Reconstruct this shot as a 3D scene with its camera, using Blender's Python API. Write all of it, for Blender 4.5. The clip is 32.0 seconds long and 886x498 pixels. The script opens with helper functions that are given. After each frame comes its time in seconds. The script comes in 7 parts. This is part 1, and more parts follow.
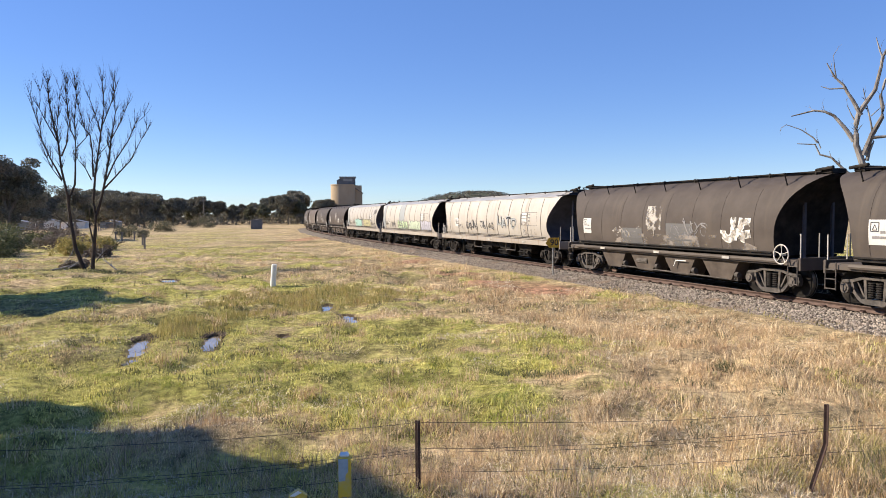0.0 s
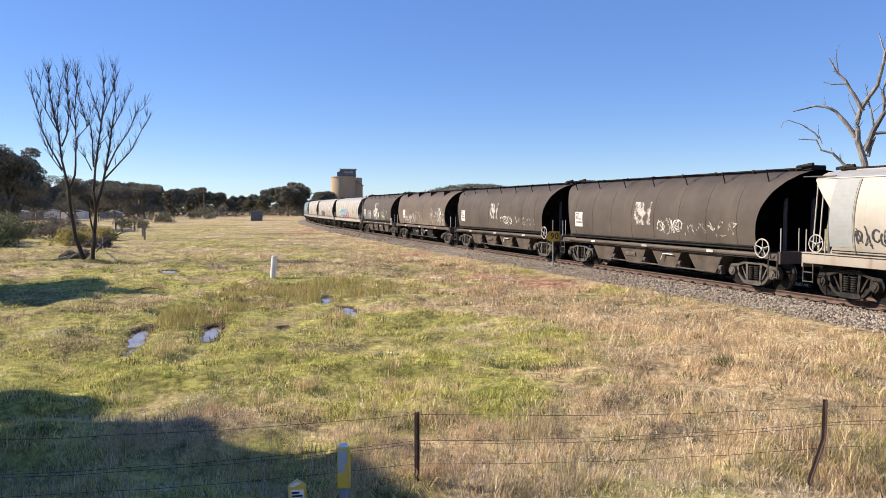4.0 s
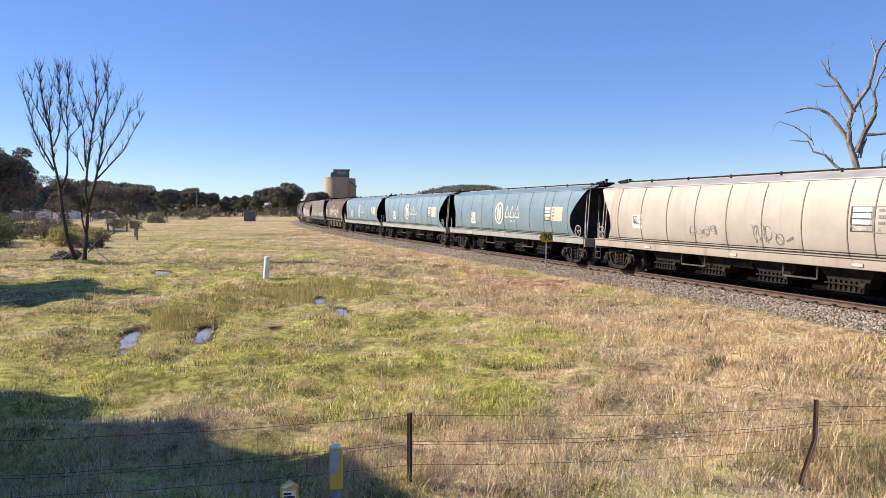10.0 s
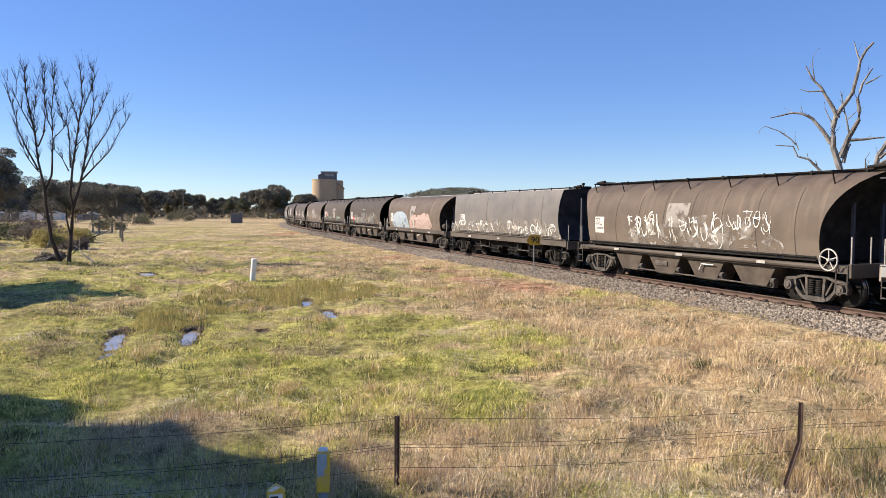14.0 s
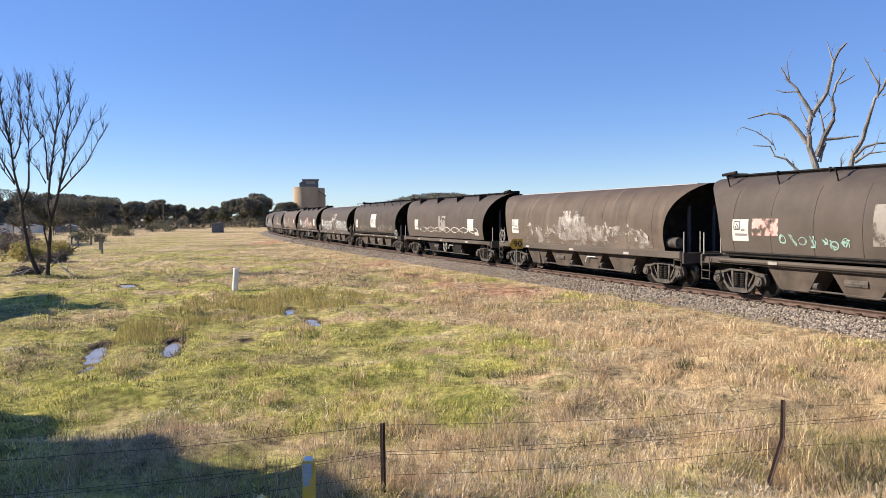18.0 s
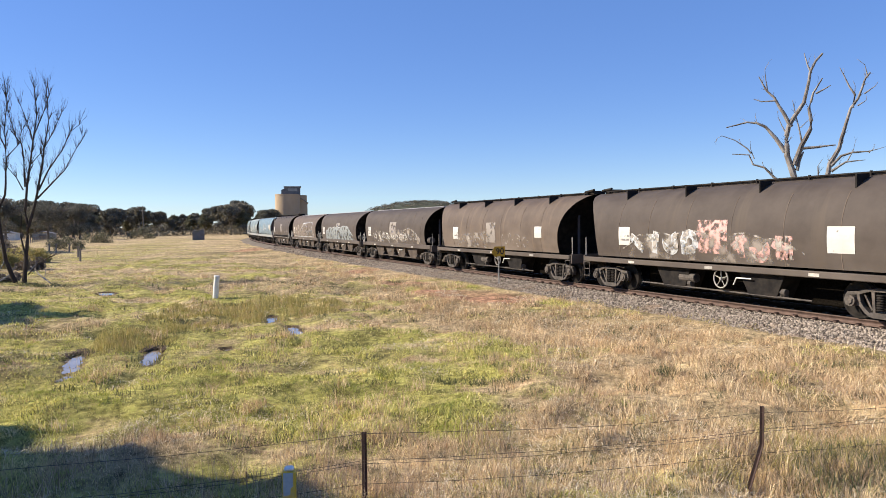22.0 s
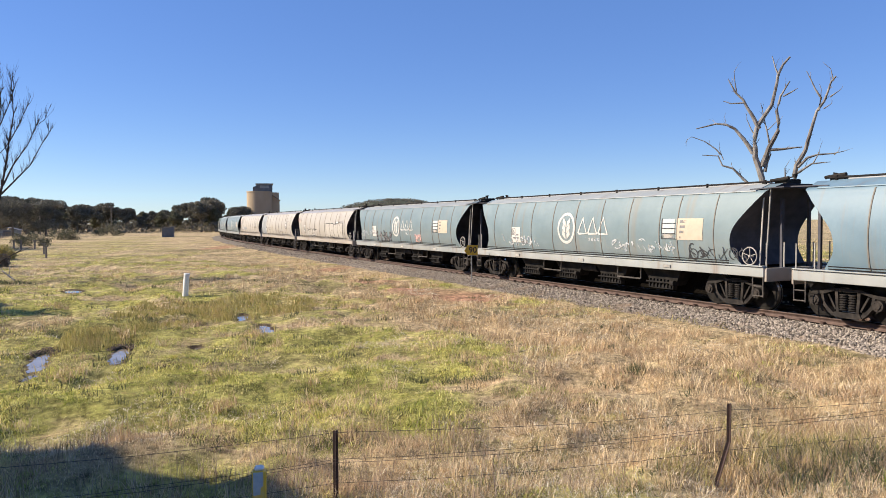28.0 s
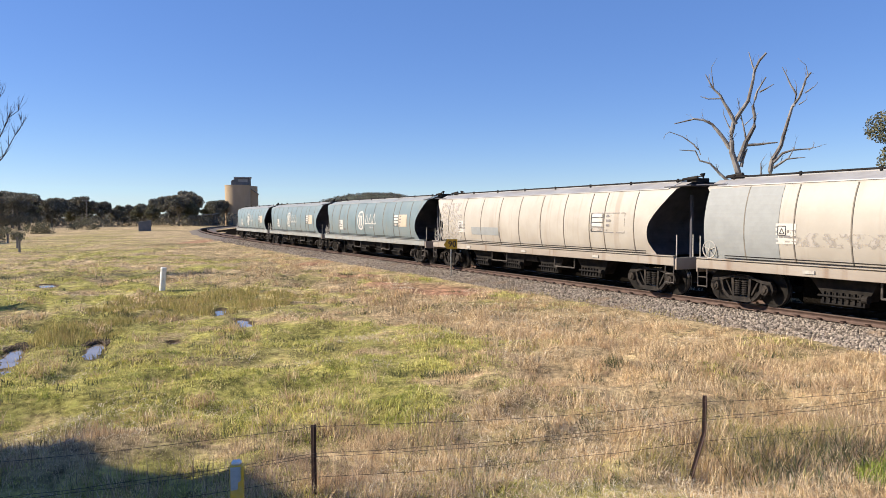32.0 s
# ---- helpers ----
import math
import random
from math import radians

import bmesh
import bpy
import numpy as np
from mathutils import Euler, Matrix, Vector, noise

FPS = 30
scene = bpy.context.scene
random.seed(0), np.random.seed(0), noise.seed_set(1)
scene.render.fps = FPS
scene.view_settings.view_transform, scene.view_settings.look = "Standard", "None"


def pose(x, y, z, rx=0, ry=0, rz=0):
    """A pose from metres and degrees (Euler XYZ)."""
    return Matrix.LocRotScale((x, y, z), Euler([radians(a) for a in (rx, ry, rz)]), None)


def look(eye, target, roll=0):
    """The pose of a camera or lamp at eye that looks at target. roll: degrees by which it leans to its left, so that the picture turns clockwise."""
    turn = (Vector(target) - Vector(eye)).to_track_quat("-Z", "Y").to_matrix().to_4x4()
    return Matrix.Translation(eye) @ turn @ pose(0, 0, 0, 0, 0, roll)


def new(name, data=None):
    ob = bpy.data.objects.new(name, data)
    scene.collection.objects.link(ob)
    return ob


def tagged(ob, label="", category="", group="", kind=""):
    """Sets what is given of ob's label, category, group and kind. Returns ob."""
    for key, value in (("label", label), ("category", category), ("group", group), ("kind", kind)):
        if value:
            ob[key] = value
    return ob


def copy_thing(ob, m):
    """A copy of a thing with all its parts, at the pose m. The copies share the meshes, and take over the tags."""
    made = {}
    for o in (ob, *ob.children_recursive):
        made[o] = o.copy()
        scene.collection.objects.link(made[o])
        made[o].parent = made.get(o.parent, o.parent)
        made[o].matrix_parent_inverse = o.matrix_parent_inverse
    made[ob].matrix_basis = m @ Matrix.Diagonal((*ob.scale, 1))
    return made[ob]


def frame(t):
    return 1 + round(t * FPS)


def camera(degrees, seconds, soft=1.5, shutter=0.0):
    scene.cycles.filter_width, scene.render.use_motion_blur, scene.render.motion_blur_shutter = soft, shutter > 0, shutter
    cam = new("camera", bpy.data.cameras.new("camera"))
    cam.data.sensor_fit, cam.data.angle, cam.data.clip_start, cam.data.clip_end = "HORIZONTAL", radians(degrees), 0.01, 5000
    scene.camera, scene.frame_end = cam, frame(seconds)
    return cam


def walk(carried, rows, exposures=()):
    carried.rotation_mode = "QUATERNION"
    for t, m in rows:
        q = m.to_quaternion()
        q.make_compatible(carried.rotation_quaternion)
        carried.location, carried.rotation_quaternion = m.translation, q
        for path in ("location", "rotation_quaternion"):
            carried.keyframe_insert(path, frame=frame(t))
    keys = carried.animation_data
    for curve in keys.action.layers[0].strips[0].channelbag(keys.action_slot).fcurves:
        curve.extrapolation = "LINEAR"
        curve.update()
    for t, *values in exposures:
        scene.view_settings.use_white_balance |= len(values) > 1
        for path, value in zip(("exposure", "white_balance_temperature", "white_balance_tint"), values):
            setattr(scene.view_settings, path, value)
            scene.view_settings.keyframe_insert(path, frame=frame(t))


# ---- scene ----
# ------------------------------------------------------------ camera
# seconds, eye x, eye z above EYE, tilt, lean, turn
ROWS = [
    (0.0, -0.006, 0.003, 87.28, 0.42, -0.01),
    (0.5, -0.010, 0.003, 87.20, 0.21, -0.03),
    (1.0, -0.015, 0.002, 87.12, 0.03, -0.04),
    (1.5, -0.019, 0.002, 87.06, -0.07, -0.04),
    (2.0, -0.020, 0.002, 87.01, -0.09, -0.04),
    (2.5, -0.019, 0.002, 86.95, -0.08, -0.03),
    (3.0, -0.016, -0.000, 86.87, -0.04, -0.00),
    (3.5, -0.013, -0.002, 86.78, -0.01, 0.02),
    (4.5, -0.011, -0.002, 86.71, -0.00, 0.00),
    (5.5, -0.009, -0.002, 86.68, -0.04, -0.04),
    (6.0, -0.010, -0.002, 86.68, -0.10, -0.09),
    (6.5, -0.011, -0.002, 86.70, -0.18, -0.11),
    (7.0, -0.012, -0.003, 86.71, -0.22, -0.13),
    (7.5, -0.012, -0.003, 86.74, -0.20, -0.18),
    (8.0, -0.012, -0.003, 86.79, -0.13, -0.27),
    (8.5, -0.008, -0.002, 86.83, -0.04, -0.38),
    (9.0, -0.005, -0.002, 86.84, -0.01, -0.45),
    (9.5, -0.004, -0.003, 86.83, -0.03, -0.48),
    (10.0, -0.003, -0.003, 86.79, -0.07, -0.49),
    (10.5, -0.002, -0.003, 86.78, -0.11, -0.50),
    (11.0, -0.003, -0.002, 86.80, -0.19, -0.54),
    (11.5, -0.005, -0.002, 86.82, -0.31, -0.59),
    (12.0, -0.007, -0.002, 86.82, -0.43, -0.66),
    (12.5, -0.010, -0.002, 86.82, -0.52, -0.79),
    (13.0, -0.011, -0.002, 86.86, -0.54, -0.97),
    (13.5, -0.011, -0.002, 86.92, -0.47, -1.20),
    (14.0, -0.010, -0.002, 87.00, -0.32, -1.45),
    (14.5, -0.008, -0.001, 87.05, -0.12, -1.71),
    (15.5, -0.007, -0.000, 87.08, 0.11, -2.00),
    (16.5, -0.005, 0.000, 87.12, 0.34, -2.28),
    (17.0, -0.003, 0.001, 87.21, 0.52, -2.48),
    (17.5, -0.001, 0.001, 87.34, 0.66, -2.65),
    (18.0, 0.000, 0.000, 87.42, 0.73, -2.82),
    (18.5, -0.000, 0.000, 87.47, 0.73, -2.98),
    (19.0, 0.000, 0.001, 87.52, 0.68, -3.16),
    (19.5, 0.002, 0.001, 87.56, 0.62, -3.34),
    (20.0, 0.003, 0.001, 87.60, 0.60, -3.51),
    (20.5, 0.002, -0.000, 87.66, 0.60, -3.68),
    (21.0, 0.001, -0.000, 87.75, 0.62, -3.85),
    (21.5, 0.003, 0.001, 87.86, 0.66, -4.02),
    (22.0, 0.006, 0.002, 87.98, 0.68, -4.19),
    (22.5, 0.008, 0.003, 88.07, 0.67, -4.34),
    (23.0, 0.010, 0.004, 88.13, 0.62, -4.47),
    (23.5, 0.010, 0.002, 88.14, 0.55, -4.57),
    (24.0, 0.009, 0.001, 88.14, 0.51, -4.67),
    (24.5, 0.010, 0.000, 88.12, 0.55, -4.78),
    (25.0, 0.011, 0.000, 88.09, 0.66, -4.89),
    (25.5, 0.011, 0.000, 88.04, 0.70, -5.05),
    (26.5, 0.010, -0.000, 87.97, 0.58, -5.33),
    (27.5, 0.009, 0.000, 87.90, 0.41, -5.74),
    (28.0, 0.012, 0.002, 87.84, 0.35, -6.28),
    (28.5, 0.016, 0.003, 87.77, 0.41, -6.84),
    (29.0, 0.019, 0.003, 87.70, 0.54, -7.24),
    (29.5, 0.021, 0.002, 87.64, 0.65, -7.44),
    (30.0, 0.021, 0.002, 87.61, 0.65, -7.55),
    (30.5, 0.021, 0.002, 87.60, 0.55, -7.64),
    (31.0, 0.022, 0.001, 87.58, 0.42, -7.75),
    (31.5, 0.024, -0.001, 87.51, 0.33, -7.83),
    (32.0, 0.026, -0.004, 87.38, 0.28, -7.85),
]

RAIL = 0.55                     # rail head above the field
EYE = RAIL + 2.60
cam = camera(62.2, 32.0, soft=0.6)
walk(cam, [(t, pose(ex, 0, EYE + ez, rx, ry, rz)) for t, ex, ez, rx, ry, rz in ROWS], exposures=[(0, 0.92), (20, 0.91), (26, 0.88), (30, 0.81), (32, 0.81)])

# ------------------------------------------------------------ light
SUN_AZ, SUN_EL = -80.0, 32.0    # clockwise from +y, above the horizon
world = bpy.data.worlds.new("world")
scene.world = world
world.use_nodes = True
wn = world.node_tree.nodes
sky = wn.new("ShaderNodeTexSky")
sky.sky_type, sky.sun_disc = "NISHITA", False
sky.sun_elevation, sky.sun_rotation = radians(SUN_EL), radians(SUN_AZ)
sky.altitude, sky.air_density, sky.dust_density, sky.ozone_density = 300, 0.85, 0.0, 3.0
wn["Background"].inputs["Strength"].default_value = 0.095
tone = wn.new("ShaderNodeHueSaturation")
tone.inputs["Hue"].default_value, tone.inputs["Saturation"].default_value = 0.518, 1.20
world.node_tree.links.new(sky.outputs[0], tone.inputs["Color"])
even = wn.new("ShaderNodeMix")    # thin even haze over the whole sky
even.data_type = "RGBA"
even.inputs[0].default_value, even.inputs[7].default_value = 0.45, (0.92, 1.90, 4.15, 1)
world.node_tree.links.new(tone.outputs[0], even.inputs[6])
world.node_tree.links.new(even.outputs[2], wn["Background"].inputs["Color"])
sun = new("sun", bpy.data.lights.new("sun", "SUN"))
sun.data.energy, sun.data.angle, sun.data.color = 5.0, radians(0.55), (1.0, 0.885, 0.72)
_sa, _se = radians(SUN_AZ), radians(SUN_EL)
SUN_DIR = Vector((math.sin(_sa) * math.cos(_se), math.cos(_sa) * math.cos(_se), math.sin(_se)))
sun.matrix_world = look(SUN_DIR * 200, (0, 0, 0))

# ------------------------------------------------------------ materials


def mat(name, c1, c2, scale=2.0, rough=0.8, metal=0.0, bump=0.2, fine=30.0, c3=None, c3_scale=0.5, c3_amt=0.5, coord="Object",
        stretch=(1, 1, 1), rand=0.0, spec=0.4, bump_dist=0.02, contrast=(0.35, 0.65), trans=0.0, rough_var=0.1):
    """Two-scale noise material: c1 and c2 mixed by noise, c3 as larger stains, fine bump, brightness varied object by object."""
    m = bpy.data.materials.new(name)
    m.use_nodes = True
    n, l = m.node_tree.nodes, m.node_tree.links
    b = n["Principled BSDF"]
    tc = n.new("ShaderNodeTexCoord")
    mp = n.new("ShaderNodeMapping")
    mp.inputs["Scale"].default_value = stretch
    l.new(tc.outputs[coord], mp.inputs[0])

    def noise_node(s, detail=5.0):
        x = n.new("ShaderNodeTexNoise")
        x.inputs["Scale"].default_value, x.inputs["Detail"].default_value, x.inputs["Roughness"].default_value = s, detail, 0.62
        l.new(mp.outputs[0], x.inputs["Vector"])
        return x

    def ramp(sock, lo, hi):
        x = n.new("ShaderNodeMapRange")
        x.inputs["From Min"].default_value, x.inputs["From Max"].default_value = lo, hi
        l.new(sock, x.inputs["Value"])
        return x.outputs[0]

    def mix(f, a, c):
        x = n.new("ShaderNodeMix")
        x.data_type = "RGBA"
        if isinstance(f, float):
            x.inputs[0].default_value = f
        else:
            l.new(f, x.inputs[0])
        for sock, v in ((x.inputs[6], a), (x.inputs[7], c)):
            if isinstance(v, tuple):
                sock.default_value = (*v, 1)
            else:
                l.new(v, sock)
        return x.outputs[2]

    nz = noise_node(scale)
    col = mix(ramp(nz.outputs[0], *contrast), c1, c2)
    if c3:
        big = noise_node(c3_scale, 3.0)
        g = n.new("ShaderNodeMath")
        g.operation = "MULTIPLY"
        g.inputs[1].default_value = c3_amt
        l.new(ramp(big.outputs[0], 0.48, 0.68), g.inputs[0])
        col = mix(g.outputs[0], col, c3)
    if rand:
        oi = n.new("ShaderNodeObjectInfo")
        hs = n.new("ShaderNodeHueSaturation")
        mr = n.new("ShaderNodeMapRange")
        mr.inputs["To Min"].default_value, mr.inputs["To Max"].default_value = 1 - rand, 1 + rand
        l.new(oi.outputs["Random"], mr.inputs["Value"])
        l.new(mr.outputs[0], hs.inputs["Value"])
        l.new(col, hs.inputs["Color"])
        col = hs.outputs[0]
    l.new(col, b.inputs["Base Color"])
    fn = noise_node(fine, 3.0)
    if bump:
        bp = n.new("ShaderNodeBump")
        bp.inputs["Strength"].default_value, bp.inputs["Distance"].default_value = bump, bump_dist
        l.new(fn.outputs[0], bp.inputs["Height"])
        l.new(bp.outputs[0], b.inputs["Normal"])
    rr = n.new("ShaderNodeMapRange")
    rr.inputs["To Min"].default_value, rr.inputs["To Max"].default_value = max(0, rough - rough_var), min(1, rough + rough_var)
    l.new(nz.outputs[0], rr.inputs["Value"])
    l.new(rr.outputs[0], b.inputs["Roughness"])
    b.inputs["Metallic"].default_value = metal
    b.inputs["Specular IOR Level"].default_value = spec
    return m


def wagon_paint(name, c1, c2, dust, dust_amt, streak, streak_amt, rough=0.55, low=(1.2, 2.6), rand=0.1, spec=0.4):
    """Weathered wagon paint: mottled, with dust on the lower side and runs down from the roof."""
    m = mat(name, c1, c2, 1.3, rough, 0, 0.08, 14, rand=rand, spec=spec)
    n, l = m.node_tree.nodes, m.node_tree.links
    b = n["Principled BSDF"]
    old = b.inputs["Base Color"].links[0].from_socket
    tc = n.new("ShaderNodeTexCoord")
    oi = n.new("ShaderNodeObjectInfo")
    off = n.new("ShaderNodeVectorMath")
    off.operation = "MULTIPLY_ADD"
    l.new(oi.outputs["Random"], off.inputs[0])
    off.inputs[1].default_value = (57, 13, 0)
    l.new(tc.outputs["Object"], off.inputs[2])

    def noise_at(sc, stretch, lo, hi, detail=4.0):
        mp = n.new("ShaderNodeMapping")
        mp.inputs["Scale"].default_value = stretch
        l.new(off.outputs[0], mp.inputs[0])
        x = n.new("ShaderNodeTexNoise")
        x.inputs["Scale"].default_value, x.inputs["Detail"].default_value = sc, detail
        l.new(mp.outputs[0], x.inputs["Vector"])
        r = n.new("ShaderNodeMapRange")
        r.inputs["From Min"].default_value, r.inputs["From Max"].default_value = lo, hi
        l.new(x.outputs[0], r.inputs["Value"])
        return r.outputs[0]

    def mul(a, c):
        x = n.new("ShaderNodeMath")
        x.operation = "MULTIPLY"
        for k, v in enumerate((a, c)):
            if isinstance(v, float):
                x.inputs[k].default_value = v
            else:
                l.new(v, x.inputs[k])
        return x.outputs[0]

    def mix(f, a, c):
        x = n.new("ShaderNodeMix")
        x.data_type = "RGBA"
        l.new(f, x.inputs[0])
        l.new(a, x.inputs[6])
        x.inputs[7].default_value = (*c, 1)
        return x.outputs[2]

    sep = n.new("ShaderNodeSeparateXYZ")
    l.new(tc.outputs["Object"], sep.inputs[0])
    zr = n.new("ShaderNodeMapRange")
    zr.inputs["From Min"].default_value, zr.inputs["From Max"].default_value = low[1], low[0]
    l.new(sep.outputs[2], zr.inputs["Value"])
    col = mix(mul(mul(zr.outputs[0], noise_at(0.8, (0.5, 1, 1.2), 0.3, 0.62)), dust_amt), old, dust)
    col = mix(mul(noise_at(2.2, (1.6, 0.3, 0.10), 0.56, 0.72), streak_amt), col, streak)
    l.new(col, b.inputs["Base Color"])
    return m


M = {}
M["cream"] = wagon_paint("cream_paint", (0.342, 0.310, 0.267), (0.389, 0.357, 0.314), (0.266, 0.233, 0.201), 0.55, (0.216, 0.146, 0.093), 0.35, 0.5)
M["blue"] = wagon_paint("pale_blue_paint", (0.120, 0.192, 0.246), (0.150, 0.227, 0.282), (0.198, 0.225, 0.225), 0.6, (0.198, 0.153, 0.108), 0.4, 0.5)
M["teal"] = wagon_paint("faded_teal_paint", (0.135, 0.187, 0.206), (0.165, 0.218, 0.236), (0.225, 0.230, 0.222), 0.6, (0.216, 0.162, 0.108), 0.4, 0.5)
M["dark"] = wagon_paint("dark_brown_paint", (0.056, 0.045, 0.039), (0.077, 0.063, 0.055), (0.124, 0.104, 0.089), 0.7, (0.096, 0.077, 0.061), 0.5, 0.66, spec=0.16)
M["brown"] = wagon_paint("worn_brown_paint", (0.080, 0.060, 0.047), (0.115, 0.087, 0.068), (0.200, 0.165, 0.137), 0.85, (0.165, 0.122, 0.089), 0.6, 0.6, spec=0.18)
M["grey"] = wagon_paint("dusty_grey_paint", (0.099, 0.090, 0.086), (0.135, 0.122, 0.113), (0.216, 0.189, 0.162), 0.7, (0.135, 0.108, 0.090), 0.4, 0.55)
M["sill_cream"] = wagon_paint("cream_sill_paint", (0.325, 0.288, 0.246), (0.369, 0.329, 0.285), (0.207, 0.157, 0.123), 0.7, (0.162, 0.082, 0.040), 0.5, 0.55, low=(0.9, 1.4))
M["sill_pale"] = wagon_paint("pale_grey_sill_paint", (0.261, 0.279, 0.279), (0.315, 0.329, 0.324), (0.198, 0.171, 0.140), 0.6, (0.180, 0.108, 0.063), 0.5, 0.55, low=(0.9, 1.4))
M["bogie"] = mat("bogie_steel", (0.050, 0.044, 0.040), (0.105, 0.092, 0.083), 5, 0.75, 0.1, 0.3, 40, c3=(0.15, 0.125, 0.105), c3_scale=2.5, c3_amt=0.6, spec=0.2)
M["rib_rust"] = mat("rusty_rib_paint", (0.13, 0.12, 0.105), (0.21, 0.175, 0.14), 4, 0.8, 0, 0.1, 30)
M["wheel"] = mat("wheel_steel", (0.012, 0.011, 0.010), (0.030, 0.026, 0.023), 4, 0.55, 0.5, 0.1, 40, spec=0.12)
M["tread"] = mat("bright_wheel_tread", (0.45, 0.44, 0.42), (0.6, 0.58, 0.55), 8, 0.3, 1.0, 0.05, 60)
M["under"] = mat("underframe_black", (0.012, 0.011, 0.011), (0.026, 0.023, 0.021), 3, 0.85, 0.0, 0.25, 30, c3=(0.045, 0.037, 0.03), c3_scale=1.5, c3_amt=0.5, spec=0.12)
M["dull_white"] = mat("dirty_white_paint", (0.34, 0.32, 0.29), (0.47, 0.45, 0.41), 5, 0.7, 0, 0.1, 25, c3=(0.22, 0.19, 0.16), c3_scale=3, c3_amt=0.7, rand=0.25)
M["roof_sheet"] = mat("weathered_roof_sheet", (0.30, 0.29, 0.28), (0.40, 0.385, 0.365), 1.2, 0.42, 0.0, 0.06, 12, c3=(0.24, 0.21, 0.18), c3_scale=0.9, c3_amt=0.5, spec=0.5)
M["white"] = mat("white_paint", (0.72, 0.70, 0.66), (0.80, 0.79, 0.76), 3, 0.6, 0, 0.1, 25, c3=(0.5, 0.47, 0.42), c3_scale=2, c3_amt=0.5)
M["black"] = mat("black_paint", (0.02, 0.02, 0.022), (0.035, 0.034, 0.036), 3, 0.6, 0, 0.1, 25)
# soot plus the shade of the gap between wagons, kept in the colour
M["end_shade"] = mat("sooty_shaded_paint", (0.042, 0.042, 0.054), (0.082, 0.080, 0.096), 2, 0.8, 0, 0.1, 20)
M["rail"] = mat("rusty_rail", (0.065, 0.040, 0.032), (0.12, 0.078, 0.062), 6, 0.7, 0.4, 0.2, 50)
M["rail_top"] = mat("worn_rail_head", (0.064, 0.053, 0.047), (0.104, 0.091, 0.079), 6, 0.6, 0.3, 0.05, 60)
# oil stain, blackened further to hold the shade under and behind the train
M["oil_shade"] = mat("oily_ballast", (0.006, 0.005, 0.004), (0.013, 0.011, 0.009), 14, 0.95, 0, 0.9, 22, bump_dist=0.05, spec=0.0)
M["sleeper"] = mat("weathered_sleeper", (0.045, 0.036, 0.030), (0.09, 0.072, 0.058), 3, 0.9, 0, 0.4, 25, rand=0.15)
M["ballast"] = mat("ballast_bed", (0.10, 0.085, 0.07), (0.25, 0.22, 0.19), 14, 0.95, 0, 0.9, 22, c3=(0.16, 0.12, 0.09), c3_scale=0.5, c3_amt=0.5, bump_dist=0.05, spec=0.1)
M["concrete"] = mat("tan_concrete", (0.368, 0.273, 0.175), (0.432, 0.328, 0.220), 0.35, 0.9, 0, 0.15, 3, c3=(0.288, 0.211, 0.137), c3_scale=0.12, c3_amt=0.6, stretch=(1, 1, 0.35))
M["tin"] = mat("grey_tin", (0.22, 0.22, 0.22), (0.32, 0.32, 0.31), 0.8, 0.5, 0.6, 0.1, 6)
M["tin_dark"] = mat("dark_tin", (0.10, 0.105, 0.115), (0.16, 0.165, 0.175), 0.8, 0.6, 0.4, 0.1, 6)
M["bark"] = mat("dark_bark", (0.028, 0.019, 0.014), (0.053, 0.037, 0.029), 6, 0.9, 0, 0.6, 25, c3=(0.074, 0.056, 0.046), c3_scale=1.5, c3_amt=0.6, stretch=(1, 1, 0.3))
# pale and dark streaks double as sunlit and shaded sides of the limbs
M["dead_bark"] = mat("bleached_dead_wood", (0.085, 0.071, 0.063), (0.33, 0.305, 0.285), 2.4, 0.85, 0, 0.5, 14, c3=(0.075, 0.058, 0.048), c3_scale=0.8, c3_amt=0.8, stretch=(1, 1, 0.35))
M["gum_bark"] = mat("gum_bark", (0.10, 0.085, 0.07), (0.20, 0.17, 0.14), 1.5, 0.9, 0, 0.4, 10)
M["post_steel"] = mat("rusty_post_steel", (0.030, 0.019, 0.017), (0.065, 0.036, 0.030), 9, 0.75, 0.3, 0.3, 60)
M["wire"] = mat("rusty_wire", (0.06, 0.045, 0.038), (0.12, 0.095, 0.08), 20, 0.6, 0.5, 0.1, 80)
M["yellow"] = mat("faded_yellow_plastic", (0.62, 0.40, 0.03), (0.70, 0.47, 0.05), 6, 0.5, 0, 0.1, 40, c3=(0.5, 0.42, 0.25), c3_scale=5, c3_amt=0.5)
M["sign_yellow"] = mat("dirty_sign_yellow", (0.44, 0.27, 0.015), (0.56, 0.36, 0.03), 5, 0.5, 0, 0.05, 40, c3=(0.25, 0.16, 0.03), c3_scale=4, c3_amt=0.6)
M["peel"] = mat("peeled_blue_grey_patch", (0.30, 0.36, 0.40), (0.42, 0.47, 0.49), 12, 0.6, 0, 0.1, 40)
M["pole_grey"] = mat("blue_grey_pipe", (0.16, 0.20, 0.25), (0.24, 0.28, 0.33), 8, 0.5, 0, 0.1, 40)
M["timber"] = mat("grey_timber", (0.14, 0.12, 0.10), (0.24, 0.21, 0.18), 3, 0.9, 0, 0.4, 20, stretch=(1, 1, 0.2))
M["bogie_black"] = mat("bogie_black", (0.016, 0.014, 0.013), (0.038, 0.033, 0.030), 5, 0.75, 0.1, 0.3, 40, c3=(0.075, 0.060, 0.049), c3_scale=2.5, c3_amt=0.5, spec=0.12)
M["water"] = mat("muddy_puddle", (0.20, 0.16, 0.12), (0.28, 0.23, 0.175), 2, 0.06, 0, 0.03, 6, spec=0.5, rough_var=0.02)


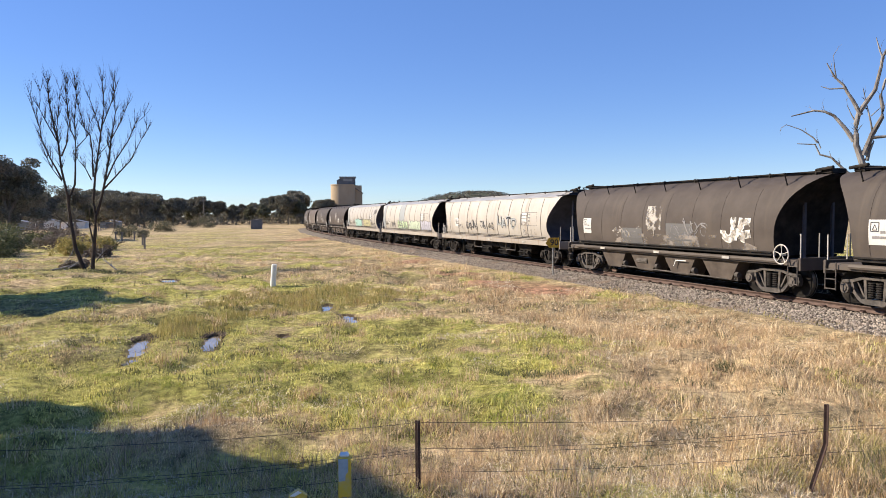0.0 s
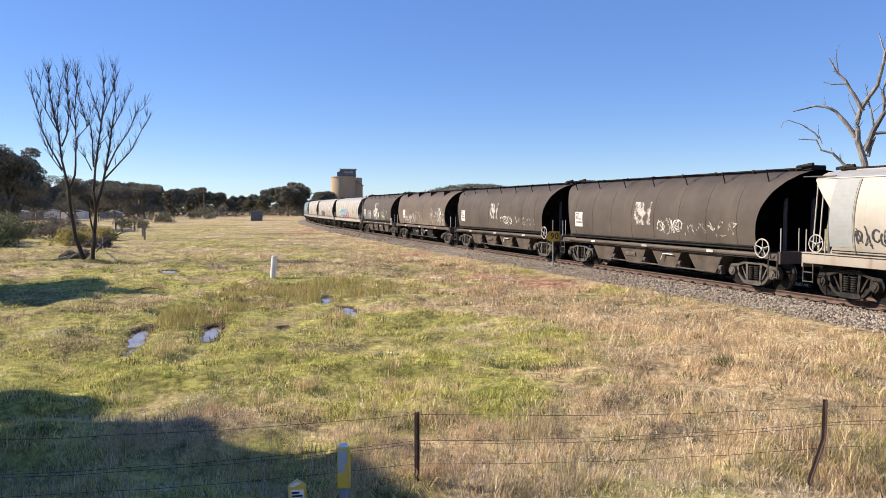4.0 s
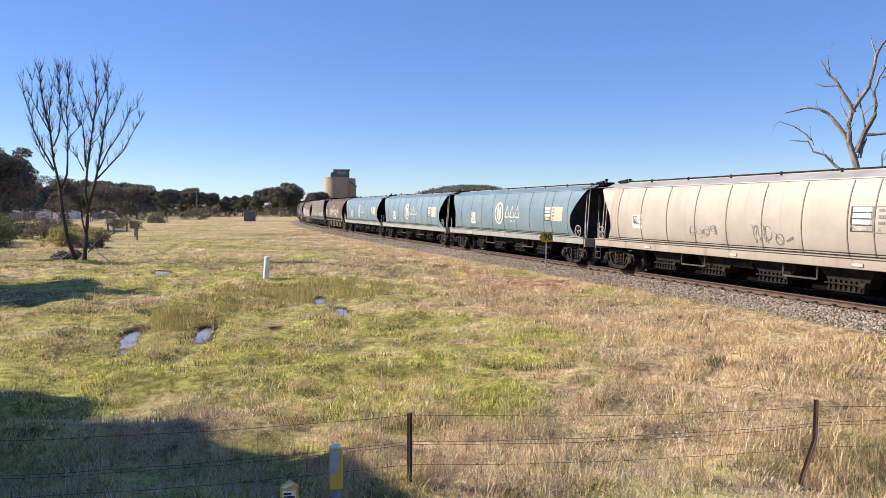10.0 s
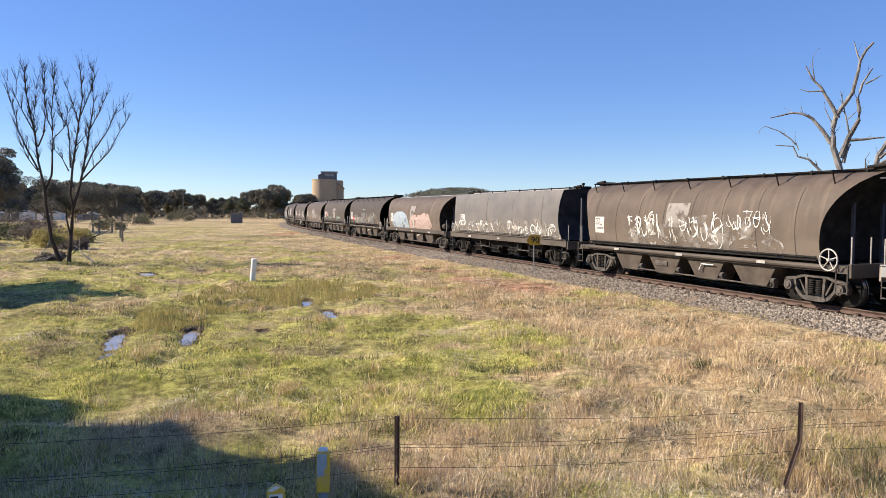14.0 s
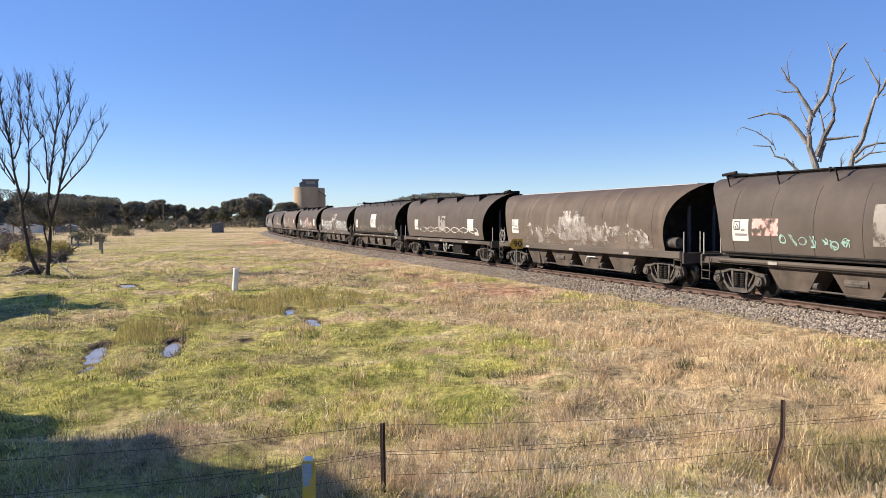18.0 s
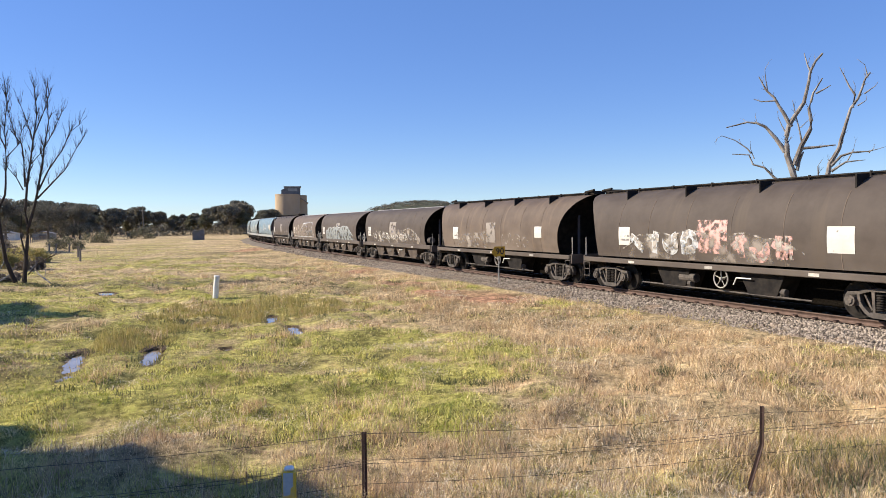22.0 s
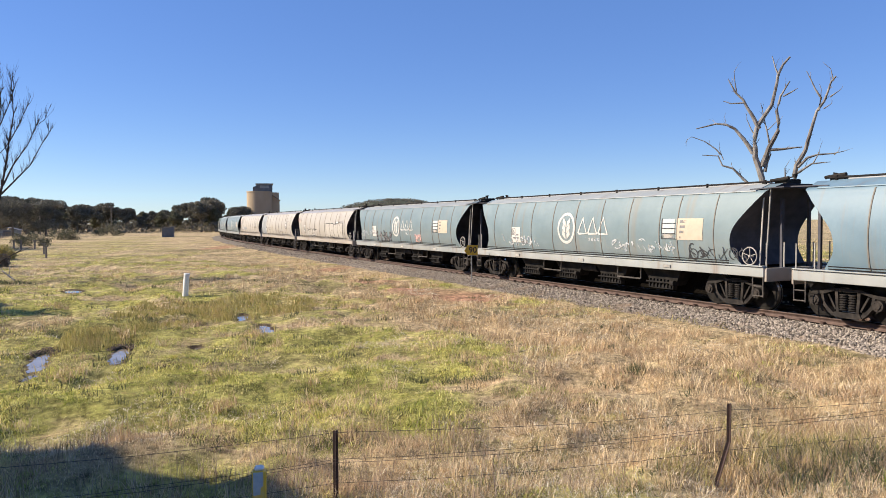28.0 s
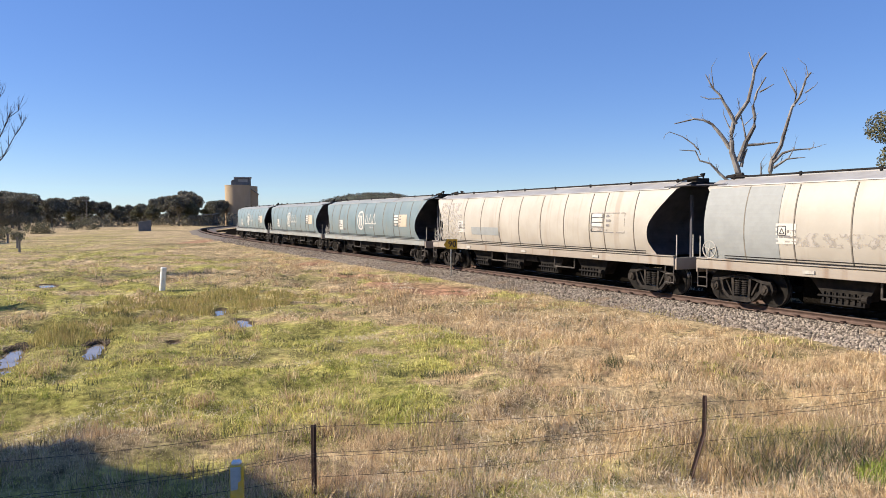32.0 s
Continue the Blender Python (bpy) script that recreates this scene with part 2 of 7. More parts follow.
def leaf_mat(name, c1, c2, c3, rough=0.6, trans=0.25, scale=1.5, c3_lo=0.55, c3_hi=0.75, c4=None, c4_scale=0.7, c4_amt=0.8):
    """Leaves and blades: colour varies from piece to piece and in drifts; some light passes through."""
    m = bpy.data.materials.new(name)
    m.use_nodes = True
    n, l = m.node_tree.nodes, m.node_tree.links
    b = n["Principled BSDF"]
    ge = n.new("ShaderNodeNewGeometry")
    tc = n.new("ShaderNodeTexCoord")
    nz = n.new("ShaderNodeTexNoise")
    nz.inputs["Scale"].default_value, nz.inputs["Detail"].default_value = scale, 4.0
    l.new(tc.outputs["Object"], nz.inputs["Vector"])
    mr = n.new("ShaderNodeMapRange")
    mr.inputs["From Min"].default_value, mr.inputs["From Max"].default_value = c3_lo, c3_hi
    l.new(nz.outputs[0], mr.inputs["Value"])
    m1, m2 = n.new("ShaderNodeMix"), n.new("ShaderNodeMix")
    m1.data_type = m2.data_type = "RGBA"
    l.new(ge.outputs["Random Per Island"], m1.inputs[0])
    m1.inputs[6].default_value, m1.inputs[7].default_value = (*c1, 1), (*c2, 1)
    l.new(mr.outputs[0], m2.inputs[0])
    l.new(m1.outputs[2], m2.inputs[6])
    m2.inputs[7].default_value = (*c3, 1)
    if c4:
        n4 = n.new("ShaderNodeTexNoise")
        n4.inputs["Scale"].default_value, n4.inputs["Detail"].default_value = c4_scale, 5.0
        sh = n.new("ShaderNodeMapping")
        sh.inputs["Location"].default_value = (31.7, 12.1, 5.0)
        l.new(tc.outputs["Object"], sh.inputs[0])
        l.new(sh.outputs[0], n4.inputs["Vector"])
        r4 = n.new("ShaderNodeMapRange")
        r4.inputs["From Min"].default_value, r4.inputs["From Max"].default_value, r4.inputs["To Max"].default_value = 0.50, 0.66, c4_amt
        l.new(n4.outputs[0], r4.inputs["Value"])
        m4 = n.new("ShaderNodeMix")
        m4.data_type = "RGBA"
        l.new(r4.outputs[0], m4.inputs[0])
        l.new(m2.outputs[2], m4.inputs[6])
        m4.inputs[7].default_value = (*c4, 1)
        m2 = m4
    l.new(m2.outputs[2], b.inputs["Base Color"])
    b.inputs["Roughness"].default_value, b.inputs["Specular IOR Level"].default_value = rough, 0.10
    tr, ms, out = n.new("ShaderNodeBsdfTranslucent"), n.new("ShaderNodeMixShader"), n["Material Output"]
    l.new(m2.outputs[2], tr.inputs["Color"])
    ms.inputs[0].default_value = trans
    l.new(b.outputs[0], ms.inputs[1])
    l.new(tr.outputs[0], ms.inputs[2])
    l.new(ms.outputs[0], out.inputs["Surface"])
    return m


M["g_green"] = leaf_mat("green_grass", (0.33, 0.335, 0.070), (0.88, 0.78, 0.32), (0.88, 0.70, 0.40), trans=0.25, c4=(0.25, 0.29, 0.05), c4_scale=1.1, c4_amt=0.7)
M["g_dry"] = leaf_mat("dry_grass", (0.31, 0.205, 0.10), (0.97, 0.78, 0.51), (0.57, 0.39, 0.22), trans=0.2, c4=(0.46, 0.31, 0.19), c4_scale=1.3, c4_amt=0.7)
M["hopper"] = mat("grimy_hopper_steel", (0.055, 0.044, 0.037), (0.090, 0.073, 0.061), 2, 0.85, 0, 0.2, 25, c3=(0.13, 0.105, 0.085), c3_scale=1.2, c3_amt=0.5, spec=0.12)
M["hut_grey"] = mat("weathered_grey_tin", (0.11, 0.115, 0.125), (0.16, 0.165, 0.175), 1.5, 0.7, 0.2, 0.2, 12, c3=(0.2, 0.15, 0.11), c3_scale=0.8, c3_amt=0.4)
M["g_reed"] = leaf_mat("olive_rushes", (0.26, 0.24, 0.07), (0.54, 0.44, 0.19), (0.46, 0.32, 0.17), trans=0.25)
M["g_dark"] = leaf_mat("dark_weeds", (0.07, 0.085, 0.04), (0.17, 0.17, 0.085), (0.18, 0.14, 0.09), trans=0.2)
M["leaf"] = leaf_mat("gum_leaves", (0.085, 0.085, 0.066), (0.235, 0.215, 0.165), (0.235, 0.18, 0.135), trans=0.15, scale=0.35)
M["leaf2"] = leaf_mat("olive_gum_leaves", (0.080, 0.084, 0.052), (0.215, 0.20, 0.125), (0.21, 0.16, 0.105), trans=0.15, scale=0.35)
M["scrub"] = leaf_mat("brown_scrub", (0.11, 0.085, 0.065), (0.26, 0.21, 0.165), (0.17, 0.15, 0.10), trans=0.15, scale=0.8)
M["stone"] = leaf_mat("ballast_stones", (0.075, 0.060, 0.050), (0.45, 0.38, 0.31), (0.31, 0.225, 0.155), rough=0.9, trans=0.0, scale=0.9)
M["mud"] = leaf_mat("wet_mud_clods", (0.07, 0.05, 0.035), (0.17, 0.125, 0.09), (0.14, 0.095, 0.065), rough=0.7, trans=0.0)
M["g_thatch"] = leaf_mat("bleached_thatch", (0.40, 0.30, 0.18), (0.90, 0.81, 0.64), (0.54, 0.42, 0.29), trans=0.1)
M["g_stem"] = leaf_mat("brown_dry_stems", (0.17, 0.115, 0.075), (0.62, 0.49, 0.36), (0.36, 0.25, 0.18), trans=0.1)
M["g_lush"] = leaf_mat("lush_grass", (0.15, 0.22, 0.035), (0.40, 0.46, 0.10), (0.45, 0.42, 0.14), trans=0.25)

# ------------------------------------------------------------ mesh helpers


def part(name, bm, material, parent=None, label="", m=None):
    """Links a bmesh (or a mesh) as one mesh object, under a thing or a part."""
    if isinstance(bm, bmesh.types.BMesh):
        me = bpy.data.meshes.new(name)
        bm.to_mesh(me)
        bm.free()
    else:
        me = bm
    if material is not None and not me.materials:
        me.materials.append(material)
    ob = new(name, me)
    if parent is not None:
        ob.parent = parent
    if m is not None:
        ob.matrix_basis = m
    if label:
        ob["label"] = label
    return ob


def thing(name, label, category, group="", m=None, kind=""):
    ob = new(name)
    ob.empty_display_size = 0.2
    if m is not None:
        ob.matrix_basis = m
    return tagged(ob, label, category, group, kind)


def box(bm, x0, y0, z0, x1, y1, z1, bevel=0.0, m=None):
    mm = Matrix.LocRotScale(((x0 + x1) / 2, (y0 + y1) / 2, (z0 + z1) / 2), None, (abs(x1 - x0), abs(y1 - y0), abs(z1 - z0)))
    g = bmesh.ops.create_cube(bm, size=1, matrix=(m @ mm) if m is not None else mm)
    if bevel:
        es = list({e for v in g["verts"] for e in v.link_edges})
        bmesh.ops.bevel(bm, geom=es, offset=bevel, segments=1, affect="EDGES", profile=0.5)
    return g["verts"]


def tube(bm, p, q, r, r2=None, seg=8, caps=True):
    p, q = Vector(p), Vector(q)
    d = q - p
    m = Matrix.Translation((p + q) / 2) @ d.to_track_quat("Z", "Y").to_matrix().to_4x4()
    bmesh.ops.create_cone(bm, cap_ends=caps, segments=seg, radius1=r, radius2=r if r2 is None else r2, depth=d.length, matrix=m)


def path_tube(bm, pts, r, seg=6):
    for a, c in zip(pts, pts[1:]):
        tube(bm, a, c, r, seg=seg)


def prism(bm, poly, y0, y1):
    """Extrudes a polygon given in x, z from y0 to y1."""
    a = [bm.verts.new((x, y0, z)) for x, z in poly]
    c = [bm.verts.new((x, y1, z)) for x, z in poly]
    n = len(poly)
    bm.faces.new(a)
    bm.faces.new(c[::-1])
    for i in range(n):
        bm.faces.new((a[i - 1], c[i - 1], c[i], a[i]))


def fix(bm):
    bmesh.ops.recalc_face_normals(bm, faces=bm.faces)
    return bm


def smooth(me, angle=35):
    for p in me.polygons:
        p.use_smooth = True
    me.set_sharp_from_angle(angle=radians(angle))
    return me


CACHE = {}


def cached(key, make):
    """A mesh made once by make(bm) and shared by all that ask for it again."""
    if key not in CACHE:
        bm = bmesh.new()
        make(bm)
        fix(bm)
        me = bpy.data.meshes.new(key if isinstance(key, str) else key[0])
        bm.to_mesh(me)
        bm.free()
        CACHE[key] = me
    return CACHE[key]


def mesh_np(name, verts, faces, material):
    """A mesh from arrays: verts n x 3, faces m x k."""
    me = bpy.data.meshes.new(name)
    k = faces.shape[1]
    me.vertices.add(len(verts))
    me.vertices.foreach_set("co", np.ascontiguousarray(verts, dtype=np.float32).ravel())
    me.loops.add(faces.size)
    me.loops.foreach_set("vertex_index", np.ascontiguousarray(faces, dtype=np.int32).ravel())
    me.polygons.add(len(faces))
    me.polygons.foreach_set("loop_start", np.arange(0, faces.size, k, dtype=np.int32))
    me.update(calc_edges=True)
    me.materials.append(material)
    return me


# ------------------------------------------------------------ the line of the track
KNOT_S = (-60, -25, 0, 25, 50, 80, 118, 145, 300, 330)
KNOT_K = (0.0, -0.00109, -0.00136, 0.00140, 0.00033, 0.00114, 0.0022, 0.0048, 0.0048, 0.0)
_s = np.arange(-700, 720, 0.5)
_k = np.interp(_s, KNOT_S, KNOT_K)
_i0 = int(np.argmin(abs(_s)))
_th = np.cumsum(_k) * 0.5
_th += -0.33257 - _th[_i0]
_x, _y = np.cumsum(np.sin(_th)) * 0.5, np.cumsum(np.cos(_th)) * 0.5
_x += 9.912 - _x[_i0]
_y += 27.247 - _y[_i0]


def track(s, off=0.0):
    """Place of the line at s metres, off metres towards the field, and its heading away from the camera."""
    th = float(np.interp(s, _s, _th))
    return Vector((float(np.interp(s, _s, _x)) - off * math.cos(th), float(np.interp(s, _s, _y)) + off * math.sin(th), 0)), th


def track_np(s, off):
    th = np.interp(s, _s, _th)
    return np.interp(s, _s, _x) - off * np.cos(th), np.interp(s, _s, _y) + off * np.sin(th)


def track_dist(x, y):
    """Distance of points from the centre line (arrays)."""
    sel = slice(None, None, 4)
    px, py = _x[sel], _y[sel]
    out = np.full(np.shape(x), 1e9)
    xf, yf, of = np.ravel(x), np.ravel(y), np.ravel(out)
    for a in range(0, len(xf), 4000):
        d = (xf[a:a + 4000, None] - px) ** 2 + (yf[a:a + 4000, None] - py) ** 2
        of[a:a + 4000] = np.sqrt(d.min(1))
    return of.reshape(np.shape(x))


# ------------------------------------------------------------ ground
def vnoise(x, y, scale, seed=0):
    """Smooth value noise on arrays, 0 to 1."""
    rs = np.random.RandomState(seed)
    t = rs.rand(256, 256)
    x, y = np.asarray(x) / scale + 1000.37, np.asarray(y) / scale + 1000.71
    xi, yi = np.floor(x).astype(int), np.floor(y).astype(int)
    fx, fy = x - xi, y - yi
    fx, fy = fx * fx * (3 - 2 * fx), fy * fy * (3 - 2 * fy)
    g = lambda a, c: t[a % 256, c % 256]
    return (g(xi, yi) * (1 - fx) + g(xi + 1, yi) * fx) * (1 - fy) + (g(xi, yi + 1) * (1 - fx) + g(xi + 1, yi + 1) * fx) * fy


# puddles: centre, half sizes, turn
PUDDLES = [(-7.55, 18.1, 0.17, 0.70, 14), (-7.25, 17.15, 0.17, 0.75, 18), (-6.92, 16.1, 0.10, 0.60, 10), (-5.88, 18.5, 0.17, 0.75, 14), (-5.70, 17.75, 0.15, 0.55, 20), (-4.0, 25.05, 0.17, 0.75, 8), (-3.45, 23.6, 0.08, 0.5, 22), (-2.9, 22.3, 0.18, 0.75, 12), (-4.17, 19.15, 0.14, 0.22, 0), (-13.5, 36.0, 0.3, 0.8, 25)]
# bare red earth: centre, half sizes, turn
RED = [(3.3, 30.7, 1.35, 3.2, 34), (0.7, 37.4, 0.9, 1.8, 30), (-1.5, 48.5, 0.9, 2.8, -20), (-17.5, 92.0, 1.6, 9.0, -15), (-42, 128, 9, 3.5, 10), (-30, 150, 6, 3, 0), (-108, 222, 34, 9, 45), (-62, 150, 10, 4, 60)]


def blob(x, y, cx, cy, sx, sy, turn):
    a = radians(turn)
    dx, dy = x - cx, y - cy
    u, v = dx * math.cos(a) + dy * math.sin(a), -dx * math.sin(a) + dy * math.cos(a)
    return (u / sx) ** 2 + (v / sy) ** 2


def wetness(x, y):
    w = np.full(np.shape(x), 9.0)
    for p in PUDDLES:
        w = np.minimum(w, blob(x, y, *p) + (vnoise(x, y, 0.35, 5) - 0.5) * 0.9)
    return w


# wheel ruts that wander off across the pasture
RUTS = ([(-6.9, 13.0), (-7.5, 17.6), (-8.4, 22.0), (-10.6, 28.0), (-15.3, 38.9), (-22.0, 63.0), (-34.0, 110.0)], [(-5.2, 13.0), (-5.8, 18.0), (-6.7, 22.0), (-8.8, 28.0), (-13.5, 37.5), (-20.3, 62.0), (-32.0, 109.0)])


def rut(x, y):
    """1 in the bottom of a wheel rut, 0 off it."""
    out = np.zeros(np.shape(x))
    for line_ in RUTS:
        px, py = zip(*line_)
        cx = np.interp(y, py, px) + (vnoise(x, y, 3.0, 41) - 0.5) * 0.5
        out = np.maximum(out, np.exp(-((x - cx) / 0.30) ** 2) * (np.asarray(y) > 14) * (np.asarray(y) < 108))
    return out * np.clip(vnoise(x, y, 2.6, 42) * 2.2 - 0.4, 0.1, 1)


def ground_z(x, y, dist=None):
    d = track_dist(x, y) if dist is None else dist
    near = np.exp(-(np.hypot(x, y) / 90) ** 2)
    z = ((vnoise(x, y, 7, 1) - 0.5) * 0.16 + (vnoise(x, y, 3.4, 6) - 0.5) * 0.22 + (vnoise(x, y, 1.6, 2) - 0.5) * 0.22 + (vnoise(x, y, 0.75, 3) - 0.5) * 0.26) * near
    z = z * np.clip((d - 3.4) / 3.5, 0.12, 1) - 0.13 * rut(x, y)
    w = wetness(x, y)
    z *= np.clip((w - 1.2) / 7, 0, 1)
    z *= 1 - 0.9 * np.max([np.exp(-((x - p[0]) / 1.1) ** 2 - ((y - p[1]) / 1.5) ** 2) for p in PUDDLES], axis=0)
    z += 0.16 * np.clip((6.0 - d) / 3.0, 0, 1)
    return z - 0.10 * np.clip(1.9 - w, 0, 1)


def dryness(x, y, dist):
    """0 lush green, 1 straw."""
    d = 0.50 + (vnoise(x, y, 3.2, 11) - 0.5) * 0.65 + (vnoise(x, y, 1.1, 12) - 0.5) * 0.75 + (vnoise(x, y, 0.45, 13) - 0.5) * 0.5
    d += 0.40 * np.exp(-((dist - 6) / 4.5) ** 2)
    d += 0.30 * np.clip((x - 3.2) / 3, 0, 1) * np.clip((24 - y) / 8, 0, 1)
    d += 0.20 * np.exp(-((y - 8.5) / 1.6) ** 2) * np.clip((x + 3) / 3, 0, 1)
    d -= 0.45 * np.exp(-blob(x, y, 1.4, 14.6, 2.0, 1.1, 0)) + 0.45 * np.exp(-blob(x, y, 0.2, 12.3, 1.9, 1.1, -10)) + 0.25 * np.exp(-blob(x, y, 2.0, 17.5, 2.5, 1.2, 0))
    d += 0.35 * np.exp(-blob(x, y, -1.2, 16.0, 0.9, 0.7, 0)) + 0.35 * np.exp(-blob(x, y, 4.6, 14.9, 1.3, 0.9, 0)) + 0.3 * np.exp(-blob(x, y, -9.5, 26.0, 1.0, 5.0, 12)) + 0.25 * np.exp(-blob(x, y, -3.0, 10.2, 3.0, 1.2, 0))
    d -= 0.40 * np.exp(-blob(x, y, -9.5, 18.5, 4.0, 7.0, 20))
    d -= 0.45 * np.exp(-blob(x, y, -6.0, 9.0, 4.5, 3.0, 0))
    d -= 0.22 * np.exp(-blob(x, y, -3.5, 17.0, 3.0, 5.0, 0))
    d -= 0.9 * np.exp(-blob(x, y, 7.0, 7.45, 1.2, 0.5, 0)) + 0.26 * np.exp(-blob(x, y, -13.5, 32.0, 6.5, 13.0, 20)) + 0.25 * np.exp(-blob(x, y, 4.5, 8.6, 1.5, 0.8, 0))
    d += 0.24 * np.clip((y - 40) / 40, 0, 1) + 0.35 * np.clip((y - 120) / 60, 0, 1) - 0.30 * rut(x, y)
    d -= 0.30 * np.clip((vnoise(x, y, 1.7, 18) - 0.62) * 6, 0, 1) * (dist > 5.5)
    return np.clip(d, 0, 1)


def axis(lo, dense_lo, dense_hi, hi, step, n):
    a = np.arange(dense_lo, dense_hi, step)
    left = dense_lo - np.geomspace(step, dense_lo - lo, n)[::-1]
    right = a[-1] + np.geomspace(step, hi - a[-1], n)
    return np.concatenate([left, a, right])


gx, gy = axis(-2600, -26, 20, 2600, 0.21, 27), axis(-2600, 5, 60, 3600, 0.21, 32)
GX, GY = np.meshgrid(gx, gy)
GD = track_dist(GX, GY)
gv = np.stack([GX, GY, ground_z(GX, GY, GD)], -1).reshape(-1, 3)
nx, ny = len(gx), len(gy)
idx = np.arange(nx * ny).reshape(ny, nx)
gf = np.stack([idx[:-1, :-1], idx[:-1, 1:], idx[1:, 1:], idx[1:, :-1]], -1).reshape(-1, 4)


def ground_material():
    m = mat("pasture", (0.54, 0.48, 0.155), (0.37, 0.35, 0.095), 6, 0.95, 0, 0.8, 55, spec=0.08, bump_dist=0.06, contrast=(0.3, 0.7))
    n, l = m.node_tree.nodes, m.node_tree.links
    b = n["Principled BSDF"]
    green = b.inputs["Base Color"].links[0].from_socket
    tc = n.new("ShaderNodeTexCoord")

    def nz(sc, detail=6.0):
        x = n.new("ShaderNodeTexNoise")
        x.inputs["Scale"].default_value, x.inputs["Detail"].default_value, x.inputs["Roughness"].default_value = sc, detail, 0.7
        l.new(tc.outputs["Object"], x.inputs["Vector"])
        return x.outputs[0]

    def mix(f, a, c):
        x = n.new("ShaderNodeMix")
        x.data_type = "RGBA"
        l.new(f, x.inputs[0])
        for sock, v in ((x.inputs[6], a), (x.inputs[7], c)):
            if isinstance(v, tuple):
                sock.default_value = (*v, 1)
            else:
                l.new(v, sock)
        return x.outputs[2]

    def ramp(sock, lo, hi):
        x = n.new("ShaderNodeMapRange")
        x.inputs["From Min"].default_value, x.inputs["From Max"].default_value = lo, hi
        l.new(sock, x.inputs["Value"])
        return x.outputs[0]

    def add(a, c, k=1.0):
        x = n.new("ShaderNodeMath")
        x.operation = "MULTIPLY_ADD"
        l.new(c, x.inputs[0])
        x.inputs[1].default_value = k
        l.new(a, x.inputs[2])
        return x.outputs[0]

    at = n.new("ShaderNodeAttribute")
    at.attribute_name = "dryness"
    straw = mix(ramp(nz(9.0), 0.3, 0.7), (0.48, 0.35, 0.185), (0.78, 0.605, 0.375))
    dry = ramp(add(at.outputs["Fac"], nz(2.2), 0.8), 0.62, 1.22)
    col = mix(dry, green, straw)
    ar = n.new("ShaderNodeAttribute")
    ar.attribute_name = "red_earth"
    col = mix(ramp(add(ar.outputs["Fac"], nz(2.2), 1.3), 0.74, 1.08), col, (0.55, 0.315, 0.195))
    aw = n.new("ShaderNodeAttribute")
    aw.attribute_name = "mud"
    col = mix(ramp(add(aw.outputs["Fac"], nz(4.0), 0.5), 0.5, 0.95), col, (0.12, 0.085, 0.055))
    # long drifts of drier and greener grass, far across the pasture
    mp = n.new("ShaderNodeMapping")
    mp.inputs["Scale"].default_value, mp.inputs["Rotation"].default_value = (0.05, 0.16, 1), (0, 0, 0.2)
    l.new(tc.outputs["Object"], mp.inputs[0])
    drift = n.new("ShaderNodeTexNoise")
    drift.inputs["Scale"].default_value, drift.inputs["Detail"].default_value = 1.0, 4.0
    l.new(mp.outputs[0], drift.inputs["Vector"])
    col = mix(ramp(drift.outputs[0], 0.47, 0.66), col, (0.35, 0.285, 0.145))
    # tussock and thatch mottle
    for sc, lo, hi, k0, k1 in ((0.42, 0.36, 0.62, 0.56, 1.10), (1.7, 0.36, 0.62, 0.55, 1.22), (6.5, 0.34, 0.64, 0.32, 1.34)):
        hs = n.new("ShaderNodeHueSaturation")
        mr = n.new("ShaderNodeMapRange")
        for nm, v in (("From Min", lo), ("From Max", hi), ("To Min", k0), ("To Max", k1)):
            mr.inputs[nm].default_value = v
        l.new(nz(sc, 8.0), mr.inputs["Value"])
        l.new(mr.outputs[0], hs.inputs["Value"])
        l.new(col, hs.inputs["Color"])
        col = hs.outputs[0]
    l.new(col, b.inputs["Base Color"])
    return m


M["ground"] = ground_material()
ground_me = mesh_np("ground", gv, gf, M["ground"])
for p_name, vals in (("dryness", dryness(GX, GY, GD)),
                     ("red_earth", sum(np.exp(-blob(GX, GY, *r) ** 1.5) for r in RED)),
                     ("mud", np.clip((3.6 - wetness(GX, GY)) / 2, 0, 1))):
    a = ground_me.attributes.new(p_name, "FLOAT", "POINT")
    a.data.foreach_set("value", np.ascontiguousarray(vals, dtype=np.float32).ravel())
smooth(ground_me, 80)
ground = tagged(part("ground", ground_me, None), "flat pasture of green and straw-coloured grass", "ground", kind="structure")
for level, (cx, cy, sx, sy, turn) in enumerate(PUDDLES):
    bm = bmesh.new()
    bmesh.ops.create_circle(bm, cap_ends=True, segments=40, radius=1)
    for v in bm.verts:
        k = 1.3 + 0.8 * noise.noise(v.co * 2.2 + Vector((cx, cy, 0)))
        v.co = Vector((v.co.x * sx * k, v.co.y * sy * k, 0))
    tagged(part("puddle", bm, M["water"], m=pose(cx, cy, -0.045 - 0.004 * (level % 3), 0, 0, turn)), "shallow muddy puddle in the grass reflecting sky", "puddle", "puddles in the field", "structure")


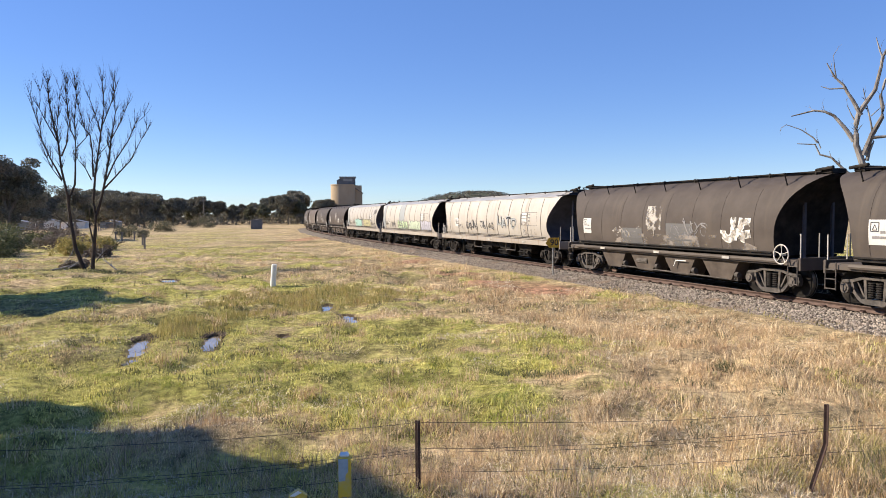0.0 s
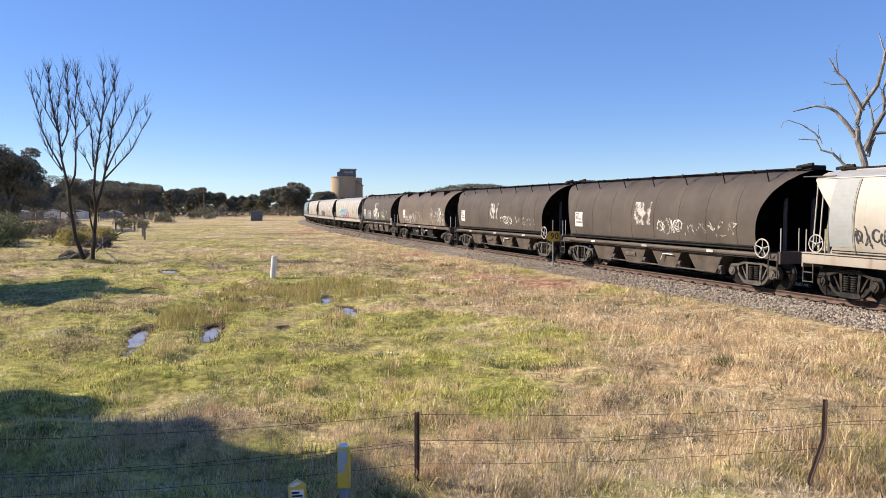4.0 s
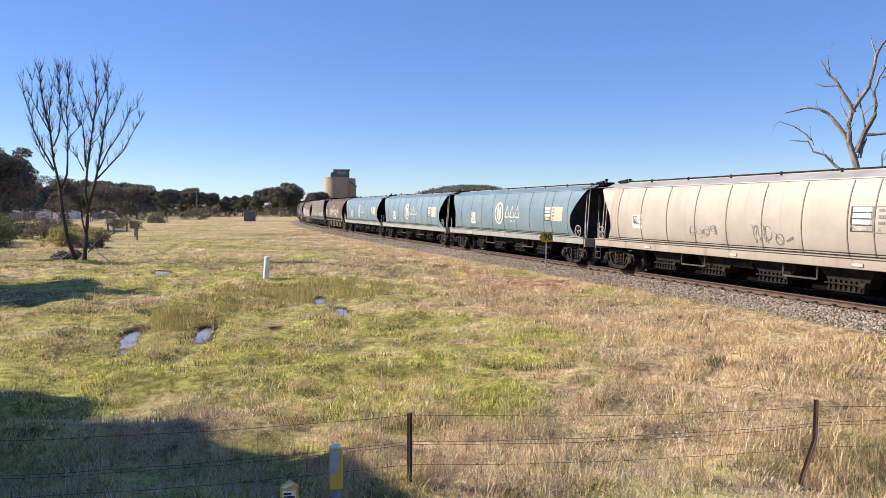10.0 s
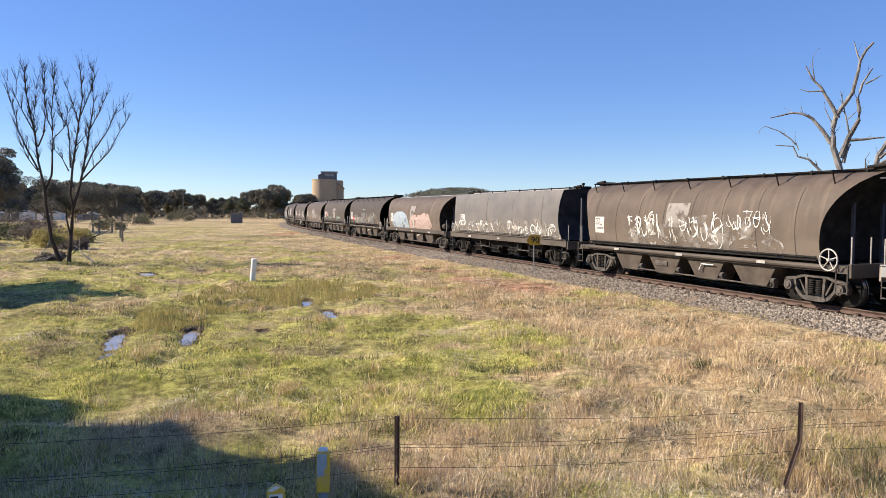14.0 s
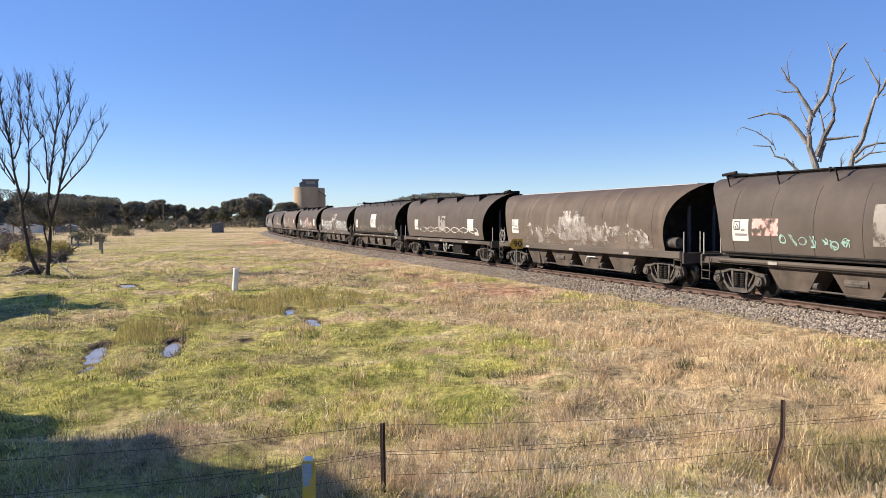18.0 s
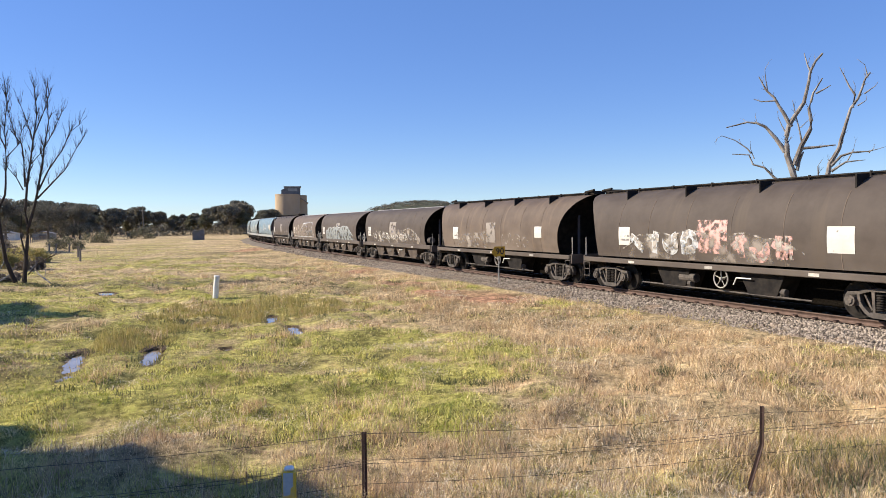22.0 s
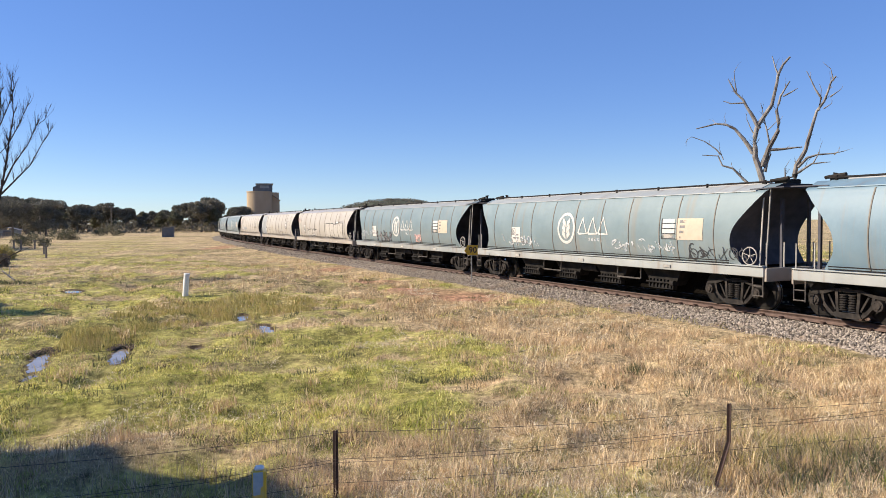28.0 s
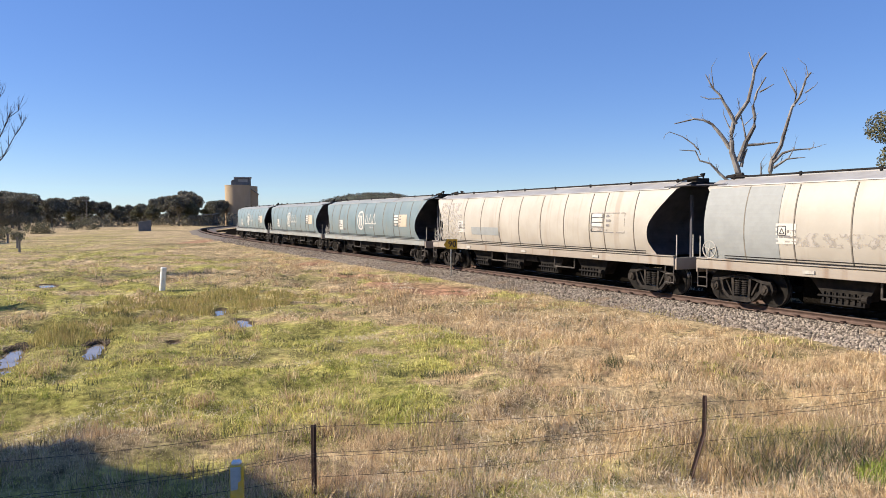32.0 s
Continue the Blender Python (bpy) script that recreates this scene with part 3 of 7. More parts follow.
# ------------------------------------------------------------ railway line
def sweep(name, profile, s0, s1, step, material, parent, closed=False, label=""):
    """A profile of (offset towards the field, z) drawn along the line."""
    ss = np.arange(s0, s1 + step, step)
    rows = [np.stack([*track_np(ss, o), np.full(len(ss), z)], 1) for o, z in profile]
    v = np.stack(rows, 1).reshape(-1, 3)
    k = len(profile)
    i = np.arange(len(ss) - 1)[:, None] * k + np.arange(k if closed else k - 1)[None]
    j = np.arange(len(ss) - 1)[:, None] * k + (np.arange(k if closed else k - 1)[None] + 1) % k
    f = np.stack([i, j, j + k, i + k], -1).reshape(-1, 4)
    me = mesh_np(name, v, f, material)
    return part(name, me, None, parent, label)


line = thing("railway_track", "single railway track on grey stone ballast", "railway track", kind="structure")
BED = RAIL - 0.20
sweep("ballast_bed", [(3.35, -0.05), (2.55, 0.16), (1.75, BED - 0.08), (1.30, BED), (1.0, BED - 0.02), (-1.0, BED - 0.02), (-1.30, BED), (-1.75, BED - 0.06), (-3.3, -0.05)], -690, 700, 1.0, M["ballast"], line, label="grey stone ballast")
# oily between the rails; beyond the far rail the black is painted shade
sweep("oily_ballast", [(0.98, BED - 0.012), (0.72, BED + 0.004), (0, BED - 0.004), (-0.72, BED + 0.004), (-2.4, 0.14), (-3.6, 0.12), (-6.5, 0.16), (-11.5, 0.14), (-13.0, -0.10)], -690, 700, 1.0, M["oil_shade"], line, label="oily ballast with a black strip painted for the train's shade")
for o in (0.76, -0.76):
    pr = [(0.036, 0), (0.036, -0.035), (0.012, -0.05), (0.012, -0.135), (0.07, -0.15), (0.07, -0.17), (-0.07, -0.17), (-0.07, -0.15), (-0.012, -0.135), (-0.012, -0.05), (-0.036, -0.035), (-0.036, 0)]
    rail = sweep("rail", [(o + a, RAIL + c) for a, c in pr], -690, 700, 1.0, M["rail"], line, True)
    sweep("rail_head", [(o + 0.033, RAIL + 0.001), (o, RAIL + 0.004), (o - 0.033, RAIL + 0.001)], -690, 700, 1.0, M["rail_top"], rail)

# ------------------------------------------------------------ grain wagons
LEN = {"N": 17.98, "A": 14.72, "B": 14.87, "C": 14.96, "E": 15.25}
# end of the side sheets, measured from the coupler centre: (height, inset)
END_N = [(1.27, 1.35), (1.45, 1.48), (1.7, 1.66), (2.0, 1.70), (2.3, 1.62), (2.6, 1.40), (2.9, 1.12), (3.2, 0.84), (3.45, 0.62), (3.55, 0.55), (3.62, 0.55)]
END_D = [(1.27, 1.42), (1.6, 1.43), (2.0, 1.40), (2.3, 1.34), (2.6, 1.23), (2.9, 1.06), (3.15, 0.86), (3.4, 0.60), (3.58, 0.38), (3.70, 0.28), (3.74, 0.25)]
END_E = [(1.27, 1.02), (1.6, 1.14), (2.0, 1.22), (2.5, 1.24), (3.0, 1.20), (3.4, 1.10), (3.58, 1.04), (3.62, 1.02)]
# half cross-section: (height, half width)
SEC_N = [(1.27, 1.30), (1.45, 1.36), (1.7, 1.41), (2.0, 1.44), (2.3, 1.44), (2.6, 1.41), (2.9, 1.35), (3.15, 1.275), (3.36, 1.19), (3.40, 1.16), (3.62, 0.60)]
SEC_E = [(1.27, 1.36), (1.6, 1.41), (2.0, 1.43), (2.5, 1.42), (3.0, 1.37), (3.4, 1.30), (3.58, 1.24), (3.62, 0.70)]
SEC_D = [(1.27, 1.35), (1.6, 1.42), (2.0, 1.46), (2.3, 1.455), (2.6, 1.41), (2.9, 1.32), (3.15, 1.20), (3.4, 1.01), (3.58, 0.76), (3.70, 0.42), (3.74, 0.0)]


def finer(tab, keep):
    """A smooth curve through a table, sampled between its rows; rows from height keep on stay as they are."""
    out = []
    for i in range(len(tab) - 1):
        p0, p1, p2, p3 = (np.array(tab[min(max(i + k, 0), len(tab) - 1)]) for k in (-1, 0, 1, 2))
        out.append(tab[i])
        if p1[0] < keep:
            for u in (1 / 3, 2 / 3):
                z, v = 0.5 * (2 * p1 + (p2 - p0) * u + (2 * p0 - 5 * p1 + 4 * p2 - p3) * u * u + (3 * p1 - p0 - 3 * p2 + p3) * u ** 3)
                out.append((float(p1[0] + (p2[0] - p1[0]) * u), float(v)))
    return out + [tab[-1]]


END_N, END_D, END_E = finer(END_N, 3.4), finer(END_D, 3.7), finer(END_E, 3.5)
SEC_N, SEC_D, SEC_E = finer(SEC_N, 3.3), finer(SEC_D, 3.7), finer(SEC_E, 3.3)
SEC_B = [(z if z < 2.6 else 2.6 + (z - 2.6) * 0.91, w) for z, w in SEC_D]
END_B = [(z if z < 2.6 else 2.6 + (z - 2.6) * 0.91, w) for z, w in END_D]


def curve_at(tab, z):
    zs, vs = zip(*tab)
    return float(np.interp(z, zs, vs))


def body_shape(bm, half, sec, end, nx_=14):
    """A hopper body: sides curved by sec, ends cut in by end, closed by end sheets."""
    zs = [z for z, _ in sec]
    left, right = [], []
    for z, w in sec:
        xe = half - curve_at(end, z)
        left.append([bm.verts.new((xe * (2 * i / nx_ - 1), -w, z)) for i in range(nx_ + 1)])
        right.append([bm.verts.new((xe * (2 * i / nx_ - 1), w, z)) for i in range(nx_ + 1)])
    for side in (left, right):
        for a, c in zip(side, side[1:]):
            for i in range(nx_):
                bm.faces.new((a[i], a[i + 1], c[i + 1], c[i]))
    for row in (0, len(zs) - 1):
        for i in range(nx_):
            bm.faces.new((left[row][i], left[row][i + 1], right[row][i + 1], right[row][i]))
    bmesh.ops.remove_doubles(bm, verts=bm.verts, dist=1e-4)


def end_sheet_shape(bm, half, sec, end):
    """The sloping sheet that closes one end."""
    rows = [[bm.verts.new((half - curve_at(end, z) - 0.004, s * (w - 0.003), z)) for s in (-1, 1)] for z, w in sec if w > 0]
    for a, c in zip(rows, rows[1:]):
        bm.faces.new((a[0], a[1], c[1], c[0]))
    bmesh.ops.solidify(bm, geom=bm.faces[:], thickness=0.01)


def side_rib(bm, x, half, sec, end, w=0.03, proud=0.02):
    for s in (-1,):
        pts = [(z, hw) for z, hw in sec if abs(x) < half - curve_at(end, z) - 0.03 and z < 3.39]
        for (z0, w0), (z1, w1) in zip(pts, pts[1:]):
            v = []
            for z, hw in ((z0, w0), (z1, w1)):
                for dx in (-w, w):
                    v.append(bm.verts.new((x + dx * 0.55, s * (hw + proud), z)))
                    v.append(bm.verts.new((x + dx, s * (hw - 0.01), z)))
            bm.faces.new((v[0], v[2], v[6], v[4]))
            bm.faces.new((v[0], v[1], v[5], v[4]))
            bm.faces.new((v[2], v[3], v[7], v[6]))


def make_side_frame(bm):
    """Cast side frame: straight top chord, legs that slant down to a hanging spring seat, two windows and pedestal jaws."""
    y = 0.075
    prism(bm, [(-1.22, 0.62), (-1.16, 0.71), (-0.80, 0.74), (-0.46, 0.83), (0.46, 0.83), (0.80, 0.74), (1.16, 0.71), (1.22, 0.62), (0.80, 0.655), (0.44, 0.755), (-0.44, 0.755), (-0.80, 0.655)], -y, y)
    for s in (-1, 1):
        prism(bm, [(s * 1.22, 0.64), (s * 1.27, 0.50), (s * 1.21, 0.36), (s * 1.15, 0.36), (s * 1.18, 0.50), (s * 1.13, 0.64)], -y, y)
        prism(bm, [(s * 0.86, 0.66), (s * 0.82, 0.50), (s * 0.85, 0.36), (s * 0.78, 0.38), (s * 0.73, 0.50), (s * 0.77, 0.66)], -y, y)
        prism(bm, [(s * 0.80, 0.56), (s * 0.64, 0.36), (s * 0.46, 0.22), (s * 0.36, 0.14), (s * 0.47, 0.12), (s * 0.62, 0.21), (s * 0.84, 0.44)], -y, y)
        prism(bm, [(s * 0.41, 0.78), (s * 0.31, 0.78), (s * 0.27, 0.20), (s * 0.35, 0.20)], -y * 0.8, y * 0.8)
        prism(bm, [(s * 0.66, 0.66), (s * 0.60, 0.66), (s * 0.37, 0.30), (s * 0.42, 0.27)], -y * 0.5, y * 0.5)
    prism(bm, [(-0.47, 0.13), (-0.40, 0.23), (0.40, 0.23), (0.47, 0.13), (0.3, 0.09), (-0.3, 0.09)], -y * 1.3, y)
    bmesh.ops.scale(bm, vec=(BASE, 1, 1), verts=bm.verts)


def make_spring(bm):
    """A coil spring as one ribbed turning."""
    prof = []
    for i in range(7):
        z = 0.27 + i * 0.062
        prof += [(0.075, z), (0.105, z + 0.018), (0.105, z + 0.034), (0.075, z + 0.052)]
    rings = [[bm.verts.new((r * math.cos(k * math.tau / 10), r * math.sin(k * math.tau / 10), z)) for k in range(10)] for r, z in prof]
    for a, c in zip(rings, rings[1:]):
        for k in range(10):
            bm.faces.new((a[k - 1], a[k], c[k], c[k - 1]))


def make_wheelset(bm):
    r = 0.49
    for s in (-1, 1):
        for a, c, ra, rc in ((0.685, 0.715, r + 0.03, r + 0.03), (0.715, 0.82, r, r - 0.006)):
            tube(bm, (0, s * a, 0), (0, s * c, 0), ra, rc, 28)
        tube(bm, (0, s * 0.82, 0), (0, s * 0.824, 0), r - 0.07, r - 0.10, 28)
        tube(bm, (0, s * 0.82, 0), (0, s * 0.90, 0), 0.15, 0.13, 14)
        for k in range(3):
            a = k * 2.0944
            tube(bm, (0.28 * math.cos(a), s * 0.822, 0.28 * math.sin(a)), (0.28 * math.cos(a), s * 0.829, 0.28 * math.sin(a)), 0.05, seg=8)
    tube(bm, (0, -0.9, 0), (0, 0.9, 0), 0.085, seg=12)
    for f in bm.faces:    # the worn rolling surface is bright
        c = f.calc_center_median()
        f.material_index = int(math.hypot(c.x, c.z) > r - 0.03)


def make_axle_box(bm):
    tube(bm, (0, -0.13, 0), (0, 0.12, 0), 0.145, 0.145, 14)
    tube(bm, (0, -0.16, 0), (0, -0.13, 0), 0.08, 0.10, 10)
    for k in range(3):
        a = 0.5 + k * 2.0944
        tube(bm, (0.09 * math.cos(a), -0.15, 0.09 * math.sin(a)), (0.09 * math.cos(a), -0.12, 0.09 * math.sin(a)), 0.022, seg=6)


WHEELS = []
BASE = 0.88                      # half the wheelbase


def bogie(wagon, x, heavy):
    steel, tint = (M["bogie"], "") if heavy else (M["bogie_black"], "_black")
    b = part("bogie", cached("bolster", lambda bm: (box(bm, -0.2, -1.0, 0.46, 0.2, 1.0, 0.72, 0.03), box(bm, -1.0, -0.35, 0.40, -0.9, 0.35, 0.55), box(bm, 0.9, -0.35, 0.40, 1.0, 0.35, 0.55))), M["under"], wagon, m=pose(x, 0, 0))
    for s in (-1, 1):
        part("side_frame", cached(("side_frame", tint), make_side_frame), steel, b, "cast steel bogie side frame", pose(0, s * 1.02, 0))
        for dx in (-0.125, 0.125):
            part("coil_spring", cached(("spring", tint), make_spring), M["bogie_black"], b, "coil spring", pose(dx, s * 1.04, 0))
        for e in (-1, 1):
            part("axle_box", cached(("axle_box", tint), make_axle_box), steel, b, "", pose(e * BASE, s * 1.06, 0.49, 0, 0, 0 if s < 0 else 180))
    for e in (-1, 1):
        w = part("wheelset", cached("wheelset", make_wheelset), M["wheel"], b, "steel wheels on an axle", pose(e * BASE, 0, 0.49))
        if len(w.data.materials) < 2:
            w.data.materials.append(M["tread"])
        WHEELS.append((w, e))
    return b


def make_coupler(bm):
    box(bm, -0.62, -0.10, 0.72, -0.05, 0.10, 0.92, 0.02)
    box(bm, -0.18, -0.17, 0.66, 0.02, 0.17, 0.98, 0.04)
    tube(bm, (-0.45, -0.35, 0.62), (-0.02, -0.22, 0.5), 0.03)


def make_brake_wheel(bm):
    rings = []
    for k in range(24):
        a = k * math.tau / 24
        rings.append([bm.verts.new(((0.29 + 0.022 * math.cos(q)) * math.cos(a), 0.022 * math.sin(q), (0.29 + 0.022 * math.cos(q)) * math.sin(a))) for q in (j * math.tau / 6 for j in range(6))])
    for k in range(24):
        for j in range(6):
            bm.faces.new((rings[k - 1][j - 1], rings[k - 1][j], rings[k][j], rings[k][j - 1]))
    for k in range(5):
        a = k * math.tau / 5 + 0.3
        tube(bm, (0, 0.02, 0), (0.29 * math.cos(a), 0, 0.29 * math.sin(a)), 0.014, seg=5)
    tube(bm, (0, -0.03, 0), (0, 0.16, 0), 0.04)


def make_ladder(bm):
    for dx in (-0.18, 0.18):
        tube(bm, (dx, 0, 0.42), (dx, 0, 1.2), 0.018, seg=6)
    for z in (0.45, 0.72, 0.98):
        tube(bm, (-0.18, 0, z), (0.18, 0, z), 0.018, seg=6)


def make_outlet(bm, top=1.30, bot=0.34, hw=1.15, ha=1.25, hb=0.42, yb=0.95):
    a = [bm.verts.new(p) for p in ((-ha, -hw, top), (ha, -hw, top), (ha, hw, top), (-ha, hw, top))]
    c = [bm.verts.new(p) for p in ((-hb, -yb, bot), (hb, -yb, bot), (hb, yb, bot), (-hb, yb, bot))]
    bm.faces.new(a)
    bm.faces.new(c)
    for i in range(4):
        bm.faces.new((a[i - 1], a[i], c[i], c[i - 1]))


def make_gate(bm, n=7):
    box(bm, -0.6, -1.08, 0.30, 0.6, -0.9, 0.42, 0.01)
    for i in range(n):
        x = -0.5 + i / (n - 1)
        box(bm, x - 0.03, -1.12, 0.36, x + 0.03, -1.04, 0.62)
    tube(bm, (-0.62, -1.14, 0.52), (0.62, -1.14, 0.52), 0.03)
    tube(bm, (0.60, -1.14, 0.52), (0.74, -1.14, 0.52), 0.10, seg=10)


def limb_box(bm, pts, r, y):
    """A bent square rod in the plane y."""
    for (xa, za), (xb, zb) in zip(pts, pts[1:]):
        tube(bm, (xa, y, za), (xb, y, zb), r, seg=6)


def build_wagon(kind, paint, sill, label, group="wagons of the grain train", turned=False):
    half = LEN[kind] / 2
    hop = kind == "N" or kind == "E"
    sec, end = {"N": (SEC_N, END_N), "E": (SEC_E, END_E), "B": (SEC_B, END_B)}.get(kind, (SEC_D, END_D))
    wg = thing("grain_wagon", label, "grain wagon", group)
    me = cached(("hopper_body", kind, paint), lambda bm: body_shape(bm, half, sec, end))
    smooth(me, 40)
    body = part("hopper_body", me, M[paint], wg)
    if kind == "N":
        xr = half - 1.0

        def roof(bm):
            v = [bm.verts.new((x, y, z)) for x in (-xr, xr) for y, z in ((-1.185, 3.40), (-1.175, 3.425), (-0.60, 3.632), (0.60, 3.632), (1.175, 3.425), (1.185, 3.40))]
            for i in range(5):
                bm.faces.new((v[i], v[i + 1], v[i + 7], v[i + 6]))
            bm.faces.new(v[:6])
            bm.faces.new(v[6:])
        part("roof_sheet", cached("roof_sheet_" + paint, roof), M["roof_sheet"] if paint == "cream" else M["sill_pale"] if paint == "teal" else M["blue"], wg, "shiny sloping roof sheet")
    # hoops that show on the side
    for x in {"N": (-6.35, -4.75, -3.15, -1.55, 0.02, 1.6, 3.15, 4.7, 5.52, 7.05), "E": (-4.8, -1.6, 1.6, 4.8), "A": (-5.4, -3.9, -2.4, -0.9, 0.6, 2.1, 3.6, 5.1),
              "B": (-5.3, -3.8, -2.3, -0.8, 0.75, 2.3, 3.9, 5.4), "C": (-4.6, -2.9, -1.0, 0.95, 2.9, 4.7)}[kind]:
        x -= 0.38 if kind == "N" and paint != "blue" else 0
        part("side_rib", cached(("side_rib", kind, round(x, 2)), lambda bm, x=x: side_rib(bm, x, half, sec, end, 0.030 if kind == "N" else 0.02, 0.014 if kind == "N" else 0.008)), M["rib_rust"] if kind == "N" else M[paint], body)
    # roof: hatch rail and walkway
    roof_z = sec[-1][0]
    x1 = half - end[-1][1] - 0.1
    part("roof_hatch", cached(("roof_hatch", kind), lambda bm: (box(bm, -x1 + 0.6, -0.34, roof_z - 0.05, x1 - 0.6, 0.34, roof_z + (0.0 if kind == "B" else 0.06), 0.02))), M["roof_sheet"] if hop or kind == "B" else M[paint], wg, "long roof hatch")

    def walk_rail(bm):
        y = -0.62 if hop else -0.40
        z = roof_z + (0.07 if hop else 0.05)
        tube(bm, (-x1 + 0.3, y, z), (x1 - 0.3, y, z), 0.028, seg=6)
        for i in range(8):
            x = (i / 7 - 0.5) * 2 * (x1 - 0.5)
            box(bm, x - 0.022, y - 0.03, roof_z - 0.12, x + 0.022, y + 0.03, z + 0.05)
    if kind != "B":
        part("roof_walk", cached(("roof_walk", kind), walk_rail), M["under"], wg, "dark roof walkway rail")
    if kind == "N":
        for e in (-1, 1):
            part("roof_overhang", cached("roof_overhang", lambda bm: prism(bm, [(-1.15, 3.415), (0.0, 3.44), (0.0, 3.47), (-1.15, 3.445)], -1.10, 1.10)), M["end_shade"], wg, "dark roof sheet overhanging the end", pose(e * (half - 0.12), 0, 0.04, 0, 0, 0 if e > 0 else 180))
    elif kind == "A":
        zb_ = roof_z - 0.36
        out_ = curve_at(sec, zb_)

        def arm(bm):
            """A level arm for the walkway, with a strut down to the curved side."""
            box(bm, -0.025, -out_ - 0.12, roof_z - 0.01, 0.025, -0.2, roof_z + 0.035)
            tube(bm, (0, -out_ - 0.09, roof_z), (0, -out_ + 0.06, zb_ - 0.10), 0.022, seg=5)
        for i in range(7):
            part("roof_bracket", cached(("roof_arm_bracket", kind), arm), M["under"], wg, "dark roof walkway bracket", pose(((i + 0.5) / 7 - 0.5) * 2 * x1, 0, 0))
    for e in (-1, 1) if kind != "B" else ():
        part("roof_latch", cached(("roof_latch",), lambda bm: (box(bm, -0.22, -0.30, -0.02, 0.22, 0.30, 0.14, 0.03), tube(bm, (-0.3, -0.35, 0.10), (0.32, -0.35, 0.16), 0.05))), M["under"], wg, "", pose(e * (x1 - 0.25), 0, roof_z))
    if kind == "C":
        zb = min((z for z, w in sec if z > 2 and curve_at(sec, z) < 1.05), default=roof_z - 0.4)
        yb = curve_at(sec, zb)

        def bracket(bm):
            v = [bm.verts.new((x, y, z)) for x in (-0.025, 0.025) for y, z in ((-yb - 0.02, zb - 0.04), (-yb - 0.02, zb + 0.34), (-yb + 0.45, zb + 0.34), (-yb + 0.45, zb + 0.1))]
            bm.faces.new(v[:4])
            bm.faces.new(v[4:])
            for i in range(4):
                bm.faces.new((v[i], v[(i + 1) % 4], v[(i + 1) % 4 + 4], v[i + 4]))
        for x in (-0.62, -0.2, 0.22, 0.64):
            part("roof_bracket", cached("roof_bracket", bracket), M["under"], wg, "dark triangular roof bracket", pose(x * half, 0, 0))
    # underframe
    part("centre_sill", cached(("centre_sill", kind), lambda bm: box(bm, -half + 0.5, -0.28, 0.78, half - 0.5, 0.28, 1.2, 0.02)), M["under"], wg)
    for s in (-1, 1):
        if hop:
            part("side_sill", cached(("side_sill", kind, sill, s), lambda bm: (box(bm, -half + 0.5, s * 1.30, 0.98, half - 0.5, s * 1.42, 1.27, 0.012), box(bm, -half + 0.5, s * 1.28, 1.27, half - 0.5, s * 1.47, 1.30, 0.005))), M[sill], wg, "pale side sill")
            part("sill_pipe", cached(("sill_pipe", kind, s), lambda bm: [tube(bm, (-half + 1.6, s * 1.46, z), (half - 1.7, s * 1.46, z), 0.016, seg=5) for z in (1.335, 1.40)]), M["under"], wg)
        elif kind == "A":
            part("side_sill", cached(("side_sill", kind, s), lambda bm: (box(bm, -half + 0.55, s * 1.22, 0.98, half - 0.55, s * 1.34, 1.12, 0.012), tube(bm, (-half + 1.3, s * 1.36, 1.10), (half - 1.3, s * 1.36, 1.10), 0.075, seg=8))), M["dark"], wg, "dark side sill with a long pipe")
            part("sill_pipe", cached(("sill_pipe", kind, s), lambda bm: (tube(bm, (-half + 1.5, s * 1.45, 1.36), (half - 1.5, s * 1.45, 1.36), 0.03, seg=6), tube(bm, (-half + 1.5, s * 1.42, 1.27), (half - 1.5, s * 1.42, 1.27), 0.025, seg=6))), M["under"], wg)
        else:
            part("side_sill", cached(("side_sill", kind, s), lambda bm: box(bm, -half + 0.55, s * 1.26, 1.02, half - 0.55, s * 1.44, 1.20 if kind == "C" else 1.27, 0.02)), M["dark"], wg, "dusty dark side sill")
        for i in range(3):
            part("reflector", cached(("reflector", s), lambda bm: box(bm, -0.17, s * 1.435, 1.06, 0.17, s * 1.449, 1.15)), M["dull_white"], wg, "small dirty white reflector strip", pose((i - 1) * half * 0.52, 0, 0))
    for e in (-1, 1):
        turn = pose(0, 0, 0, 0, 0, 0 if e > 0 else 180)
        part("end_platform", cached(("end_platform", kind), lambda bm: (box(bm, half - 1.7, -1.30, 1.0, half - 0.45, 1.30, 1.16, 0.015), box(bm, half - 0.52, -1.38, 0.86, half - 0.42, 1.38, 1.24, 0.01))), M[sill] if hop else M["dark"], wg, "", turn)
        part("coupler", cached("coupler", make_coupler), M["under"], wg, "steel knuckle coupler", turn @ pose(half, 0, 0))
        part("end_ladder", cached("ladder", make_ladder), M["dull_white"] if hop else M["bogie"], wg, "step ladder", turn @ pose(half - 0.7, -1.40, 0))
        part("end_ladder", cached("ladder", make_ladder), M["dull_white"] if hop else M["bogie"], wg, "step ladder", turn @ pose(half - 0.7, 1.40, 0))
        for y in (-1.3, -0.6, 0.6, 1.3):
            part("handrail", cached("handrail", lambda bm: (tube(bm, (0, 0, 1.1), (0, 0, 1.95), 0.020, seg=6))), M["dull_white"], wg, "upright handrail", turn @ pose(half - 0.5, y, 0))
        # coloured darker than the sides, since the ends stand in shade
        part("end_sheet", cached(("end_sheet_slope", kind), lambda bm: end_sheet_shape(bm, half, sec, end)), M["end_shade"] if hop else M["under"], wg, "sloping end sheet, sooty and coloured dark for shade", turn)
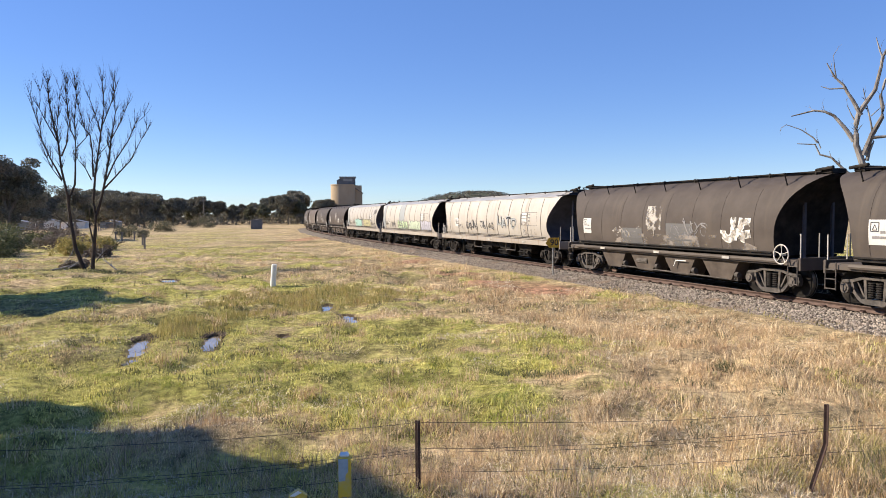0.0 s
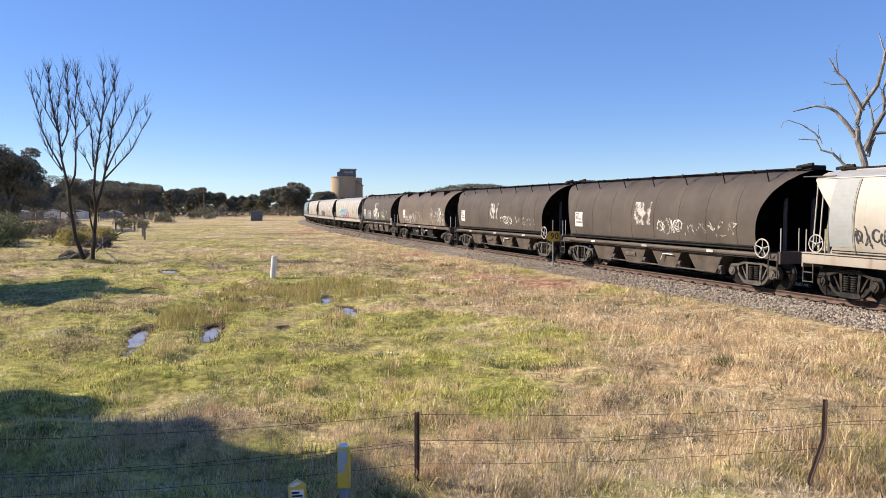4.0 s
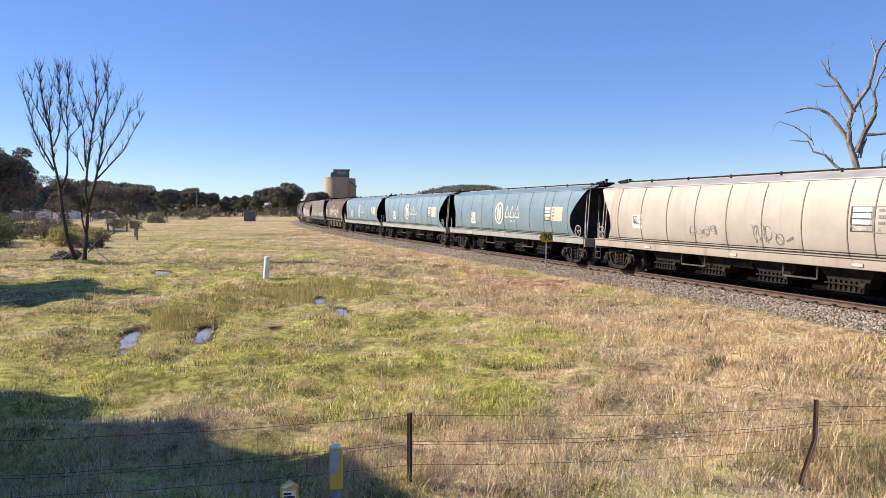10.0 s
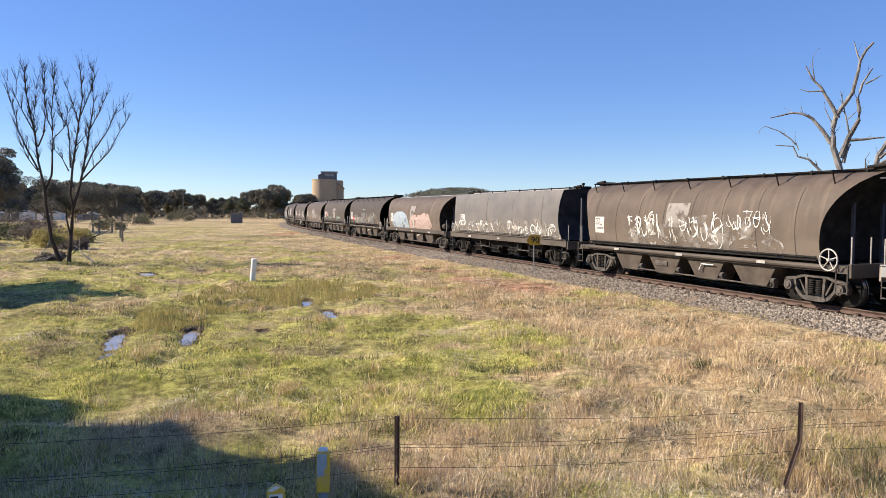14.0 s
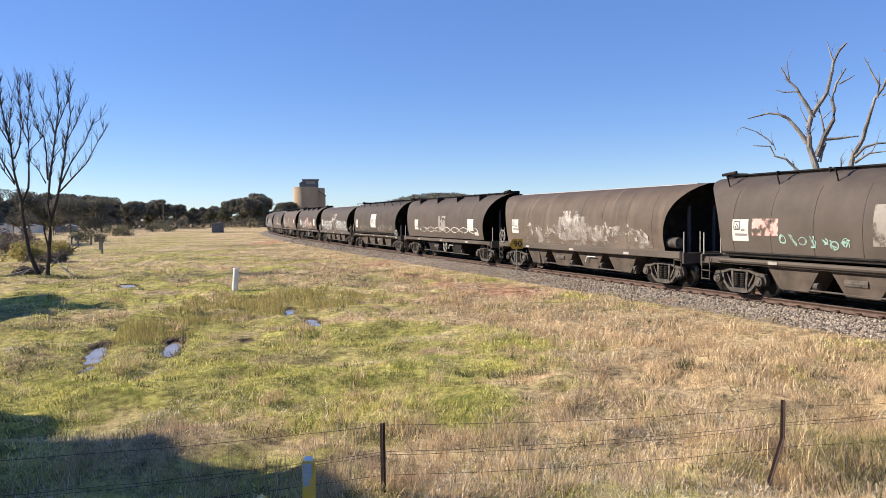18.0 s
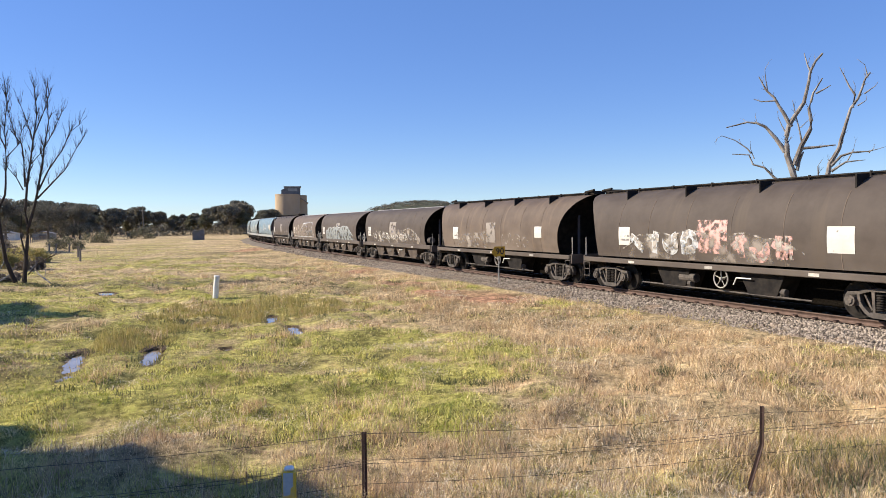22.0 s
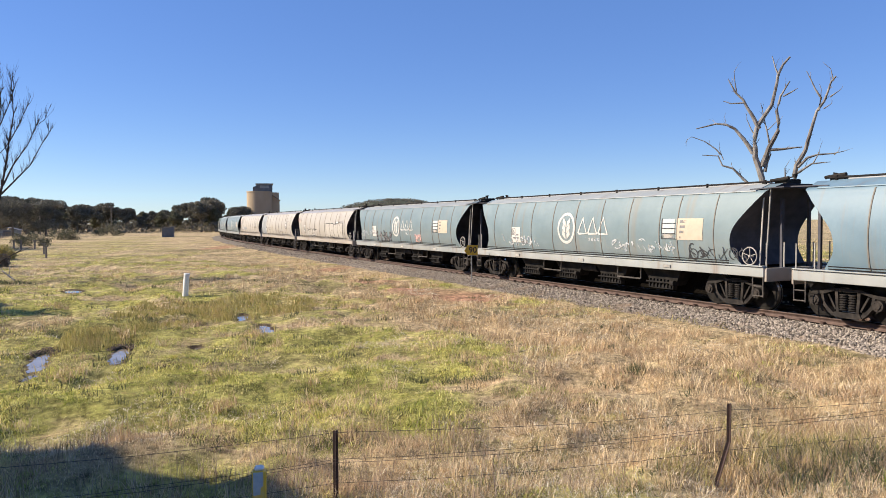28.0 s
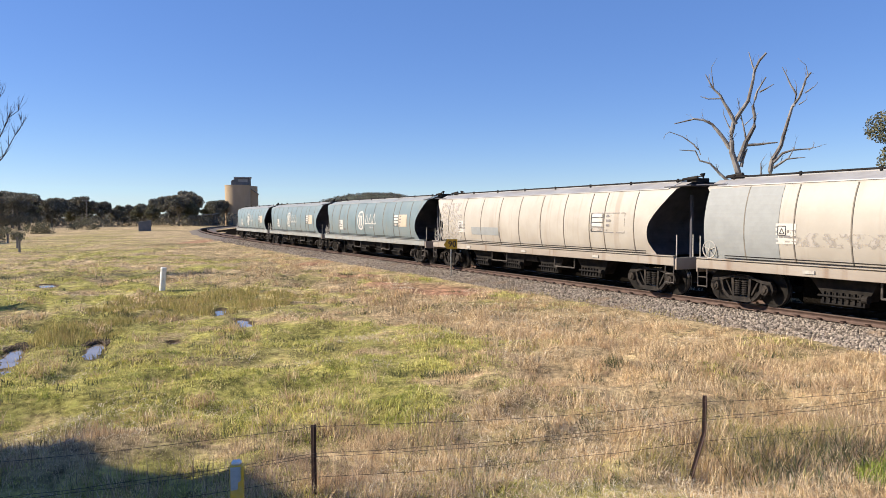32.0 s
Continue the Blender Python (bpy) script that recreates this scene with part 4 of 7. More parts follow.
        part("end_hopper_sheet", cached(("end_sheet", kind), lambda bm: prism(bm, [(half - 1.5, 1.25), (half - 3.4, 1.25), (half - 3.0, 1.1), (half - 1.6, 1.1)], -1.2, 1.2)), M["under"], wg, "", turn)
        for s in (-1, 1):
            part("end_stanchion", cached(("end_stanchion", kind), lambda bm: box(bm, -0.04, -0.04, 1.16, 0.04, 0.04, 3.2)), M["end_shade"], wg, "", turn @ pose(half - 0.62 - (0 if hop else 0.5), s * 0.55, 0))
        bogie(wg, e * (half - 1.85), not hop)
    if hop:
        for dx in (0.0, 0.22):
            part("corner_pipe", cached("corner_pipe", lambda bm: tube(bm, (0, -1.18, 1.2), (0, -1.02, 3.5), 0.022, seg=6)), M["dull_white"], wg, "pale corner pipe", pose((half - 0.62 - dx) * (1 if turned else -1), 0, 0))
        for e in (-1, 1):
            part("roof_arm", cached("roof_arm", lambda bm: (tube(bm, (-0.9, -0.35, 0.0), (0.25, -0.35, 0.14), 0.022, seg=5), tube(bm, (0.22, -0.35, 0.20), (0.26, -0.35, 0.06), 0.09, 0.01, 6))), M["under"], wg, "", pose(e * (x1 + 0.05), 0, roof_z + 0.05, 0, 0, 0 if e > 0 else 180))
    # black filler, added so that the gaps below the wagon stay dark
    part("discharge_trough", cached(("trough", kind), lambda bm: box(bm, -half + 3.4, -0.5, 0.17, half - 3.4, 0.5, 0.98, 0.05)), M["oil_shade"], wg, "black trough added to shade the gaps under the hoppers")
    # outlets, brake gear
    if hop:
        for x in (-4.0, -1.35, 1.35, 4.0):
            part("outlet_hopper", cached(("outlet", "N"), lambda bm: make_outlet(bm, 1.25, 0.42, 1.1, 1.15, 0.55)), M["under"], wg, "black discharge hopper", pose(x * half / 9, 0, 0))
            part("outlet_gate", cached("gate", make_gate), M["under"], wg, "discharge gate with rack", pose(x * half / 9, 0, 0))
        for k, x in enumerate((-2.9, 1.9)):
            part("brake_lever", cached("brake_lever", lambda bm: limb_box(bm, ((0, 1.0), (0, 0.58), (1.25, 0.58), (1.25, 1.0)), 0.03, -1.2)), M["bogie"], wg, "bent grey operating lever", pose(x, 0, 0))
        part("brake_cylinder", cached("brake_cylinder", lambda bm: tube(bm, (-0.45, -0.9, 0.8), (0.45, -0.9, 0.8), 0.16, seg=12)), M["bogie_black"], wg)
    else:
        xs = (-3.3, -1.1, 1.1, 3.3) if kind != "C" else (-1.9, 1.9)
        for x in xs:
            part("outlet_hopper", cached(("outlet", kind), lambda bm: make_outlet(bm, 1.12, 0.34, 1.24, 1.02 if kind != "C" else 0.9, 0.50, 1.17)), M["hopper"] if kind != "C" else M["under"], wg, "dark sloping discharge hopper", pose(x, 0, 0))
            part("outlet_gate", cached("gate_d", lambda bm: make_gate(bm, 3)), M["bogie"], wg, "discharge gate", pose(x + 0.1, 0, 0))
        part("brake_rod", cached("brake_rod", lambda bm: tube(bm, (-3.6, -1.15, 0.4), (3.6, -1.15, 0.36), 0.028)), M["bogie"], wg)
        part("brake_cylinder", cached("brake_cylinder_d", lambda bm: tube(bm, (-1.6, -1.1, 0.7), (-0.9, -1.1, 0.7), 0.15, seg=12)), M["bogie"], wg)
        part("brake_lever", cached("brake_lever_d", lambda bm: limb_box(bm, ((0, 0.62), (0.12, 0.84), (0.7, 0.84)), 0.02, -1.3)), M["white"], wg, "pale bent lever", pose(0.9, 0, 0))
    if kind == "C":
        part("brake_wheel", cached("brake_wheel", make_brake_wheel), M["dull_white"], wg, "dirty white spoked hand-brake wheel", pose(0.4, -1.32, 0.78))
    elif kind in "AB":
        part("brake_wheel", cached("brake_wheel", make_brake_wheel), M["dull_white"], wg, "dirty white spoked hand-brake wheel", pose((half - 1.05) * (1 if kind == "A" else -1), -1.50, 1.32 if kind == "A" else 1.55))
        if kind == "B":
            part("air_reservoir", cached("reservoir", lambda bm: (tube(bm, (-0.35, -1.1, 1.55), (0.35, -1.1, 1.55), 0.19, seg=14),)), M["bogie"], wg, "grey air reservoir", pose(half - 1.3, 0, 0))
    else:
        part("brake_wheel", cached("brake_wheel", make_brake_wheel), M["dull_white"], wg, "dull spoked hand-brake wheel", pose((half - 0.98) * (1 if turned else -1), -1.42, 1.56) @ Matrix.Scale(0.86, 4))
    return wg, body, half, sec


# kind, paint, sill, words; from the head of the train to its tail
TRAIN = [
    ("A", "dark", "dark", ""), ("A", "dark", "dark", ""), ("N", "cream", "sill_cream", ""), ("N", "cream", "sill_cream", ""), ("N", "cream", "sill_cream", ""),
    ("A", "dark", "dark", ""), ("A", "dark", "dark", ""), ("C", "brown", "dark", ""), ("A", "dark", "dark", ""),
    ("N", "cream", "sill_cream", ""), ("N", "cream", "sill_cream", ""), ("N", "cream", "sill_cream", ""),
    ("N", "blue", "sill_pale", ""), ("N", "blue", "sill_pale", ""), ("N", "blue", "sill_pale", ""),
    ("A", "brown", "dark", ""), ("E", "grey", "dark", ""), ("B", "brown", "dark", ""), ("A", "dark", "dark", ""), ("A", "dark", "dark", ""),
    ("B", "brown", "dark", ""), ("C", "dark", "dark", ""), ("A", "dark", "dark", ""), ("B", "dark", "dark", ""), ("C", "dark", "dark", ""),
    ("C", "brown", "dark", ""), ("B", "dark", "dark", ""), ("B", "dark", "dark", ""), ("B", "brown", "dark", ""), ("A", "dark", "dark", ""),
    ("N", "blue", "sill_pale", ""), ("N", "teal", "sill_pale", ""), ("N", "teal", "sill_pale", ""),
    ("N", "cream", "sill_cream", ""), ("N", "cream", "sill_cream", ""), ("N", "cream", "sill_cream", ""),
    ("N", "teal", "sill_pale", ""), ("N", "teal", "sill_pale", ""), ("N", "teal", "sill_pale", ""),
]
LABELS = {"cream": "cream hopper wagon with ribbed curved sides and cream sill", "blue": "pale blue hopper wagon with white emblem on its side", "teal": "faded teal hopper wagon with white emblem on its side",
          "dark": "dark brown round-sided grain hopper wagon, dusty and tagged", "brown": "worn brown round-sided grain hopper wagon with scrawls", "grey": "dusty grey flat-topped hopper wagon with scrawls"}
WAGONS = []
offset = -LEN["A"]
for kind, paint, sill, words in TRAIN:
    wg, body, half, sec = build_wagon(kind, paint, sill, LABELS[paint], turned=len(WAGONS) - 1 in (8, 11, 12, 29, 30, 31, 32))
    WAGONS.append((wg, offset, kind, body, half, sec))
    offset += LEN[kind]

# ------------------------------------------------------------ silo and sheds
silo = thing("grain_silo", "tan concrete grain silo with dark headhouse on top", "grain silo", m=pose(-36.3, 268, 0, 0, 0, 8))
def cyl_part(name, r, h, z0, x, y, material, parent, label=""):
    bm = bmesh.new()
    tube(bm, (x, y, z0), (x, y, z0 + h), r, seg=48)
    ob = part(name, fix(bm), material, parent, label)
    smooth(ob.data, 30)
    return ob
cyl_part("bin", 4.4, 14.2, -0.2, 0, 0, M["concrete"], silo, "tan concrete bin")
cyl_part("bin", 4.4, 14.2, -0.2, 2.6, 6.5, M["concrete"], silo, "tan concrete bin")
cyl_part("bin_rim", 4.5, 0.3, 13.85, 0, 0, M["concrete"], silo)
bm = bmesh.new()
prism(bm, [(2.6, 0), (7.0, 0), (7.0, 11.0), (2.6, 14.0)], 0.5, 7.5)
part("elevator_tower", fix(bm), M["concrete"], silo, "shaded concrete side tower")
bm = bmesh.new()
prism(bm, [(2.4, 14.1), (7.3, 10.85), (7.3, 11.1), (2.4, 14.4)], 0.2, 7.8)
part("tower_roof", fix(bm), M["tin_dark"], silo, "sloping tin roof")
bm = bmesh.new()
prism(bm, [(-2.2, 13.98), (4.5, 13.98), (4.5, 16.6), (-1.0, 16.6), (-1.0, 16.2), (-2.2, 15.6)], -2.2, 5.0)
fix(bm)
hh = part("headhouse", bm, M["tin_dark"], silo, "dark tin headhouse")
bm = bmesh.new()
box(bm, -1.3, -2.5, 16.6, 4.8, 5.3, 16.95)
part("headhouse_roof", bm, M["tin"], silo, "pale tin roof")
bm = bmesh.new()
box(bm, 0.2, -2.26, 15.3, 3.4, -2.19, 16.2)
part("headhouse_window", bm, M["tin"], hh, "pale louvre")
bm = bmesh.new()
box(bm, -3.0, -4.0, 0, -1.6, -3.2, 2.2)
part("bin_door", bm, M["tin_dark"], silo)
shed = thing("open_shed", "low open shed with pale tin roof beside the silo", "shed", m=pose(-46.5, 262, 0, 0, 0, 4))
bm = bmesh.new()
prism(bm, [(-5, 3.2), (4.5, 4.0), (4.5, 4.25), (-5, 3.45)], -3, 4)
part("shed_roof", fix(bm), M["tin"], shed)
bm = bmesh.new()
box(bm, -4.8, 3.8, 0, 4.4, 4.0, 3.3)
part("back_wall", bm, M["tin_dark"], shed)
for x in (-4.6, -1.6, 1.4, 4.2):
    part("post", cached("shed_post", lambda bm: box(bm, -0.1, -2.9, 0, 0.1, -2.7, 3.3)), M["timber"], shed, "", pose(x, 0, 0))
hut = thing("trackside_hut", "small grey corrugated tin hut in the field", "hut", m=pose(-43.1, 170, 0, 0, 0, 12))
bm = bmesh.new()
prism(bm, [(-1.25, 0), (1.25, 0), (1.25, 2.35), (-1.25, 2.0)], -1.0, 1.0)
hw = part("hut_wall", fix(bm), M["hut_grey"], hut)
bm = bmesh.new()
prism(bm, [(-1.4, 1.98), (1.4, 2.37), (1.4, 2.45), (-1.4, 2.06)], -1.15, 1.15)
part("hut_roof", fix(bm), M["tin"], hut)
bm = bmesh.new()
box(bm, -1.31, -0.5, 0.1, -1.24, 0.4, 1.8)
part("hut_door", bm, M["tin_dark"], hut)


# ------------------------------------------------------------ branches and crowns


def limb(bm, pts, r0, r1, seg=7, bow=1.0):
    """A tapered limb along points."""
    rings = []
    n = len(pts)
    for i, p in enumerate(pts):
        d = (pts[min(i + 1, n - 1)] - pts[max(i - 1, 0)]).normalized()
        q = d.to_track_quat("Z", "Y")
        r = r1 + (r0 - r1) * (1 - i / (n - 1)) ** bow
        rings.append([bm.verts.new(p + q @ Vector((r * math.cos(k * math.tau / seg), r * math.sin(k * math.tau / seg), 0))) for k in range(seg)])
    for a, c in zip(rings, rings[1:]):
        for k in range(seg):
            bm.faces.new((a[k - 1], a[k], c[k], c[k - 1]))
    bm.faces.new(rings[-1])
    bm.faces.new(rings[0][::-1])


def grow(bm, rnd, p, d, length, r, depth, wob=0.25, up=0.1, kids=3, spread=0.6, shrink=0.62, seg=6):
    """A limb that wanders from p along d and carries smaller ones."""
    n = max(3, int(length / 0.6))
    pts, q = [p.copy()], p.copy()
    dd = d.normalized()
    for i in range(n):
        dd = (dd + Vector((rnd.uniform(-1, 1), rnd.uniform(-1, 1), rnd.uniform(-0.6, 0.6))) * wob * 0.5 + Vector((0, 0, up * 0.5))).normalized()
        q = q + dd * (length / n)
        pts.append(q.copy())
    limb(bm, pts, r, r * (0.45 if depth else 0.25), seg)
    tips = [pts[-1]]
    if depth:
        for k in range(kids):
            i = rnd.randint(max(1, n // 3), n)
            b = (pts[i] - pts[i - 1]).normalized()
            side = b.orthogonal().normalized()
            side.rotate(Matrix.Rotation(rnd.uniform(0, math.tau), 3, b))
            tips += grow(bm, rnd, pts[i], b + side * spread * rnd.uniform(0.6, 1.3), length * shrink * rnd.uniform(0.7, 1.2), r * 0.5, depth - 1, wob, up, kids, spread, shrink, max(4, seg - 1))
    return tips


def leaves_mesh(name, rnd, blobs, n, size, material):
    """Many small leaf sprays spread over the shells of some blobs (centre, radii)."""
    vol = np.array([b[1][0] * b[1][2] for b in blobs])
    pick = rnd.choice(len(blobs), n, p=vol / vol.sum())
    c = np.array([b[0] for b in blobs])[pick]
    r = np.array([b[1] for b in blobs])[pick]
    u = rnd.normal(size=(n, 3))
    u /= np.linalg.norm(u, axis=1)[:, None]
    p = c + u * r * (rnd.rand(n, 1) ** 0.35)
    a = rnd.normal(size=(n, 3))
    a /= np.linalg.norm(a, axis=1)[:, None]
    b = np.cross(a, rnd.normal(size=(n, 3)))
    b /= np.linalg.norm(b, axis=1)[:, None]
    s = size * rnd.uniform(0.5, 1.3, (n, 1))
    v = np.stack([p - a * s, p + b * s * 0.55, p + a * s, p - b * s * 0.55], 1).reshape(-1, 3)
    return mesh_np(name, v, np.arange(4 * n).reshape(n, 4), material)


def gum_tree(seed, height, spread, label, at, material="leaf", n=2600, size=0.32, trunk_r=0.28, low=0.35, group=""):
    rnd, nr = random.Random(seed), np.random.RandomState(seed)
    t = thing("gum_tree", label, "tree", group, pose(*at))
    bm = bmesh.new()
    tips = []
    top = height * rnd.uniform(0.5, 0.6)
    p = Vector((0, 0, -0.2))
    mid = Vector((rnd.uniform(-0.4, 0.4), rnd.uniform(-0.4, 0.4), top * 0.5))
    limb(bm, [p, mid * 0.5 + p * 0.5, mid], trunk_r, trunk_r * 0.75, 8)
    for k in range(4):
        a = k * 1.57 + rnd.uniform(-0.5, 0.5)
        tips += grow(bm, rnd, mid, Vector((math.cos(a) * 0.55, math.sin(a) * 0.55, 1)), height * 0.38, trunk_r * 0.5, 1, 0.25, 0.15, 3, 0.7, 0.6)
    part("trunk", bm, M["gum_bark"], t)
    blobs = []
    for q in tips:
        r = spread * rnd.uniform(0.22, 0.40)
        blobs.append(((q.x * 1.05, q.y * 1.05, min(q.z, height - r * 0.7)), (r, r, r * rnd.uniform(0.55, 0.8))))
    for _ in range(9):
        a, rr = rnd.uniform(0, math.tau), spread * rnd.uniform(0.1, 0.85)
        r = spread * rnd.uniform(0.25, 0.42)
        blobs.append(((rr * math.cos(a), rr * math.sin(a), height * rnd.uniform(low + 0.12, 0.9) - r * 0.2), (r, r, r * 0.65)))
    part("crown", leaves_mesh("crown", nr, blobs, n, size, M[material]), None, t)
    return t


# ------------------------------------------------------------ far woods and hill
wood = [gum_tree(100 + i, h, s, "dark olive gum tree in the line of woods", (0, 0, 0), m_, 8500, 0.27, 0.26, 0.10, "line of gum trees")
        for i, (h, s, m_) in enumerate(((12.0, 4.6, "leaf"), (10.5, 4.4, "leaf2"), (13.0, 4.4, "leaf"), (9.0, 4.2, "leaf"), (11.5, 5.0, "leaf2"), (10.0, 5.0, "leaf")))]
TREE_H = (12.0, 10.5, 13.0, 9.0, 11.5, 10.0)
rw = random.Random(7)
placed = 0
for row, (dist, lo, hi, step) in enumerate(((238, -38, -24.5, 0.95), (268, -33, -8.8, 0.72), (298, -37, -8.4, 0.72), (330, -34, -8, 0.8))):
    a = lo
    while a < hi:
        aa, dd = a + rw.uniform(-0.4, 0.4), dist * rw.uniform(0.94, 1.06)
        x, y = dd * math.sin(radians(aa)), dd * math.cos(radians(aa))
        tree = placed if placed < 6 else rw.randrange(6)
        k = np.interp(aa, (-38, -27, -25, -22.5, -21, -19, -14.8, -13.2, -11.2, -9.6, -8), (10.6, 10.8, 12.6, 12.6, 11.8, 9.8, 9.6, 11.6, 12.8, 11.0, 9.6)) / TREE_H[tree] * rw.uniform(0.80, 1.04) * (0.75 + 0.25 * dd / 268)
        m = pose(x, y, 0, 0, 0, rw.uniform(0, 360)) @ Matrix.Scale(k, 4)
        src = wood[tree]
        if placed < 6:
            src.matrix_basis = m
        else:
            copy_thing(src, m)
        placed += 1
        a += step
# thinner trees beyond the train
for aa, dd, k in ((-6.4, 420, 0.8), (-5.6, 430, 1.0), (-4.9, 410, 0.7), (-4.2, 450, 1.05), (-3.4, 460, 0.9), (-2.6, 470, 1.0), (-1.8, 480, 1.1), (-0.8, 500, 1.1), (0.4, 520, 1.1), (1.6, 540, 1.1), (3, 520, 1.1)):
    copy_thing(wood[rw.randrange(6)], pose(dd * math.sin(radians(aa)), dd * math.cos(radians(aa)), 0, 0, 0, rw.uniform(0, 360)) @ Matrix.Scale(k, 4))
ru = np.random.RandomState(15)
blobs = []
for k in range(210):
    aa, dd = radians(-38 + 30 * k / 210), 285 + ru.uniform(-35, 45)
    blobs.append(((dd * math.sin(aa), dd * math.cos(aa), ru.uniform(0.6, 3.4)), (3.6, 3.6, ru.uniform(1.0, 2.4))))
tagged(part("undergrowth", leaves_mesh("undergrowth", ru, blobs, 22000, 0.34, M["leaf"]), None), "dark undergrowth along the woods", "undergrowth", kind="stuff")
for az_, d_, w_, h_, n_ in ((-30.4, 205, 9, 2.6, "tin"), (-28.6, 214, 7, 3.0, "white"), (-26.6, 222, 6, 2.4, "white"), (-24.3, 226, 5, 2.2, "tin")):
    fs = thing("farm_shed", "low pale farm shed half hidden by trees", "shed", "farm sheds", pose(d_ * math.sin(radians(az_)), d_ * math.cos(radians(az_)), 0, 0, 0, 12))
    bm = bmesh.new()
    box(bm, -w_ / 2, -2, 0, w_ / 2, 2, h_ * 0.75)
    part("shed_wall", bm, M[n_], fs)
    bm = bmesh.new()
    prism(bm, [(-w_ / 2 - 0.3, h_ * 0.72), (0, h_), (w_ / 2 + 0.3, h_ * 0.72), (0, h_ + 0.12)], -2.3, 2.3)
    part("shed_roof", fix(bm), M["tin"], fs)
    bm = bmesh.new()
    box(bm, -0.9, -2.06, 0, 0.9, -1.99, h_ * 0.6)
    part("shed_door", bm, M["tin_dark"], fs)
# bigger trees at the field's edge
for i, (x, y, h, s) in enumerate(((-58.6, 99.0, 13.6, 4.8), (-64.5, 97.0, 15.6, 5.8), (-67.0, 108.0, 14.0, 4.6), (-61.0, 103.0, 11.5, 5.0), (-96.0, 172, 11.8, 6), (-90, 180, 11.2, 5.5), (-84, 188, 10, 5.5), (-78, 192, 10, 5), (-103, 170, 11.5, 5))):
    gum_tree(40 + i, h, s, "broad dark gum tree at the edge of the pasture", (x, y, 0), "leaf", 17000 if y < 120 else 9000, 0.17, 0.3, 0.12)
# gum trees beside the camera's bank, whose shade lies on the grass
gum_tree(61, 10.2, 4.8, "gum tree shading the pasture", (-26.9, 28.1, 0), "leaf2", 11000, 0.30, 0.3, 0.15)
gum_tree(64, 9.8, 3.5, "gum tree shading the pasture", (-17.0, 8.4, 0), "leaf2", 34000, 0.32, 0.3, 0.1)
gum_tree(62, 9.4, 2.6, "gum tree shading the pasture", (-19.2, 11.0, 0), "leaf2", 28000, 0.32, 0.3, 0.1)
gum_tree(67, 10.9, 2.2, "gum tree shading the pasture", (-14.6, 9.2, 0), "leaf2", 22000, 0.32, 0.3, 0.1)
# extra tree out of view, added only to block skylight from the shaded corner
gum_tree(66, 11.0, 5.0, "gum tree shading the pasture", (-13.5, 1.5, 0), "leaf2", 22000, 0.32, 0.3, 0.05)
# the green tree beyond the line
gum_tree(63, 13.2, 5.6, "green gum tree beyond the railway line", (44.4, 49.0, 0), "leaf2", 40000, 0.12, 0.3, 0.22)

bm = bmesh.new()
hill_n = 60
rows_h = []
for j in range(7):
    row = []
    for i in range(hill_n + 1):
        a = radians(-9 + 30 * i / hill_n)
        d = 1150 + j * 45
        prof = float(np.interp(math.degrees(a), (-9, -3, -2, -1, 0.3, 1.6, 3, 4, 5.5, 8, 12, 21), (6, 11, 20, 31, 39, 43, 44, 43, 34, 20, 13, 8)))
        z = prof * math.sin(math.pi * min(1, (j + 0.001) / 5) / 2)
        row.append(bm.verts.new((d * math.sin(a), d * math.cos(a), z - 1 + 1.2 * noise.noise(Vector((i * 0.7, j, 3))))))
    rows_h.append(row)
for a_, c_ in zip(rows_h, rows_h[1:]):
    for i in range(hill_n):
        bm.faces.new((a_[i], a_[i + 1], c_[i + 1], c_[i]))
hill_pts = [v.co.copy() for r in rows_h[1:] for v in r]
hill_mat = mat("wooded_slope", (0.035, 0.042, 0.022), (0.06, 0.065, 0.035), 0.05, 0.95, 0, 0, 1)
tagged(part("wooded_hill", fix(bm), hill_mat), "low distant hill covered with dark trees", "hill", kind="structure")
rh = np.random.RandomState(5)
blobs = [((p.x + rh.uniform(-9, 9), p.y + rh.uniform(-12, 12), p.z + 0.6 + rh.uniform(0, 1.2)), (8.5, 7.5, rh.uniform(2.2, 3.6))) for p in hill_pts for _ in range(2)]
tagged(part("hill_woods", leaves_mesh("hill_woods", rh, blobs, 60000, 0.95, M["leaf"]), None), "dark woods on the distant hill", "woods", kind="stuff")


